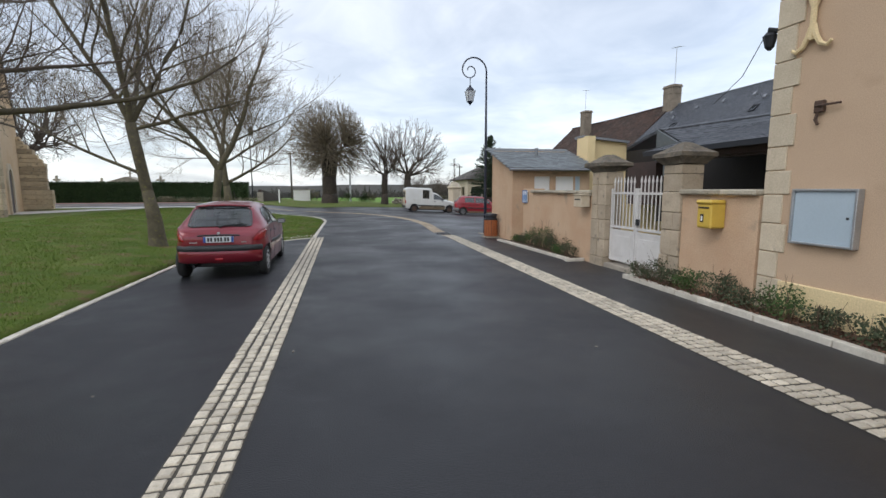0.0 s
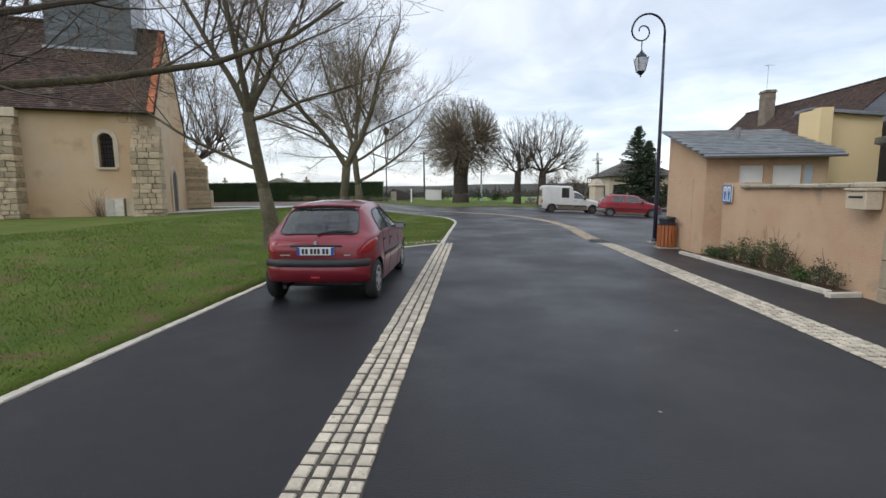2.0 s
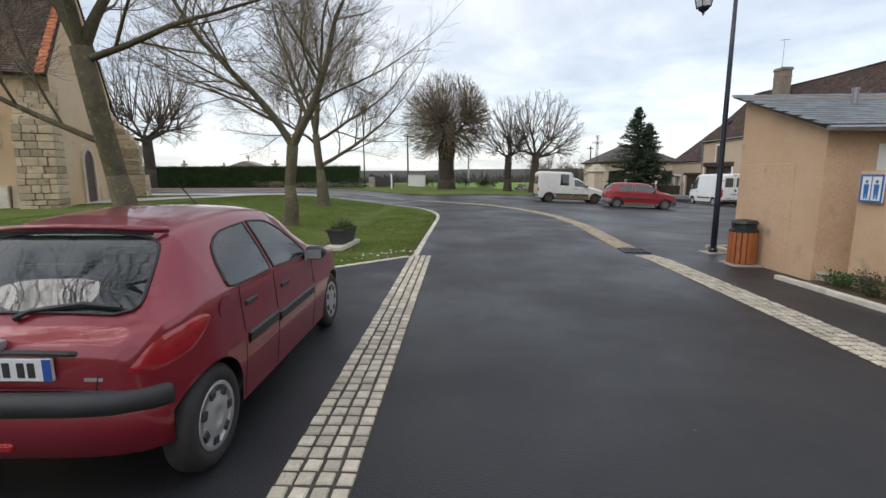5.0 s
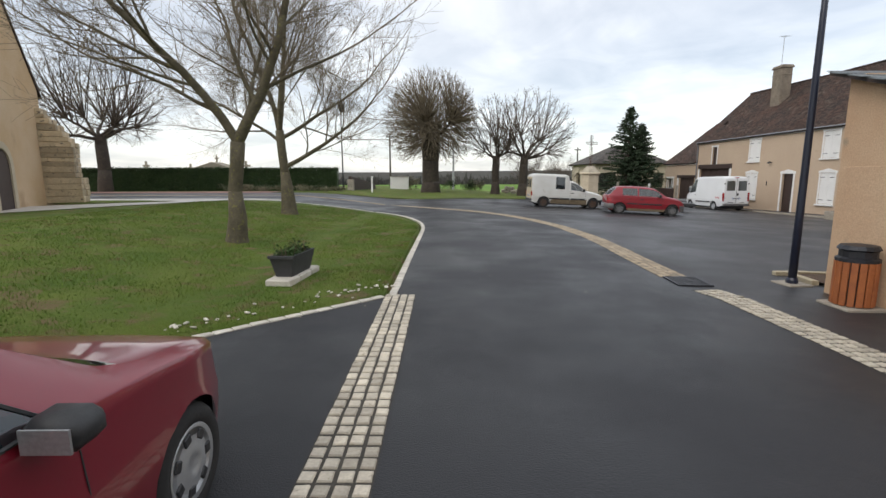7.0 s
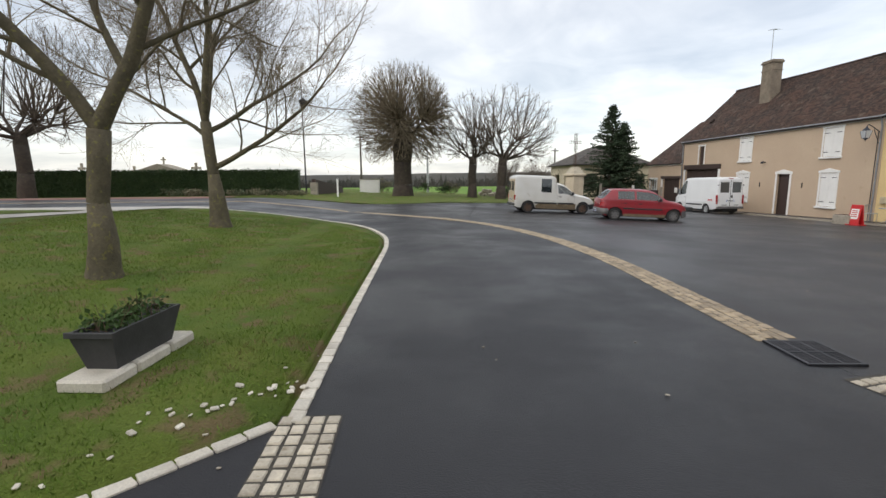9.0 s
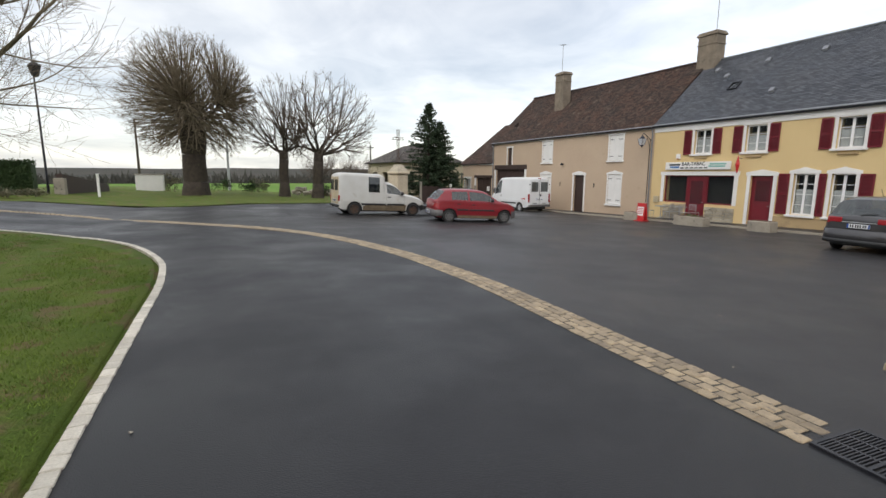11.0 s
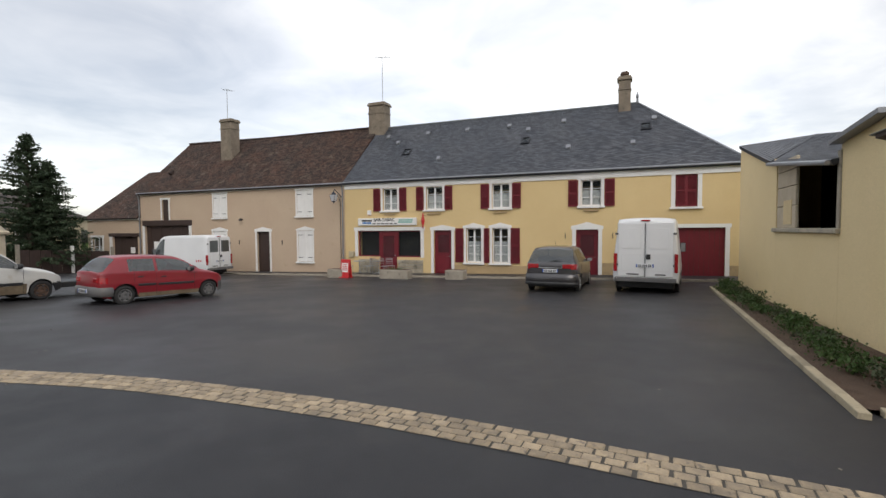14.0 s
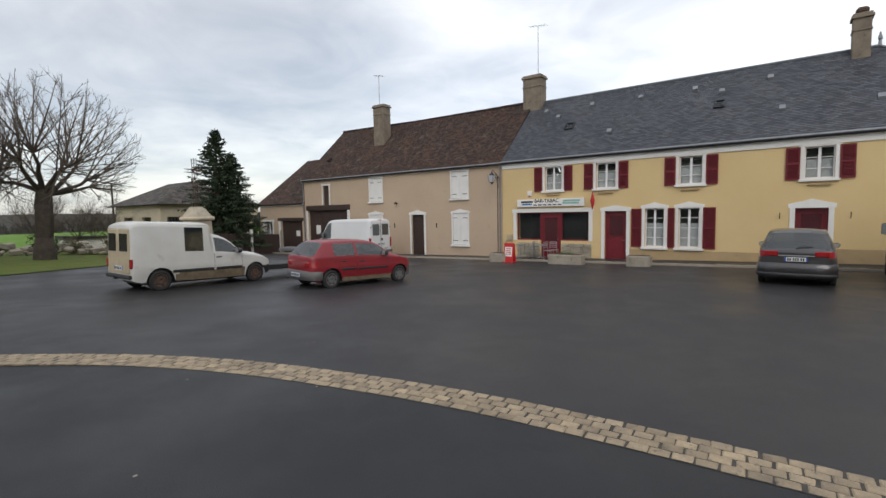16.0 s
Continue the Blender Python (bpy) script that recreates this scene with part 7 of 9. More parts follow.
HATCH = {
    "len": 3.56, "r": 0.29, "hubs": (0.385, 2.79), "paint": REDCAR, "rim": ALU, "steps": 150, "arch": 0.03,
    "top": [(0, 0.80), (0.03, 0.86), (0.08, 0.915), (0.13, 0.955), (0.30, 1.125), (0.50, 1.305), (0.56, 1.335), (0.8, 1.385), (1.25, 1.41), (1.62, 1.39), (1.92, 1.31), (2.25, 1.11), (2.52, 0.955), (2.9, 0.88), (3.28, 0.77), (3.5, 0.63), (3.56, 0.47)],
    "belt": [(0, 0.75), (0.05, 0.83), (0.13, 0.91), (0.3, 0.94), (0.56, 0.945), (1.06, 0.935), (1.7, 0.905), (2.45, 0.875), (2.9, 0.82), (3.3, 0.72), (3.54, 0.58), (3.62, 0.44)],
    "hw": [(0, 0.58), (0.015, 0.63), (0.05, 0.68), (0.12, 0.73), (0.25, 0.785), (0.46, 0.815), (1.26, 0.82), (2.1, 0.82), (2.85, 0.815), (3.15, 0.75), (3.38, 0.62), (3.56, 0.42)],
    "rw": [(0, 0.54), (0.05, 0.61), (0.12, 0.615), (0.3, 0.585), (0.5, 0.54), (1.3, 0.555), (1.92, 0.565), (2.3, 0.63), (2.6, 0.71), (3.2, 0.66), (3.62, 0.4)],
    "bot": [(0, 0.34), (0.1, 0.28), (0.35, 0.21), (3.2, 0.19), (3.62, 0.25)],
    "side_glass": [], "rear_glass": (0.135, 0.50), "front_glass": (1.95, 2.50),
    "side_panes": [(0.64, 1.24, [(0.64, 0.975), (0.7, 0.962), (1.24, 0.955)], [(0.64, 1.0), (0.67, 1.10), (0.75, 1.20), (0.92, 1.265), (1.24, 1.29)]),
                   (1.30, 2.06, [(1.30, 0.955), (1.98, 0.925), (2.06, 0.93)], [(1.30, 1.292), (1.55, 1.27), (1.76, 1.19), (1.95, 1.05), (2.06, 0.94)])],
    "rear_pane": [(0.135, 0.47), (0.15, 0.53), (0.19, 0.56), (0.32, 0.545), (0.45, 0.515), (0.485, 0.49), (0.50, 0.44)],
    "zones": {"head_light": lambda x, y, z: x > 3.26 and 0.62 < z < 0.72 and y > 0.40},
    "paired": ("tail_light", "head_light"),
    "mats": {"tail_light": REDLENS, "head_light": CLEARLENS},
    "bands": [("rear_bumper", 0.30, 0.62, 0.04, 0.115, REDCAR), ("bumper_strip", 0.505, 0.63, 0.052, 0.12, BLACKP)],
    "seats": [(1.45, 0.36, 0.5), (1.45, -0.36, 0.5), (0.72, 0.0, 1.2)], "seams": (0.74, 1.27, 2.14), "handles": [(0.87, 0.82), (1.46, 0.79)],
    "rub": [(0.78, 1.25, 0.60, 0.04), (1.29, 2.12, 0.58, 0.04)], "mirror": (2.0, 0.94), "mirror_h": 0.05, "plate": (-0.014, 0.735),
}
c206, skin = vehicle("hatchback", "metallic dark red hatchback car parked beside the lawn", pose(-2.285, 8.96, 0.0, 0, 0, 91.1) @ Matrix.Diagonal((1, 0.975, 0.985, 1)), HATCH)
rear_wiper(c206, [(0.09, 0.0, 0.945), (0.12, -0.06, 0.975), (0.145, -0.30, 1.005), (0.14, -0.5, 0.99)])
part("boot_trim", tube([(0.012, -0.36, 0.80), (-0.006, -0.34, 0.808), (-0.014, -0.2, 0.814), (-0.016, 0, 0.816), (-0.014, 0.2, 0.814), (-0.006, 0.34, 0.808), (0.012, 0.36, 0.80)], 0.014, 8), BLACKP, c206)
part("badge", box(-0.022, -0.02, 0.822, 0.03, 0.02, 0.868, 0.006), ALU, c206)
part("lettering", box(-0.004, -0.48, 0.672, 0.004, -0.39, 0.688), ALU, c206)
part("lettering", box(-0.004, 0.37, 0.672, 0.004, 0.51, 0.688), ALU, c206)
part("fog_light", box(-0.085, -0.07, 0.35, -0.05, 0.07, 0.395, 0.012), REDLENS, c206)


def almond_light(car, sg, n=14, k=6):
    """Large tail light wrapped round the corner on to the flank, pointed at its far end."""
    px, zl, zh = curve_of([(0, 0.0), (0.16, 0.005), (0.36, 0.05), (1, 0.40)]), curve_of([(0, 0.715), (0.12, 0.70), (0.4, 0.70), (0.7, 0.735), (0.9, 0.80), (1, 0.86)]), curve_of([(0, 0.73), (0.12, 0.785), (0.3, 0.835), (0.55, 0.872), (0.85, 0.895), (1, 0.872)])
    bm = bmesh.new()
    rows = []
    for a in range(n + 1):
        u = a / n
        row = []
        for b in range(k + 1):
            v = b / k
            z = zl(u) + (zh(u) - zl(u)) * v
            x = px(u) + max(0, z - 0.70) * 0.55 * (1 - u) ** 1.2
            out = 0.011 * (1 - (2 * v - 1) ** 4) * (1 - (2 * u - 1) ** 8)
            y = skin(max(x, 0.002), z) if u > 0.2 else 0.47 + 0.12 * u / 0.2
            row.append(bm.verts.new((x - out * (1.2 - u), sg * (y + out * (0.2 + u)), z)))
        rows.append(row)
    for p, q in zip(rows, rows[1:]):
        for b in range(k):
            bm.faces.new((p[b], q[b], q[b + 1], p[b + 1]))
    bmesh.ops.recalc_face_normals(bm, faces=bm.faces)
    part("tail_light", bm, REDLENS, car, "", True)


for sg in (1, -1):
    almond_light(c206, sg)
part("spoiler", tube([(0.56, 0.50, 1.318), (0.50, 0.46, 1.325), (0.47, 0.25, 1.34), (0.465, 0, 1.345), (0.47, -0.25, 1.34), (0.50, -0.46, 1.325), (0.56, -0.50, 1.318)], 0.018, 8), REDCAR, c206, "", True)
# thin black tube that draws the shadow line under the spoiler
part("spoiler_lip", tube([(0.50, 0.45, 1.302), (0.472, 0.25, 1.318), (0.466, 0, 1.323), (0.472, -0.25, 1.318), (0.50, -0.45, 1.302)], 0.010, 6), BLACKP, c206)
part("hatch_seam", tube([(-0.002, 0.46, 0.70), (-0.002, 0.44, 0.625), (-0.002, -0.44, 0.625), (-0.002, -0.46, 0.70)], 0.004, 4), BLACKP, c206)
part("fuel_flap", lathe([(0.075, 0), (0.075, 0.003)], 20, (0, 0, 0)), REDCAR, c206).matrix_basis = pose(0.56, -skin(0.56, 0.86) - 0.001, 0.86, 90, 0, 0)
part("exhaust", tube([(-0.04, 0.45, 0.24), (0.3, 0.45, 0.24)], 0.028, 10), IRON, c206)
part("roof_aerial", tube([(1.75, 0, 1.37), (1.45, 0, 1.60)], 0.005, 4), BLACKP, c206)

BASE = {k: v for k, v in HATCH.items() if k not in ("side_panes", "rear_pane", "steps", "mirror_h", "arch")}
CITY = dict(BASE, len=3.71, r=0.275, hubs=(0.62, 3.09), paint=REDCAR2, rim=GREYPL,
            top=[(0, 0.92), (0.03, 0.95), (0.1, 1.0), (0.28, 1.2), (0.42, 1.325), (0.52, 1.365), (0.9, 1.39), (1.4, 1.395), (2.0, 1.37), (2.3, 1.30), (2.6, 1.12), (2.9, 0.95), (3.4, 0.84), (3.6, 0.72), (3.68, 0.58), (3.71, 0.45)],
            belt=[(0, 0.88), (0.06, 0.90), (1.0, 0.91), (2.0, 0.89), (2.9, 0.86), (3.4, 0.77), (3.65, 0.58), (3.71, 0.43)],
            hw=[(0, 0.64), (0.04, 0.72), (0.15, 0.77), (0.6, 0.805), (1.5, 0.81), (3.0, 0.81), (3.4, 0.76), (3.6, 0.66), (3.71, 0.5)],
            rw=[(0, 0.5), (0.1, 0.68), (0.3, 0.64), (0.5, 0.6), (1.5, 0.585), (2.3, 0.57), (2.6, 0.63), (2.9, 0.70), (3.71, 0.4)],
            bot=[(0, 0.3), (0.1, 0.24), (0.4, 0.2), (3.4, 0.2), (3.71, 0.25)],
            side_glass=[(0.72, 1.42), (1.5, 2.52)], rear_glass=(0.035, 0.42), front_glass=(2.34, 2.88),
            zones={"bumper": lambda x, y, z: z < 0.52 and x > 3.42, "tail_light": lambda x, y, z: x < 0.22 and 0.64 < z < 0.78 and y > 0.46, "sill": lambda x, y, z: z < 0.30 and 0.9 < x < 2.8},
            bands=[("rear_bumper", 0.26, 0.53, 0.05, 0.34, GREYPL)],
            mats={"bumper": GREYPL, "tail_light": REDLENS, "sill": MUD}, paired=("tail_light",), seats=[(1.6, 0.36, 0.5), (1.6, -0.36, 0.5), (0.8, 0.0, 1.2)], seams=(0.86, 1.46, 2.6), handles=[(1.02, 0.78), (1.66, 0.76)],
            rub=[(0.95, 1.44, 0.55, 0.035), (1.5, 2.58, 0.54, 0.035)], mirror=(2.45, 0.96), plate=(-0.095, 0.41), slots=6)
clio, _ = vehicle("hatchback", "older bright red hatchback with grey bumpers on the square", pose(7.91, 34.15, land(7.91, 34.15) - 0.02, 0.3, 2.1, -9.1) @ Matrix.Scale(1.015, 4), CITY)
rear_wiper(clio, [(0.02, 0.0, 0.96), (0.04, 0.05, 0.99), (0.08, 0.33, 1.03)])
for sg in (1, -1):
    part("tail_light", box(-0.012, sg * 0.40, 0.645, 0.02, sg * 0.64, 0.775, 0.012), REDLENS, clio)

PANEL = dict(BASE, van=True, len=4.0, r=0.28, hubs=(0.66, 3.36), paint=WHITECAR, rim=RUST,
             top=[(0, 1.70), (0.04, 1.75), (0.1, 1.785), (0.3, 1.81), (1.85, 1.80), (2.0, 1.74), (2.06, 1.50), (2.3, 1.46), (2.5, 1.38), (3.02, 0.985), (3.5, 0.89), (3.8, 0.80), (3.95, 0.66), (4.0, 0.5)],
             belt=[(0, 0.95), (0.1, 0.96), (2.0, 0.94), (3.0, 0.88), (3.7, 0.74), (3.95, 0.6), (4.0, 0.45)],
             hw=[(0, 0.72), (0.05, 0.76), (0.3, 0.78), (2.0, 0.785), (2.2, 0.775), (3.3, 0.775), (3.7, 0.72), (3.9, 0.64), (4.0, 0.5)],
             rw=[(0, 0.66), (0.3, 0.70), (1.95, 0.69), (2.06, 0.60), (2.5, 0.58), (3.02, 0.67), (4.0, 0.4)],
             bot=[(0, 0.32), (0.2, 0.26), (3.6, 0.22), (4.0, 0.3)],
             side_glass=[(1.28, 1.78), (2.12, 2.85)], rear_glass=(9, 9.1), front_glass=(2.46, 3.0),
             bands=[],
             zones={"bumper": lambda x, y, z: z < 0.5 and x > 3.65, "mud": lambda x, y, z: z < 0.47 + 0.03 * math.sin(x * 5) and 1.0 < x < 3.0},
             mats={"bumper": BLACKP, "mud": MUD}, paired=(), seats=[(2.0, 0.36, 0.5), (2.0, -0.36, 0.5)], seams=(2.08, 2.92), handles=[(2.22, 0.82)],
             rub=[(0.95, 2.05, 0.50, 0.04), (2.12, 2.9, 0.50, 0.04)], mirror=(2.78, 0.98), plate=(-0.012, 0.62), slots=5)
c15, _ = vehicle("small_van", "dirty white small panel van with a rusty mud-splashed flank", pose(4.53, 37.46, land(4.53, 37.46) - 0.02, 0.3, 2.2, 1.1) @ Matrix.Scale(1.07, 4), PANEL)
for sg in (1, -1):
    dr = part("rear_door", box(-0.02, sg * 0.02, 0.48, 0.02, sg * 0.66, 1.62, 0.03), BEIGEPL, c15, "yellowed rear door")
    part("rear_window", box(-0.03, sg * 0.12, 1.05, -0.018, sg * 0.56, 1.5, 0.02), CARGLASS, dr)
    part("tail_light", box(-0.03, sg * 0.66, 0.62, 0.04, sg * 0.745, 0.86, 0.012), REDLENS, c15)
    part("roof_rail", tube([(0.3, sg * 0.69, 1.72), (1.9, sg * 0.69, 1.71)], 0.012, 5), WHITECAR, c15)
part("tow_bar", tube([(0.1, 0, 0.36), (-0.12, 0, 0.36), (-0.12, 0, 0.42)], 0.022, 6), IRON, c15)
part("rear_bumper", box(-0.07, -0.72, 0.36, 0.05, 0.72, 0.46, 0.02), BLACKP, c15)

BIGVAN = dict(PANEL, len=5.0, r=0.33, hubs=(0.95, 3.95), paint=WHITEVAN, rim=GREYPL,
              top=[(0, 2.34), (0.05, 2.39), (0.12, 2.42), (0.4, 2.46), (3.3, 2.44), (3.6, 2.34), (3.9, 2.05), (4.45, 1.28), (4.75, 1.12), (4.93, 0.95), (5.0, 0.6)],
              belt=[(0, 1.18), (0.1, 1.2), (3.0, 1.2), (4.4, 1.1), (4.8, 0.95), (5.0, 0.5)],
              hw=[(0, 0.93), (0.05, 0.97), (0.3, 0.99), (3.5, 0.99), (4.3, 0.96), (4.7, 0.85), (5.0, 0.6)],
              rw=[(0, 0.78), (0.3, 0.84), (3.3, 0.83), (3.9, 0.78), (4.45, 0.82), (5.0, 0.5)],
              bot=[(0, 0.42), (0.3, 0.34), (4.5, 0.3), (5.0, 0.35)],
              side_glass=[(3.3, 4.15)], rear_glass=(9, 9.1), front_glass=(3.72, 4.42),
              zones={"bumper": lambda x, y, z: z < 0.6 and x > 4.5},
              mats={"bumper": GREYPL}, seats=[(3.0, 0.5, 0.5), (3.0, -0.5, 0.5)], seat_top=1.5, seams=(3.2, 4.2), handles=[(3.32, 1.08)],
              rub=[(1.35, 3.15, 0.62, 0.05)], mirror=(4.05, 1.35), mirror_h=0.3, plate=(-0.045, 0.92), slots=5)


def van_rear(v, glazed):
    for sg in (1, -1):
        dr = part("rear_door", box(-0.03, sg * 0.012, 0.55, 0.02, sg * 0.83, 2.3, 0.03), WHITEVAN, v)
        part("pressing", box(-0.04, sg * 0.12, 1.45, -0.028, sg * 0.7, 2.12, 0.01), CARGLASS if glazed else WHITEVAN, dr)
        part("pressing", box(-0.036, sg * 0.12, 0.75, -0.028, sg * 0.7, 1.28, 0.01), WHITEVAN, dr)
        part("tail_light", box(-0.05, sg * 0.84, 0.72, 0.06, sg * 0.945, 1.3, 0.015), REDLENS, v)
        for z in (0.9, 1.9):
            part("hinge", box(-0.045, sg * 0.80, z, -0.02, sg * 0.90, z + 0.07, 0.006), GREYPL, dr)
    part("door_handle", box(-0.055, -0.16, 1.12, -0.028, -0.03, 1.28, 0.01), BLACKP, v)
    part("door_gap", box(-0.034, -0.008, 0.56, -0.026, 0.008, 2.28), BLACKP, v)
    part("rear_step", box(-0.16, -0.9, 0.40, 0.02, 0.9, 0.54, 0.02), GREYPL, v)
    part("brake_light", box(-0.03, -0.14, 2.33, 0.05, 0.14, 2.38, 0.01), REDLENS, v)
    part("lettering", box(-0.034, 0.18, 0.62, -0.029, 0.55, 0.66), INK, v)
    part("lettering", box(-0.034, -0.6, 0.62, -0.029, -0.3, 0.66), INK, v)


bxr, _ = vehicle("large_van", "white high panel van parked nose to the yellow house", pose(16.35, 19.49, land(16.35, 19.5) - 0.03, 0, 1.45, -6) @ Matrix.Scale(1.04, 4), BIGVAN)
van_rear(bxr, False)
dct, _ = vehicle("large_van", "white panel van with glazed rear doors beside the pink house", pose(19.9, 42.4, land(19.9, 44), 0, 0.5, 92), dict(BIGVAN, rim=ALU))
van_rear(dct, True)
for k in range(3):
    part("warning_stripe", box(0.32 + k * 0.16, 0.992, 0.9, 0.40 + k * 0.16, 0.999, 1.02), SHOPRED, dct)

MPV = dict(BASE, len=4.43, r=0.315, hubs=(0.78, 3.56), paint=GREYCAR, rim=ALU,
           top=[(0, 1.02), (0.04, 1.05), (0.12, 1.12), (0.34, 1.38), (0.5, 1.5), (0.7, 1.565), (1.2, 1.6), (1.8, 1.61), (2.5, 1.57), (2.9, 1.47), (3.3, 1.25), (3.75, 1.05), (4.15, 0.9), (4.36, 0.7), (4.43, 0.5)],
           belt=[(0, 0.98), (0.1, 1.0), (1.0, 1.0), (2.4, 0.97), (3.6, 0.95), (4.1, 0.82), (4.36, 0.62), (4.43, 0.46)],
           hw=[(0, 0.70), (0.05, 0.80), (0.2, 0.86), (0.78, 0.905), (2.0, 0.91), (3.5, 0.905), (4.0, 0.84), (4.3, 0.7), (4.43, 0.5)],
           rw=[(0, 0.55), (0.1, 0.74), (0.3, 0.71), (0.6, 0.66), (1.8, 0.64), (2.9, 0.63), (3.3, 0.70), (3.75, 0.78), (4.43, 0.4)],
           bot=[(0, 0.32), (0.1, 0.26), (0.4, 0.22), (4.0, 0.2), (4.43, 0.28)],
           side_glass=[(0.62, 1.0), (1.06, 1.95), (2.03, 3.1)], rear_glass=(0.05, 0.48), front_glass=(2.92, 3.7),
           bands=[("rear_bumper", 0.28, 0.66, 0.05, 0.4, GREYCAR), ("bumper_skirt", 0.26, 0.40, 0.056, 0.42, BLACKP)],
           zones={"tail_light": lambda x, y, z: x < 0.36 and 0.84 < z < 0.99 and y > 0.42},
           mats={"tail_light": REDLENS}, seats=[(1.95, 0.4, 0.52), (1.95, -0.4, 0.52), (1.05, 0.0, 1.3)], seat_top=1.2, seams=(1.03, 2.0, 3.2), handles=[(1.2, 0.9), (2.2, 0.88)],
           rub=[], mirror=(2.95, 1.05), mirror_mat=GREYCAR, plate=(-0.012, 0.76), slots=5)
mpv, _ = vehicle("people_carrier", "dark grey-brown people carrier parked nose to the yellow house", pose(15.85, 22.5, land(15.85, 22.5) - 0.03, 0, 1.6, -1.8) @ Matrix.Scale(1.02, 4), MPV)
rear_wiper(mpv, [(0.03, 0.0, 1.05), (0.06, -0.05, 1.09), (0.1, -0.35, 1.12)])
for sg in (1, -1):
    part("tail_light", box(-0.014, sg * 0.40, 0.845, 0.02, sg * 0.715, 0.985, 0.012), REDLENS, mpv)
part("boot_trim", box(-0.02, -0.4, 0.85, 0.01, 0.4, 0.872, 0.006), ALU, mpv)
part("roof_aerial", tube([(1.0, 0, 1.6), (0.85, 0, 1.78)], 0.006, 4), BLACKP, mpv)

# ---------------------------------------------------------------- street furniture and small things
def lantern(parent, x, y, z, s=1.0):
    """A four-sided street lantern hanging with its top at z."""
    ln = part("lantern", lathe([(0.02, 0.0), (0.05, -0.06), (0.13, -0.14), (0.16, -0.2), (0.15, -0.22)], 8, (x, y, z)), LAMPBLUE, parent)
    bm = bmesh.new()
    q = [bm.verts.new((x + 0.145 * s * a, y + 0.145 * s * b, z - 0.22)) for a, b in ((-1, -1), (1, -1), (1, 1), (-1, 1))]
    r = [bm.verts.new((x + 0.085 * s * a, y + 0.085 * s * b, z - 0.58)) for a, b in ((-1, -1), (1, -1), (1, 1), (-1, 1))]
    for i in range(4):
        bm.faces.new((r[i], r[(i + 1) % 4], q[(i + 1) % 4], q[i]))
    part("pane", bm, LAMPGLASS, ln)
    for a, b in ((-1, -1), (1, -1), (1, 1), (-1, 1)):
        part("rib", tube([(x + 0.147 * s * a, y + 0.147 * s * b, z - 0.21), (x + 0.087 * s * a, y + 0.087 * s * b, z - 0.6)], 0.011, 5), LAMPBLUE, ln)
    part("base", lathe([(0.12, -0.58), (0.1, -0.62), (0.03, -0.68), (0.01, -0.74)], 8, (x, y, z)), LAMPBLUE, ln)
    return ln


def crook_lamp(x, y, h, heading, label):
    """A tall tapered post whose head curls over like a crook, with the lantern hanging from the curl."""
    t = thing("street_lamp", label, "street lamp", pose(x, y, land(x, y), 0, 0, heading), "street lamps")
    part("pole", tube([(0, 0, -0.1), (0, 0, 1.2), (0, 0, h * 0.6), (0, 0, h - 0.78)], [0.062, 0.056, 0.045, 0.033], 12), LAMPBLUE, t, "", True)
    part("base_plate", box(-0.2, -0.2, -0.02, 0.2, 0.2, 0.03, 0.01), CONCRETE, t)
    part("collar", lathe([(0.085, 0.02), (0.085, 0.08), (0.065, 0.12)], 12), LAMPBLUE, t)
    R = 0.47
    pts = [(0, 0, h - 0.8)] + [(-R + R * math.cos(math.pi * i / 14), 0, h - R + R * math.sin(math.pi * i / 14)) for i in range(15)]
    cx = -2 * R + 0.30
    for i in range(1, 24):
        a = math.pi + i * 0.27
        rr = 0.30 * (1 - i / 34)
        pts.append((cx + rr * math.cos(a), 0, h - R + rr * math.sin(a)))
    part("crook", tube(pts, [0.033] * 2 + [0.028] * 14 + [0.02] * (len(pts) - 16), 8), LAMPBLUE, t, "", True)
    part("hanger", tube([(cx, 0, h - R - 0.24), (cx, 0, h - R - 0.52)], 0.014, 6), LAMPBLUE, t)
    lantern(t, cx, 0, h - R - 0.5)
    return t


crook_lamp(5.17, 17.0, 6.45, 6, "tall dark blue crook-headed street lamp by the toilet block")
sl2 = thing("street_lamp", "tall dark street lamp with lantern by the cemetery hedge", "street lamp", group="street lamps")
z = land(-9.4, 50.6)
part("pole", tube([(-9.4, 50.6, z - 0.1), (-9.4, 50.6, z + 8.7)], [0.07, 0.03], 8), IRON, sl2)
part("lantern", lathe([(0.05, 0.45), (0.32, 0.2), (0.3, 0.14), (0.18, -0.35), (0.05, -0.42)], 8, (-9.3, 50.5, z + 6.9)), IRON, sl2)

bn2 = thing("litter_bin", "slatted orange wooden litter bin with a dark metal hood", "litter bin", pose(4.98, 15.68, land(5, 15.7)))
part("liner", lathe([(0.2, 0.06), (0.2, 0.62)], 14), IRON, bn2)
for k in range(16):
    a = k * math.tau / 16
    part("slat", box(-0.036, 0.205, 0.05, 0.036, 0.232, 0.62, 0.006, Matrix.Rotation(a, 4, "Z")), BINWOOD, bn2)
part("hood", lathe([(0.235, 0.62), (0.235, 0.66), (0.2, 0.68), (0.2, 0.76), (0.23, 0.78), (0.2, 0.83), (0.05, 0.85)], 16), IRON, bn2)
part("foot", box(-0.26, -0.26, -0.02, 0.26, 0.26, 0.04, 0.01), CONCRETE, bn2)


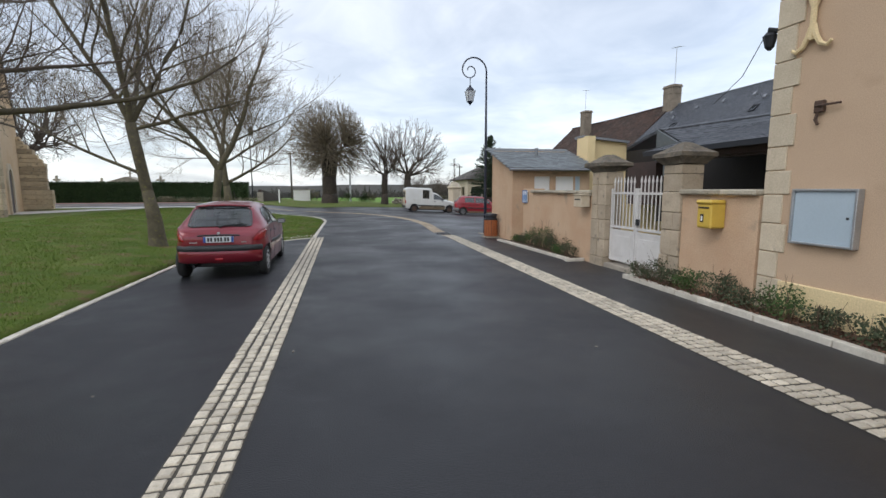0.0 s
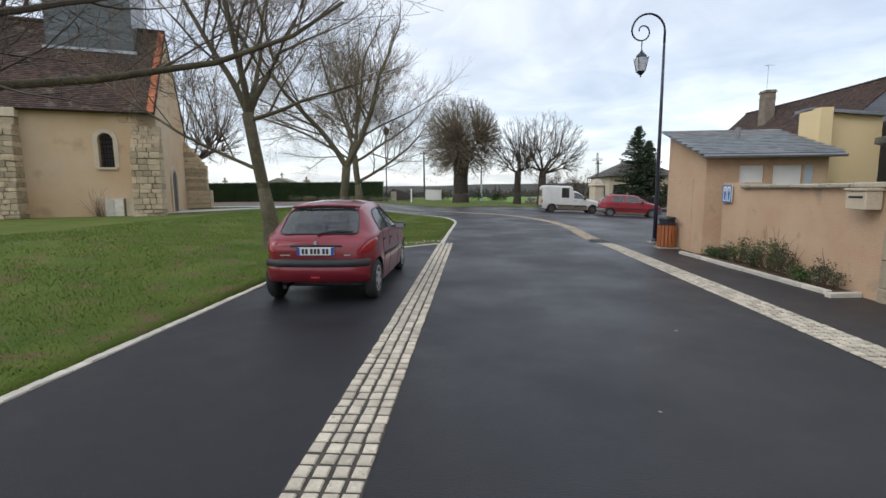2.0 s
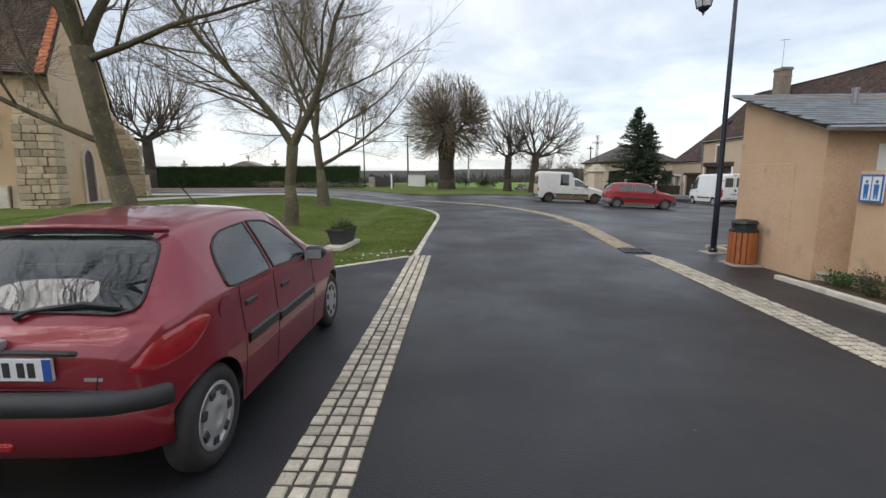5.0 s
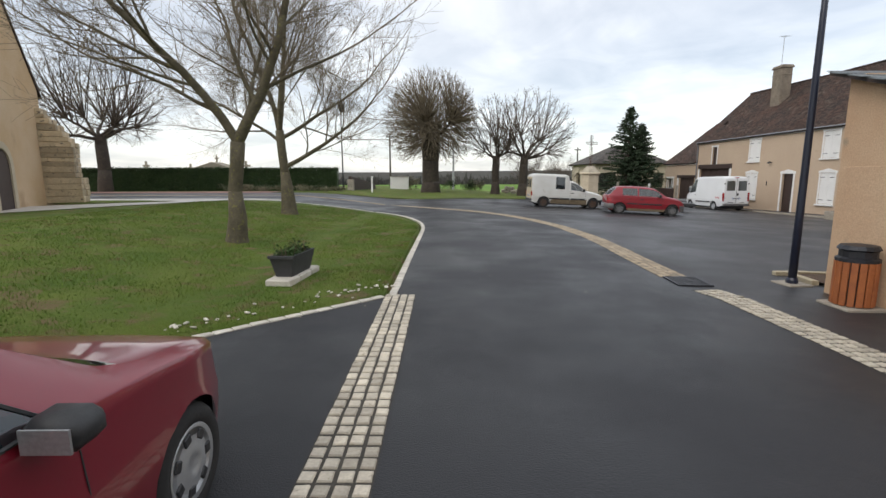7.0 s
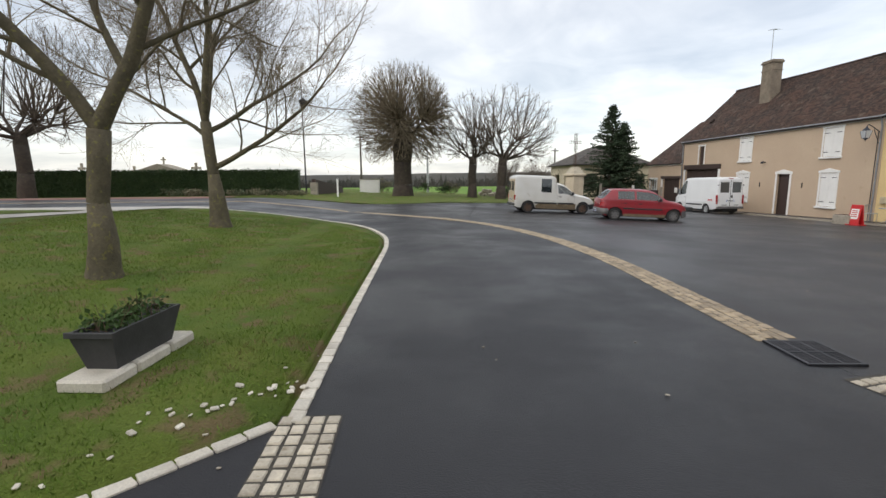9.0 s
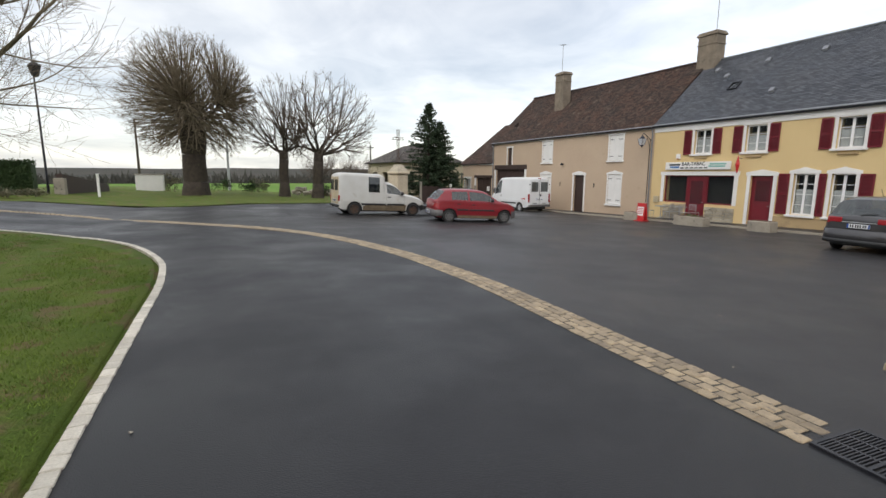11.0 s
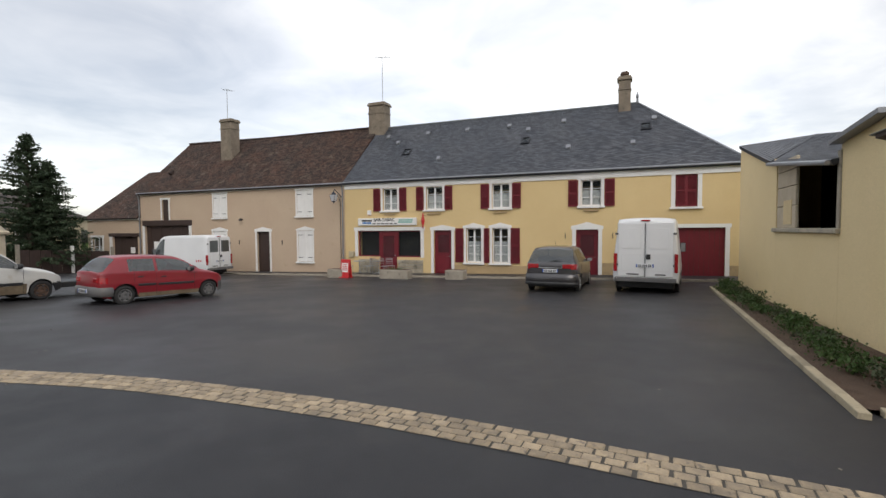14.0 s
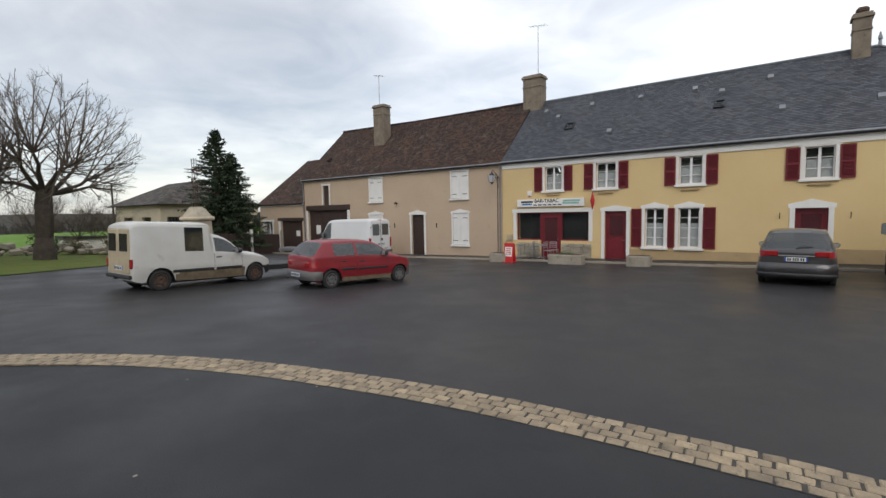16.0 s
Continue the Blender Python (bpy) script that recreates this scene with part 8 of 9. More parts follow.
def leaf_heap(parent, name, m, mat, seed, n, size, spread, h):
    rnd = random.Random(seed)

    def spot(r):
        return m @ Vector((r.uniform(-spread[0], spread[0]), r.uniform(-spread[1], spread[1]), h * abs(r.gauss(0, 0.5))))
    part(name, leaves(spot, n, size, mat, rnd), mat, parent)["kind"] = "stuff"


pt = thing("planter", "dark tapered flower trough with a sparse shrub on stone blocks", "planter", pose(-2.82, 17.05, land(-2.7, 17.1), 0, 0, -5))
for a, b in ((-0.2, 0.24), (0.26, 0.62), (-0.6, -0.22)):
    part("stone_block", box(-0.2, a, 0.0, 0.2, b, 0.11, 0.02), KERB, pt)
bm = bmesh.new()
lo = [bm.verts.new((a * 0.13, b * 0.36, 0.11)) for a, b in ((-1, -1), (1, -1), (1, 1), (-1, 1))]
hi = [bm.verts.new((a * 0.19, b * 0.45, 0.44)) for a, b in ((-1, -1), (1, -1), (1, 1), (-1, 1))]
inn = [bm.verts.new((a * 0.165, b * 0.425, 0.44)) for a, b in ((-1, -1), (1, -1), (1, 1), (-1, 1))]
dn = [bm.verts.new((a * 0.16, b * 0.41, 0.39)) for a, b in ((-1, -1), (1, -1), (1, 1), (-1, 1))]
for a, b in ((lo, hi), (hi, inn), (inn, dn)):
    for i in range(4):
        bm.faces.new((a[i], a[(i + 1) % 4], b[(i + 1) % 4], b[i]))
bm.faces.new(lo[::-1])
bm.faces.new(dn)
part("trough", bm, POTBLACK, pt)
part("rim", box(-0.205, -0.465, 0.40, 0.205, -0.44, 0.45, 0.005), POTBLACK, pt)
leaf_heap(pt, "plant", Matrix.Translation((0, 0, 0.42)), SHRUB_G, 3, 420, 0.05, (0.15, 0.38), 0.13)
wd = Wood()
r = random.Random(4)
for k in range(40):
    p = Vector((r.uniform(-0.13, 0.13), r.uniform(-0.36, 0.36), 0.4))
    pts, _ = bent(r, p, Vector((r.gauss(0, 0.5), r.gauss(0, 0.5), 1)), r.uniform(0.12, 0.3), 3, 0.15, 0)
    wd.bar(pts, 0.004, 0.0015, 3)
part("stem", mesh_of("stem", wd.v, wd.f, DEADSTEM), DEADSTEM, pt)["kind"] = "stuff"

# calvary: stone pedestal with an openwork iron cross
cv = thing("calvary", "pale stone pedestal carrying an openwork iron cross", "monument", pose(10.6, 45.5, land(10.6, 45.5), 0, 0, 20))
part("plinth", box(-0.58, -0.58, -0.2, 0.58, 0.58, 0.45, 0.03), QUOIN, cv)
part("shaft", box(-0.45, -0.45, 0.45, 0.45, 0.45, 2.15, 0.03), QUOIN, cv)
part("cornice", box(-0.56, -0.56, 2.15, 0.56, 0.56, 2.33, 0.05), QUOIN, cv)
bm = bmesh.new()
for s0, z0, s1, z1 in ((0.47, 2.33, 0.4, 2.45), (0.4, 2.45, 0.23, 2.74), (0.23, 2.74, 0.21, 2.8)):
    q = [bm.verts.new((a * s0, b * s0, z0)) for a, b in ((-1, -1), (1, -1), (1, 1), (-1, 1))]
    w = [bm.verts.new((a * s1, b * s1, z1)) for a, b in ((-1, -1), (1, -1), (1, 1), (-1, 1))]
    for i in range(4):
        bm.faces.new((q[i], q[(i + 1) % 4], w[(i + 1) % 4], w[i]))
bm.faces.new(w)
part("cap", bm, STONE, cv)
cr = part("cross", tube([(-0.07, -0.07, 2.75), (-0.07, -0.07, 5.1)], 0.014, 5), RUST, cv, "openwork wrought iron cross")
for a, b in ((0.07, -0.07), (-0.07, 0.07), (0.07, 0.07)):
    part("upright", tube([(a, b, 2.75), (a, b, 5.1)], 0.014, 5), RUST, cr)
for zz in (4.42, 4.56):
    for b in (-0.07, 0.07):
        part("arm", tube([(-0.52, b, zz), (0.52, b, zz)], 0.014, 5), RUST, cr)
bm = bmesh.new()
for k in range(14):
    zz = 2.8 + k * 0.165
    s = 1 if k % 2 else -1
    tube([(-0.07 * s, -0.07, zz), (0.07 * s, -0.07, zz + 0.16)], 0.008, 4, False, bm)
    tube([(-0.07 * s, 0.07, zz), (0.07 * s, 0.07, zz + 0.16)], 0.008, 4, False, bm)
for k in range(6):
    xx = -0.5 + k * 0.17
    tube([(xx, -0.07, 4.42), (xx + 0.15, -0.07, 4.56)], 0.008, 4, False, bm)
part("lattice", bm, RUST, cr)

# gate and hedge screen between calvary and low house
fg = thing("wooden_gate", "low dark wooden gate and posts beside the conifer", "gate")
for k in range(9):
    xx = 16.6 + k * 0.62
    part("board", box(xx, 56.0, land(xx, 56) - 0.1, xx + 0.6, 56.05, land(xx, 56) + 1.55, 0.01), BROWNDOOR, fg)
for xx in (16.5, 19.6, 22.3):
    part("post", box(xx, 55.9, land(xx, 56) - 0.1, xx + 0.18, 56.1, land(xx, 56) + 1.9, 0.02), WHITE if xx == 19.6 else CONCRETE, fg)

# terrace before the bar: concrete troughs, folding sign, tables and chairs
for y0, y1, x in ((34.05, 34.95, 20.4), (30.15, 31.75, 20.4), (27.3, 28.25, 20.6)):
    tr = thing("concrete_trough", "weathered concrete flower trough at the kerb", "trough", group="concrete troughs")
    z = land(x, (y0 + y1) / 2)
    bm = box(x - 0.28, y0, z - 0.05, x + 0.28, y1, z + 0.46, 0.03)
    part("body", bm, CONCRETE, tr)
    part("soil", box(x - 0.22, y0 + 0.06, z + 0.44, x + 0.22, y1 - 0.06, z + 0.472), SOIL, tr)
    if y1 - y0 > 1.2:
        leaf_heap(tr, "plant", pose(x, (y0 + y1) / 2, z + 0.46), SHRUB_G, 7, 160, 0.05, (0.18, 0.5), 0.09)
fs = thing("pavement_sign", "bright red folding pavement sign with a white panel", "sign", pose(20.2, 33.9, land(20.2, 33.9)))
part("board", box(-0.03, -0.28, 0.04, 0.03, 0.28, 0.98, 0.02, pose(0, 0, 0, 0, 8, 0)), SHOPRED, fs)
part("board", box(-0.03, -0.28, 0.04, 0.03, 0.28, 0.98, 0.02, pose(0.3, 0, 0, 0, -8, 0)), SHOPRED, fs)
part("panel", box(-0.04, -0.2, 0.3, -0.031, 0.2, 0.78, 0, pose(0, 0, 0, 0, 8, 0)), WHITE, fs)
part("foot", box(-0.1, -0.3, 0, 0.4, 0.3, 0.05, 0.01), SHOPRED, fs)
for k in range(4):
    part("printed_bar", box(-0.044, -0.15, 0.4 + k * 0.09, -0.039, 0.15, 0.44 + k * 0.09, 0, pose(0, 0, 0, 0, 8, 0)), SHOPRED, fs)


def table_at(x, y):
    z = land(x, y) + 0.12
    t = thing("terrace_table", "small pale round terrace table before the bar", "table", pose(x, y, z), "terrace tables")
    part("tabletop", lathe([(0.34, 0.70), (0.35, 0.715), (0.34, 0.73)], 18), GALV, t)
    part("column", tube([(0, 0, 0.02), (0, 0, 0.70)], 0.025, 7), GALV, t)
    for k in range(3):
        a = k * math.tau / 3
        part("leg", tube([(0, 0, 0.1), (0.28 * math.cos(a), 0.28 * math.sin(a), 0.0)], 0.016, 5), GALV, t)


def chair_at(x, y, rz):
    z = land(x, y) + 0.12
    t = thing("terrace_chair", "light metal terrace chair with slatted back before the bar", "chair", pose(x, y, z, 0, 0, rz), "terrace chairs")
    part("seat", box(-0.2, -0.2, 0.43, 0.2, 0.2, 0.455, 0.01), GALV, t)
    for a, b in ((-0.18, -0.18), (0.18, -0.18), (-0.18, 0.18), (0.18, 0.18)):
        part("leg", tube([(a, b, 0.0), (a, b, 0.43 if b < 0 else 0.86)], 0.012, 5), GALV, t)
    for zz in (0.58, 0.68, 0.78, 0.85):
        part("back_slat", box(-0.18, 0.172, zz, 0.18, 0.188, zz + 0.035), GALV, t)


table_at(22.3, 34.3)
table_at(22.2, 33.0)
for x, y, a in ((21.9, 34.75, 20), (22.7, 33.75, 150), (22.0, 33.55, 190), (22.65, 32.5, 100), (21.85, 32.45, -10)):
    chair_at(x, y, a)

# bracket lantern at the joint of the two houses, tobacco sign, alarm box, meter box
wl = thing("wall_lantern", "dark wall lantern on a scrolled bracket between the two houses", "wall lantern")
part("bracket", tube([(23.2, 36.1, 3.75), (22.9, 36.1, 3.95), (22.55, 36.1, 4.15), (22.45, 36.1, 4.05)], 0.025, 6), IRON, wl)
part("scroll", tube([(23.18, 36.1, 3.2), (23.05, 36.1, 3.5), (22.85, 36.1, 3.9)], 0.016, 5), IRON, wl)
lantern(wl, 22.45, 36.1, 4.05, 1.15)
part("conduit", tube([(23.17, 36.15, 3.8), (23.17, 36.15, -0.8)], 0.02, 5), IRON, wl)
cs = thing("tobacco_sign", "small red double-cone sign projecting from the bar front", "sign")
part("arm", tube([(23.2, 30.55, 2.55), (22.75, 30.55, 2.55)], 0.012, 5), IRON, cs)
part("body", lathe([(0.02, -0.42), (0.12, 0.0), (0.02, 0.42)], 4, (22.85, 30.55, 2.25)), SHOPRED, cs)
ab = thing("alarm_box", "small white alarm box on the yellow wall", "alarm box")
part("case", box(23.1, 34.0, 2.62, 23.2, 34.25, 2.9, 0.02), WHITE, ab)
part("lamp", box(23.08, 34.08, 2.6, 23.12, 34.17, 2.66, 0.01), ORANGE, ab)
mbx = thing("meter_box", "small beige meter box low on the yellow wall", "meter box")
part("case", box(23.08, 35.2, 0.15, 23.2, 35.55, 0.5, 0.015), BEIGEPL, mbx)
part("cover", box(23.07, 35.23, 0.18, 23.085, 35.52, 0.47, 0.006), BEIGEPL, mbx)
for y in (20.75, 22.95):
    hk = thing("shutter_hook", "small iron hook on the yellow wall", "hook", group="wall hooks")
    part("hook", tube([(23.2, y, 1.3), (23.12, y, 1.35), (23.1, y, 1.55)], 0.018, 5), IRON, hk)

# by the church wall: a meter cabinet and two leaning slabs, a bare climber
mc = thing("meter_cabinet", "grey two-door meter cabinet against the church wall", "cabinet", pose(-14.17, 22.76, 0, 0, 0, 204.7) @ pose(1.75, 0.0, 0.42))
part("body", box(-0.35, 0.0, 0.0, 0.35, 0.25, 0.85, 0.01), KERB, mc)
for a in (-0.33, 0.01):
    part("door", box(a, 0.25, 0.05, a + 0.32, 0.275, 0.8, 0.008), KERB, mc)
ls = thing("stone_slab", "pale stone slab leaning against the church wall", "slab", pose(-14.17, 22.76, 0, 0, 0, 204.7) @ pose(1.15, 0.12, 0.42, 8, 0, 0))
part("slab", box(-0.22, 0.0, 0.0, 0.22, 0.1, 0.8, 0.02), QUOIN, ls)
cl = thing("climber", "bare brown climbing shrub on the church wall", "shrub", pose(-14.17, 22.76, 0, 0, 0, 204.7) @ pose(2.35, 0.06, 0.4))
wd = Wood()
r = random.Random(6)
for k in range(26):
    pts, w = bent(r, Vector((r.uniform(-0.15, 0.15), 0.03, 0)), Vector((r.gauss(0, 0.35), 0, 1)), r.uniform(0.7, 1.5), 5, 0.12, 0)
    wd.bar([Vector((q.x, max(0.0, min(q.y, 0.15)), q.z)) for q in pts], 0.008, 0.003, 3)
part("stem", mesh_of("stem", wd.v, wd.f, DEADSTEM), DEADSTEM, cl)["kind"] = "stuff"


# cemetery behind the hedge
def grave_cross(x, y, h, w, mat, label):
    t = thing("grave_cross", label, "cross", pose(x, y, land(x, y)), "grave crosses")
    part("base", box(-0.3, -0.3, 0, 0.3, 0.3, h - 1.3, 0.03), mat, t)
    part("upright", box(-0.09, -0.07, h - 1.3, 0.09, 0.07, h, 0.02), mat, t)
    part("arm", box(-w / 2, -0.068, h - 0.5, w / 2, 0.068, h - 0.32, 0.02), mat, t)


grave_cross(-17.85, 50.6, 2.45, 0.75, STONE, "weathered stone cross above the cemetery hedge")
grave_cross(-27.5, 52.0, 2.5, 0.6, STONE, "tall stone grave cross above the hedge")
grave_cross(-24.3, 53.5, 2.3, 0.5, STONE, "stone grave cross among the tombs")
tm = thing("tomb_chapel", "small stone tomb chapel with a cross on its gable", "tomb", pose(-21.2, 52.3, land(-21, 52)))
part("wall", box(-1.3, -0.9, 0, 1.3, 0.9, 1.75, 0.03), CONCRETE, tm)
part("roof", prism([(-1.7, 1.75), (1.7, 1.75), (1.6, 1.9), (0, 2.4), (-1.6, 1.9)], 2.1, pose(0, -1.05, 0)), STONE, tm)
part("cross", box(-0.05, -0.05, 2.4, 0.05, 0.05, 3.0), STONE, tm)
part("cross_arm", box(-0.2, -0.045, 2.72, 0.2, 0.045, 2.82), STONE, tm)
r = random.Random(12)
for k in range(9):
    x, y = -29 + k * 2.2 + r.uniform(-0.6, 0.6), 51 + r.uniform(0, 4)
    t = thing("tombstone", "grey upright tombstone behind the hedge", "tombstone", pose(x, y, land(x, y)), "tombstones")
    part("slab", box(-0.35, -0.08, 0, 0.35, 0.08, r.uniform(1.5, 1.95), 0.04), CONCRETE if k % 2 else STONE, t)
    part("base", box(-0.45, -0.25, 0, 0.45, 0.25, 0.25, 0.02), CONCRETE, t)
cw = thing("cemetery_wall", "low sloping tiled wall at the end of the hedge", "wall")
walled("wall", (-8.3, 49.0), (-7.4, 56.0), -0.2, 1.5, 0.3, [], BROWNDOOR, cw, top=lambda u: 1.6 - 0.11 * u)
part("pillar", box(-8.6, 48.5, 0, -8.1, 49.0, 1.35, 0.02), CONCRETE, cw)
gp = thing("gate_post", "white wooden marker post on the verge", "post")
part("post", box(-6.6, 48.4, 0, -6.48, 48.52, 1.55, 0.01), WHITE, gp)
part("cap", box(-6.62, 48.38, 1.55, -6.46, 48.54, 1.6, 0.01), WHITE, gp)
wb = thing("white_cabinet", "low white utility cabinet at the field edge", "cabinet", pose(-5.6, 62, land(-5.6, 62)))
part("body", box(-1.0, -0.4, 0, 1.0, 0.4, 1.35, 0.02), WHITE, wb)
part("lid", box(-1.05, -0.45, 1.35, 1.05, 0.45, 1.42, 0.02), CONCRETE, wb)


def pole_at(x, y, h, mat, label, arm=True):
    t = thing("utility_pole", label, "pole", group="utility poles")
    z = land(x, y) - 0.3
    part("mast", tube([(x, y, z), (x, y, z + h)], [0.16, 0.1], 7), mat, t)
    if arm:
        part("crossarm", box(x - 0.6, y - 0.05, z + h - 0.5, x + 0.6, y + 0.05, z + h - 0.35), mat, t)


pole_at(-9.0, 82, 8.0, BARK_DK, "weathered wooden utility pole in the field")
pole_at(0.6, 74, 7.6, GALV, "pale concrete utility pole in the field", False)
pole_at(22.5, 92, 8.5, BARK_DK, "wooden utility pole beyond the hall")

# sheds, rubble and a red board beyond the chestnuts
sh = thing("shed", "low white shed with grey doors beyond the trees", "shed", pose(15.2, 76, -1.9))
part("wall", box(-2.2, -1, 0, 2.2, 1, 1.9, 0.02), WHITE, sh)
part("door", box(0.9, -1.05, 0, 2.0, -1.0, 1.7, 0.01), GREYPL, sh)
part("roof", prism([(-2.4, 1.9), (2.4, 1.9), (2.4, 2.05), (-2.4, 2.25)], 2.4, pose(0, -1.2, 0)), GREYTILE, sh)
s2 = thing("shed", "small cream shed with a sloping roof", "shed", pose(18.6, 77.5, -2.0))
part("wall", box(-1.4, -1, 0, 1.4, 1, 1.9, 0.02), HALLW, s2)
part("door", box(-0.9, -1.05, 0, 0.2, -1.0, 1.6, 0.01), BROWNDOOR, s2)
part("roof", prism([(-1.7, 1.8), (1.7, 2.4), (1.7, 2.55), (-1.7, 1.95)], 2.4, pose(0, -1.2, 0)), GREYTILE, s2)
rb = thing("red_board", "red board leaning before the sheds", "board", pose(18.0, 72, -1.6))
part("board", box(-0.9, 0, 0, 0.9, 0.06, 1.3, 0.01, Matrix.Rotation(radians(-35), 4, "X")), SHOPRED, rb)
part("prop", tube([(0.6, 0.85, 0), (0.6, 0.7, 0.95)], 0.03, 5), BROWNDOOR, rb)
r = random.Random(31)
rub = Wood()
bmr = bmesh.new()
for k in range(60):
    x, y = 6.5 + r.uniform(0, 8), 64 + r.uniform(-1.5, 3)
    s = r.uniform(0.15, 0.45)
    boxm(bmr, -s, -s * 0.7, 0, s, s * 0.7, s * r.uniform(0.5, 1.1), 0.05, pose(x, y, land(x, y) + r.uniform(0, 0.4), r.uniform(-15, 15), r.uniform(-15, 15), r.uniform(0, 90)))
ru = thing("rubble_heap", "heap of broken stone and tiles beyond the trees", "rubble", kind="stuff")
part("rubble", bmr, STONE, ru)["kind"] = "stuff"


# ---------------------------------------------------------------- planting
def bush(name, x, y, rx, ry, h, mat, seed, n, size, label, stems=0, kind_group=""):
    t = thing(name, label, "shrub", pose(x, y, land(x, y) + 0.04), kind_group or "bed shrubs")
    rnd = random.Random(seed)
    heads = [(rnd.uniform(-rx, rx) * 0.7, rnd.uniform(-ry, ry) * 0.7, rnd.uniform(0.45, 1.0) * h) for _ in range(9)]

    def spot(r):
        a = heads[r.randrange(9)]
        return Vector((a[0] + r.gauss(0, rx * 0.25), a[1] + r.gauss(0, ry * 0.25), abs(a[2] * (1 - abs(r.gauss(0, 0.4))))))
    part("foliage", leaves(spot, n, size, mat, rnd), mat, t)["kind"] = "stuff"
    wd = Wood()
    for k in range(max(8, stems)):
        a = heads[k % 9]
        pts, _ = bent(rnd, Vector((a[0] * 0.5, a[1] * 0.5, -0.04)), Vector((a[0], a[1], a[2] * 1.6)), a[2] * rnd.uniform(1.0, 1.25 + 0.3 * (stems > 8)), 4, 0.12, 0)
        wd.bar(pts, 0.006, 0.002, 3)
    part("stem", mesh_of("stem", wd.v, wd.f, DEADSTEM), DEADSTEM, t)["kind"] = "stuff"


r = random.Random(77)
for i in range(9):
    y = 3.0 + i * 0.54
    bush("shrub", 5.24, y, 0.2, 0.34, r.uniform(0.3, 0.55), SHRUB if i % 3 else SHRUB_G, 100 + i, 650, 0.035, "low straggly lavender-like shrub in the house bed" if i % 3 else "low green shrub in the house bed", 30)
for i in range(8):
    y = 10.3 + i * 0.5
    bush("shrub", 5.28, y, 0.18, 0.3, (0.5, 0.3, 0.62, 0.72, 0.4, 0.55, 0.3, 0.25)[i], SHRUB_G if i % 2 else SHRUB, 200 + i, 600, 0.035, "straggly green shrub in the garden wall bed" if i % 2 else "grey-green shrub in the garden wall bed", 30)
for i in range(20):
    x = 6.6 + i * 0.61
    bush("shrub", x, 16.95 + r.uniform(-0.15, 0.15), 0.38, 0.34, r.uniform(0.18, 0.48), SHRUB_G if i % 4 else SHRUB, 300 + i, 420, 0.05, "spreading green ground shrub along the annex wall" if i % 4 else "grey-green shrub along the annex wall", 8)
lit = thing("leaf_litter", "scattered brown dead leaves in the planting bed", "leaves", kind="stuff")
part("leaf", leaves(lambda q: Vector((5.05 + q.random() * 0.4, q.uniform(2.0, 7.4), land(5.2, 5) + 0.065 + q.random() * 0.02)), 1500, 0.04, LEAFLITTER, random.Random(5), 0.8), LEAFLITTER, lit)["kind"] = "stuff"
for i in range(12):
    x = -16.8 + i * 0.75
    bush("ground_cover", x, 44.6 + 0.6 * (i % 2), 0.7, 0.6, r.uniform(0.3, 0.55), HEATH if i % 3 else SHRUB, 400 + i, 300, 0.1, "low dry heather-like plant before the hedge" if i % 3 else "grey-green low plant before the hedge", 6, "hedge foot plants")
for i, (x, y, h) in enumerate(((-4.2, 63, 1.6), (2.2, 63, 1.2), (3.2, 64, 1.5), (8.8, 63, 1.4), (10.5, 64.5, 1.3), (-0.2, 66, 1.1), (12.5, 62, 1.6), (20.9, 56.8, 2.2))):
    bush("hedge_bush", x, y, 0.9, 0.7, h, HEDGE if i % 2 else HEATH, 500 + i, 700, 0.12, "dark leafy bush at the field edge" if i % 2 else "brown bare bush at the field edge", 20, "field bushes")

# bare scrub behind the chestnuts
for i, (x, y) in enumerate(((9.5, 68), (12.5, 70), (14.5, 69), (10.8, 73), (16.6, 80))):
    tree(40 + i, None, [((x, y, land(x, y)), 0.09), ((x + 0.1, y, land(x, y) + 1.2), 0.07)],
         [(1.0, (0.5, 0.1, 1), 1.8, 0.045), (1.0, (-0.5, 0.2, 1), 1.8, 0.045), (0.8, (0.1, -0.5, 1), 1.7, 0.04), (0.9, (0.7, -0.3, 0.6), 1.5, 0.035), (0.9, (-0.7, -0.2, 0.6), 1.5, 0.035)], ASH, "slender bare scrub tree beyond the verge", (BARK_DK, TWIG_DK), 5)

# far copses: low bare crowns along the valley side
r = random.Random(91)
cop = Wood()
for k in range(900):
    a = radians(r.uniform(-62, 52))
    d = r.uniform(190, 330)
    x, y = math.sin(a) * d, 10 + math.cos(a) * d
    z = hills(x, y) - 0.5
    h = r.uniform(3, 6.5)
    for q in range(5):
        pts, _ = bent(r, Vector((x + r.uniform(-1.5, 1.5), y, z)), Vector((r.gauss(0, 0.35), 0, 1)), h * r.uniform(0.6, 1), 2, 0.15, 0)
        cop.bar(pts, 0.5, 0.12, 3)
co = thing("far_copse", "brown leafless woodland across the valley", "woods", kind="stuff")
part("trees", mesh_of("trees", cop.v, cop.f, WOODS), WOODS, co)["kind"] = "stuff"

# ---------------------------------------------------------------- grass
def in_lawn(x, y):
    if y < 13.6:
        return x < -3.80
    if y < 15.9:
        return x < -3.62 + (y - 13.6) * 1.03 - 0.14
    if y < 24.5:
        return x < -1.26
    return x < -1.3 - (y - 24.5) ** 1.75 * 0.13


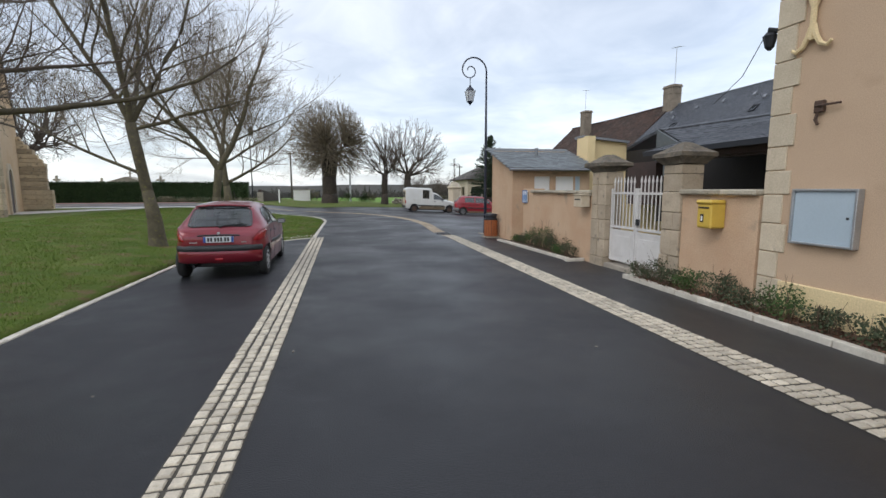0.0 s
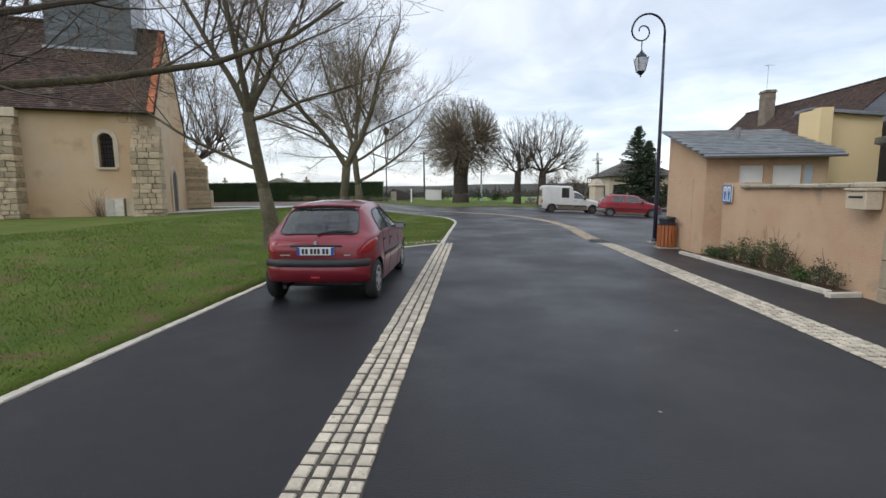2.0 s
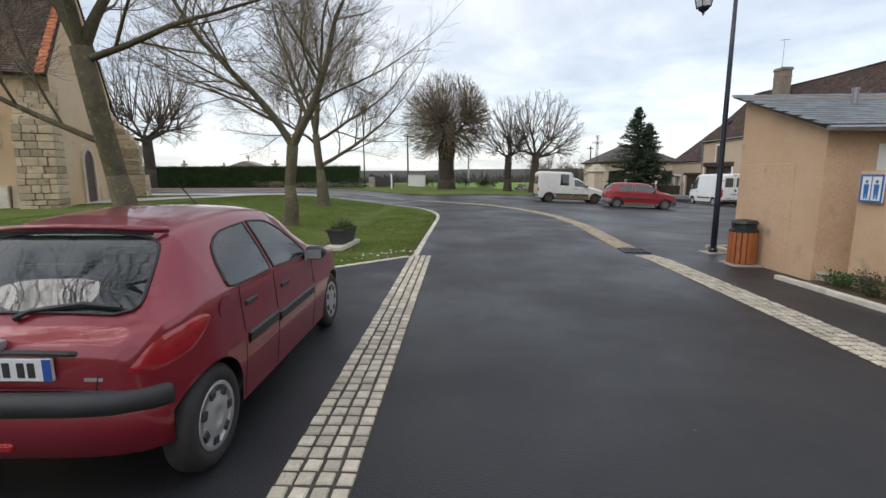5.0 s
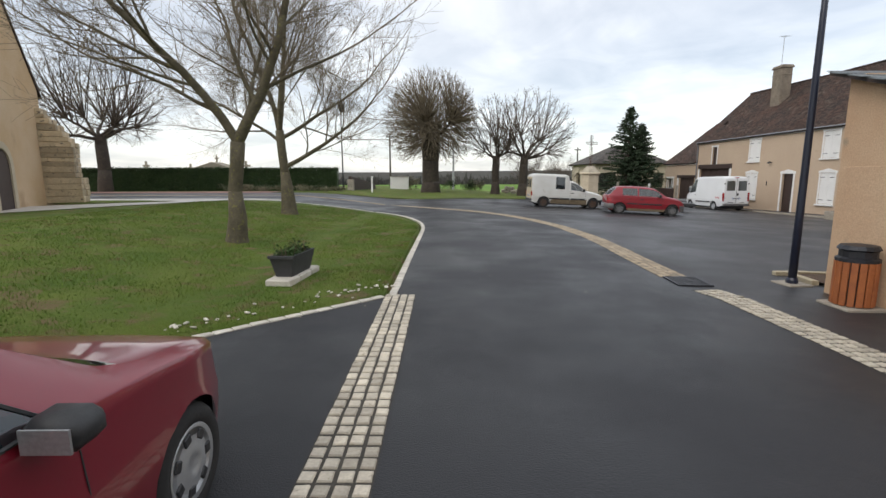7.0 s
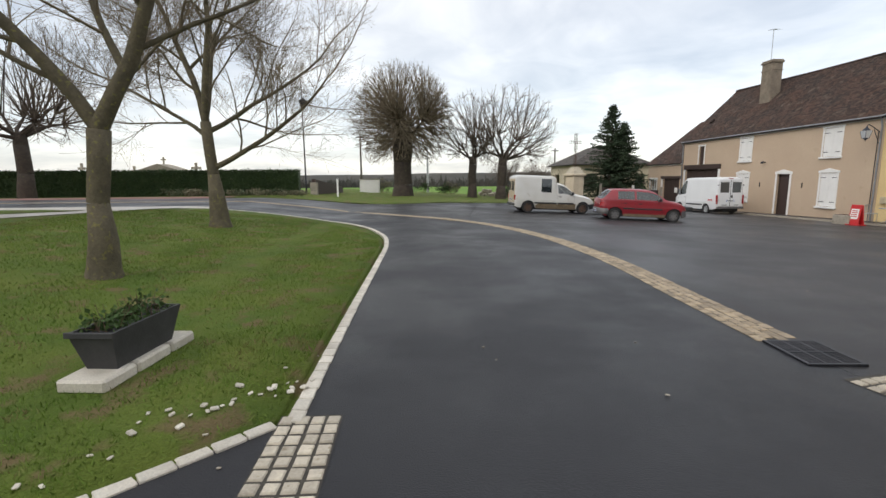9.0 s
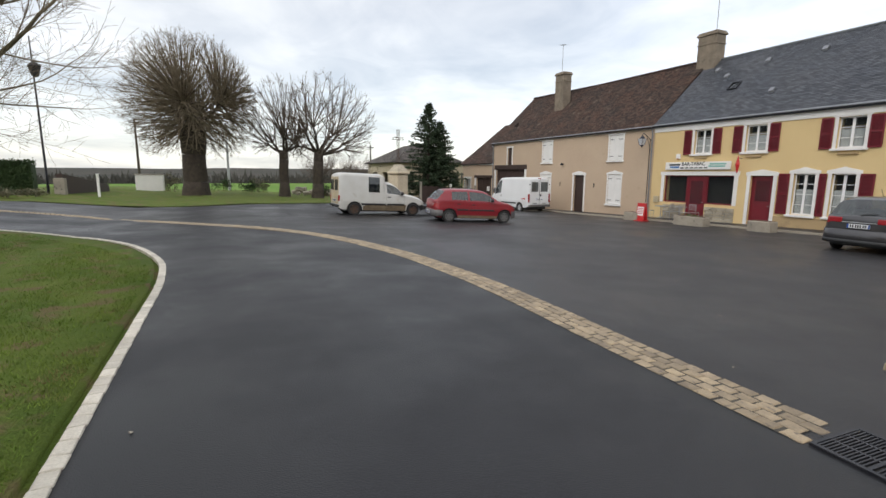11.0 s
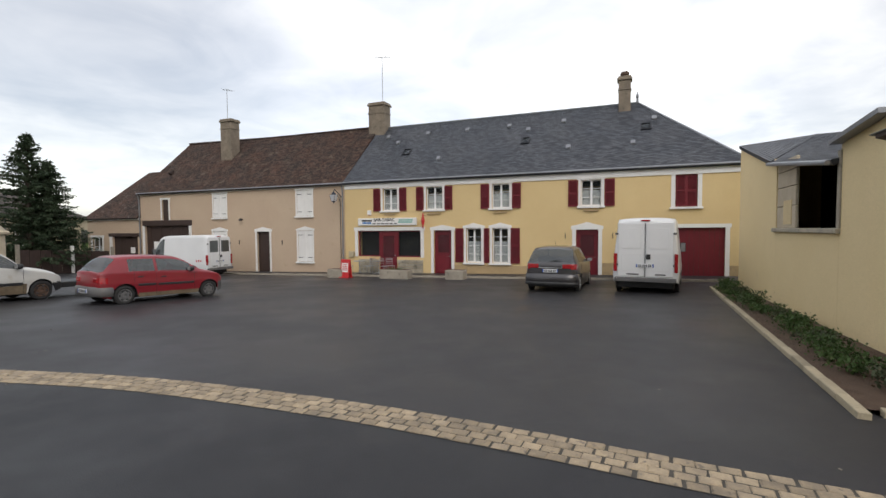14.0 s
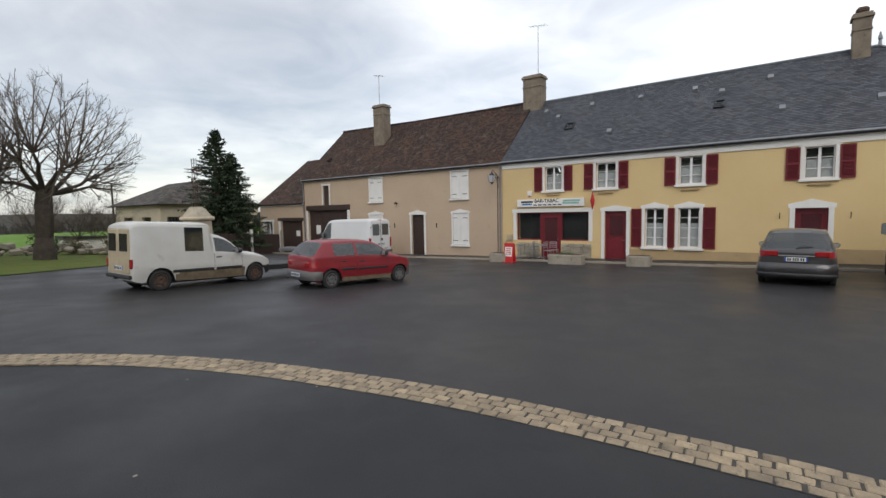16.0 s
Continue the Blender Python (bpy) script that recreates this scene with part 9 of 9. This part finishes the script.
rg = np.random.RandomState(3)
gv, gf = [], []
count = 0
while count < 150000:
    d = rg.rand() ** 1.6
    x, y = -1.2 - d * 10.5, rg.uniform(2.5, 31)
    if not in_lawn(x, y):
        continue
    patch = noise.noise((x * 0.9, y * 0.9, 5.0))
    if patch < -0.25 and rg.rand() < 0.6:
        continue
    count += 1
    h, a, w = rg.uniform(0.014, 0.05) * (1 + 0.5 * patch), rg.uniform(0, 6.283), rg.uniform(0.003, 0.006) * (1 + d)
    lx, ly = rg.normal(0, 0.018, 2)
    z = land(x, y) + 0.01
    b = len(gv)
    gv += [(x - w * math.cos(a), y - w * math.sin(a), z), (x + w * math.cos(a), y + w * math.sin(a), z), (x + lx, y + ly, z + h)]
    gf.append((b, b + 1, b + 2))
gs = tagged(new("grass", mesh_of("grass", gv, gf, BLADE)), "short green grass blades of the lawn", "grass", kind="stuff")
# pale stone chips along the lawn edge
bmc = bmesh.new()
r = random.Random(14)
for k in range(46):
    u = r.random()
    x, y = -3.5 + 2.4 * u + r.gauss(0, 0.1), 14.2 + 2.2 * u + abs(r.gauss(0.15, 0.18))
    s = r.uniform(0.012, 0.035)
    boxm(bmc, -s, -s * 0.7, 0, s, s * 0.7, s * 0.7, s * 0.25, pose(x, y, land(x, y) + 0.02, r.uniform(-20, 20), r.uniform(-20, 20), r.uniform(0, 180)))
chp = thing("stone_chips", "pale stone chips scattered on the lawn edge", "chips", kind="stuff")
part("chip", bmc, KERB, chp)["kind"] = "stuff"
bmc = bmesh.new()
for k in range(120):
    x, y = r.uniform(-3, 14), r.uniform(3, 32)
    if in_lawn(x, y) or (x > 4.8 and y < 17.8):
        continue
    s = r.uniform(0.006, 0.018)
    boxm(bmc, -s, -s * 0.6, 0, s, s * 0.6, s * 0.5, s * 0.2, pose(x, y, land(x, y) + 0.004, 0, 0, r.uniform(0, 180)))
grt = thing("road_grit", "small pale pebbles scattered on the asphalt", "pebbles", kind="stuff")
part("pebble", bmc, CONCRETE, grt)["kind"] = "stuff"

# ---------------------------------------------------------------- stone setts, kerbs, grate
def sett_mesh(name, l, w, h, mat, seed):
    """One worn stone: a block with eased, slightly uneven upper edges."""
    rnd = random.Random(seed)
    bm = bmesh.new()
    lo = [bm.verts.new((sx * w / 2, sy * l / 2, -0.06)) for sx, sy in ((-1, -1), (1, -1), (1, 1), (-1, 1))]
    mi = [bm.verts.new((v.co.x * rnd.uniform(0.97, 1.0), v.co.y * rnd.uniform(0.97, 1.0), h - 0.008)) for v in lo]
    hi = [bm.verts.new((v.co.x * 0.84, v.co.y * 0.84, h + rnd.uniform(-0.002, 0.003))) for v in lo]
    for a, b in ((lo, mi), (mi, hi)):
        for i in range(4):
            bm.faces.new((a[i], a[(i + 1) % 4], b[(i + 1) % 4], b[i]))
    bm.faces.new(hi)
    me = bpy.data.meshes.new(name)
    bm.to_mesh(me)
    bm.free()
    me.materials.append(mat)
    return me


def along(line, step):
    """Evenly spaced (point, heading) along a plan line."""
    out, need = [], 0.0
    for a, b in zip(line, line[1:]):
        a, b = Vector(a), Vector(b)
        ln = (b - a).length
        if ln < 1e-6:
            continue
        while need < ln:
            out.append(((a + (b - a) * (need / ln)), math.degrees(math.atan2((b - a).y, (b - a).x)) - 90))
            need += step
        need -= ln
    return out


def sett_strip(name, line, cols, wid, ln, mat, label, near, seed, up=0.004, fill=(0.78, 0.80), proud=0.012, shift=0.0):
    """A band of setts in rows across a plan line. Those within near(y) are single stones; the rest are one joined part."""
    rnd = random.Random(seed)
    half = cols * wid / 2
    bm = bmesh.new()
    edge = [(shifted(line, -half), shifted(line, half))]
    l, r = edge[0]
    vl = [bm.verts.new((p[0], p[1], land(*p) + up)) for p in l]
    vr = [bm.verts.new((p[0], p[1], land(*p) + up)) for p in r]
    for i in range(len(vl) - 1):
        bm.faces.new((vl[i], vr[i], vr[i + 1], vl[i + 1]))
    bmesh.ops.recalc_face_normals(bm, faces=bm.faces)
    if sum(f.normal.z for f in bm.faces) < 0:
        bmesh.ops.reverse_faces(bm, faces=bm.faces)
    st = struct(name, bm, JOINT, label)
    kinds = [sett_mesh("sett", ln * fill[0], wid * fill[1], proud, mat, seed + k) for k in range(5)]
    rest_v, rest_f, count = [], [], 0
    for i, (p, hd) in enumerate(along(line, ln)):
        for c in range(cols):
            off = (c - (cols - 1) / 2) * wid
            a = radians(hd)
            lag = ln * shift * (c % 2) + (rnd.uniform(-0.06, 0.06) * ln if shift else 0)
            x, y = p.x - math.sin(a) * lag + math.cos(a) * off + rnd.uniform(-0.004, 0.004), p.y + math.cos(a) * lag + math.sin(a) * off + rnd.uniform(-0.004, 0.004)
            m = pose(x, y, land(x, y) + up + rnd.uniform(-0.003, 0.003), rnd.uniform(-1, 1), rnd.uniform(-1, 1), hd + rnd.uniform(-2.5, 2.5))
            me = kinds[rnd.randrange(5)]
            if near(x, y) and count < 300:
                count += 1
                part("sett", me, mat, st).matrix_basis = m
            else:
                b = len(rest_v)
                s = rnd.uniform(0.95, 1.02)
                rest_v += [m @ (v.co * s) for v in me.vertices]
                rest_f += [tuple(b + k for k in q.vertices) for q in me.polygons]
    if rest_v:
        o = part("setts", mesh_of("setts", rest_v, rest_f, mat), mat, st)
        o["kind"] = "stuff"
    return st


def island_variation(mat, amount):
    """Shifts the shade from stone to stone where they are joined in one mesh."""
    nt = mat.node_tree
    b = nt.nodes["Principled BSDF"]
    old = b.inputs["Base Color"].links[0].from_socket
    geo, mr, hs = nt.nodes.new("ShaderNodeNewGeometry"), nt.nodes.new("ShaderNodeMapRange"), nt.nodes.new("ShaderNodeHueSaturation")
    mr.inputs[3].default_value, mr.inputs[4].default_value = 1 - amount, 1 + amount
    nt.links.new(geo.outputs["Random Per Island"], mr.inputs[0])
    nt.links.new(mr.outputs[0], hs.inputs["Value"])
    nt.links.new(old, hs.inputs["Color"])
    nt.links.new(hs.outputs[0], b.inputs["Base Color"])


for mt in (SETT, SETT_OLD, KERB):
    island_variation(mt, 0.16)
island_variation(BLADE, 0.12)
LEFT_LINE = [(-0.93, -6 + 0.5 * i) for i in range(44)] + [(-1.0, 16.02)]
LEFT_LINE = [(-0.90 - 0.09 * max(0, (y - 4) / 12), y) for _, y in LEFT_LINE]
sett_strip("sett_strip", LEFT_LINE, 4, 0.107, 0.118, SETT, "band of four pale limestone setts beside the parking bay", lambda x, y: 7.6 < y < 16.1, 11)
sett_strip("sett_strip", [(3.62, -6 + 0.5 * i) for i in range(45)] + [(3.5, 16.5)], 4, 0.112, 0.118, SETT, "band of four pale limestone setts edging the pavement", lambda x, y: 3 < y < 11.5, 12)
sett_strip("sett_gutter", GUTTER[:], 4, 0.122, 0.165, SETT_OLD, "curved gutter of brown stone setts across the square", lambda x, y: 17 < y < 28.5, 13, fill=(0.93, 0.88), proud=0.008, shift=0.5)


def kerb_row(name, line, ln, wid, h, mat, label, seed):
    """A row of edging stones on a plan line."""
    rnd = random.Random(seed)
    st = new(name)
    tagged(st, label, "kerb", kind="structure")
    kinds = []
    for k in range(3):
        me = bpy.data.meshes.new("kerb_stone")
        bm = box(-wid / 2, -ln / 2 + 0.004, -0.12, wid / 2, ln / 2 - 0.004, h, 0.008)
        for v in bm.verts:
            v.co += Vector((rnd.uniform(-0.004, 0.004), rnd.uniform(-0.004, 0.004), rnd.uniform(-0.003, 0.003)))
        bm.to_mesh(me)
        bm.free()
        me.materials.append(mat)
        kinds.append(me)
    for i, (p, hd) in enumerate(along(line, ln)):
        part("kerb_stone", kinds[i % 3], mat, st).matrix_basis = pose(p.x, p.y, land(p.x, p.y) + rnd.uniform(-0.003, 0.003), 0, 0, hd + rnd.uniform(-0.6, 0.6))
    return st


kerb_row("kerb", [(-3.70, -6), (-3.66, 6), (-3.62, 12.5), (-3.6, 13.6)], 0.2, 0.10, 0.018, KERB, "pale stone edging between the lawn and the parking bay", 1)
kerb_row("kerb", [(-3.6, 13.62), (-2.55, 14.66), (-1.2, 15.92)], 0.2, 0.10, 0.018, KERB, "pale stone edging slanting across the lawn corner", 2)
kerb_row("kerb", LAWN_EDGE, 0.17, 0.11, 0.018, KERB, "pale stone edging curving round the lawn tip", 3)
kerb_row("kerb", [(4.88, 14.25), (5.1, 9.85), (5.46, 9.9)], 0.5, 0.1, 0.07, KERB, "pale kerb round the planting bed by the garden wall", 4)
kerb_row("kerb", [(5.46, 7.72), (5.12, 7.66), (4.98, 3.4), (4.9, -5)], 0.5, 0.1, 0.08, KERB, "pale kerb round the planting bed by the corner house", 5)
kerb_row("kerb", [(18.7, 16.4), (18.65, 17.25), (12, 17.5), (5.6, 17.75), (5.5, 16.7)], 0.6, 0.12, 0.08, KERB_OLD, "ochre kerb of the bed along the annex", 6)
poly_sheet("bed", SOIL, [(4.95, 14.2), (5.12, 9.9), (5.47, 9.95), (5.47, 14.2)], 0.05, "bare soil bed by the garden wall", 0.5)
poly_sheet("bed", SOIL, [(5.47, 7.66), (5.15, 7.6), (5.02, 3.4), (4.95, -5), (5.5, -5)], 0.055, "soil bed with dead leaves by the corner house", 0.5)
poly_sheet("bed", SOIL, [(18.6, 16.36), (18.6, 17.2), (12, 17.44), (5.62, 17.7), (5.6, 16.36)], 0.05, "soil bed along the annex wall", 0.7)
# pavement along the house row
bm = bmesh.new()
ysp = [15.4 + 0.8 * i for i in range(56)]
a = [[bm.verts.new((x, y, land(x, y) + z)) for y in ysp] for x, z in ((21.5, -0.1), (21.5, 0.1), (21.62, 0.1), (23.21, 0.13))]
for i in range(len(ysp) - 1):
    for k in range(3):
        bm.faces.new((a[k][i], a[k + 1][i], a[k + 1][i + 1], a[k][i + 1]))
bmesh.ops.recalc_face_normals(bm, faces=bm.faces)
struct("pavement", bm, ASPHALT_OLD, "narrow asphalt pavement along the houses")
kerb_row("kerb", [(21.5, 15.5), (21.5, 59)], 1.0, 0.14, 0.105, CONCRETE, "worn concrete kerb before the houses", 7)

gr = thing("drain_grate", "cast-iron drain grate at the end of the sett gutter", "grate")
gm = pose(3.52, 17.03, land(3.5, 17) + 0.012, 0, 0, -4) @ Matrix.Diagonal((0.78, 0.6, 1, 1))
# no hollow below the bars: a near-black block paints the pit's shade
part("pit", box(-0.32, -0.5, -0.06, 0.32, 0.5, -0.004, 0, gm), INNER_SHADE, gr)
bm = bmesh.new()
for x0, y0, x1, y1 in ((-0.34, -0.52, -0.3, 0.52), (0.3, -0.52, 0.34, 0.52), (-0.3, -0.52, 0.3, -0.48), (-0.3, 0.48, 0.3, 0.52), (-0.3, -0.02, 0.3, 0.02)):
    boxm(bm, x0, y0, -0.05, x1, y1, 0.012, 0, gm)
part("frame", bm, IRON, gr)
for k in range(24):
    yy = -0.46 + 0.96 * k / 24
    if abs(yy) < 0.035:
        continue
    part("bar", box(-0.3, yy - 0.011, -0.03, 0.3, yy + 0.011, 0.01, 0.003, gm), IRON, gr)
for x in (-0.1, 0.1):
    part("cross_bar", box(x - 0.012, -0.48, -0.03, x + 0.012, 0.48, 0.009, 0, gm), IRON, gr)
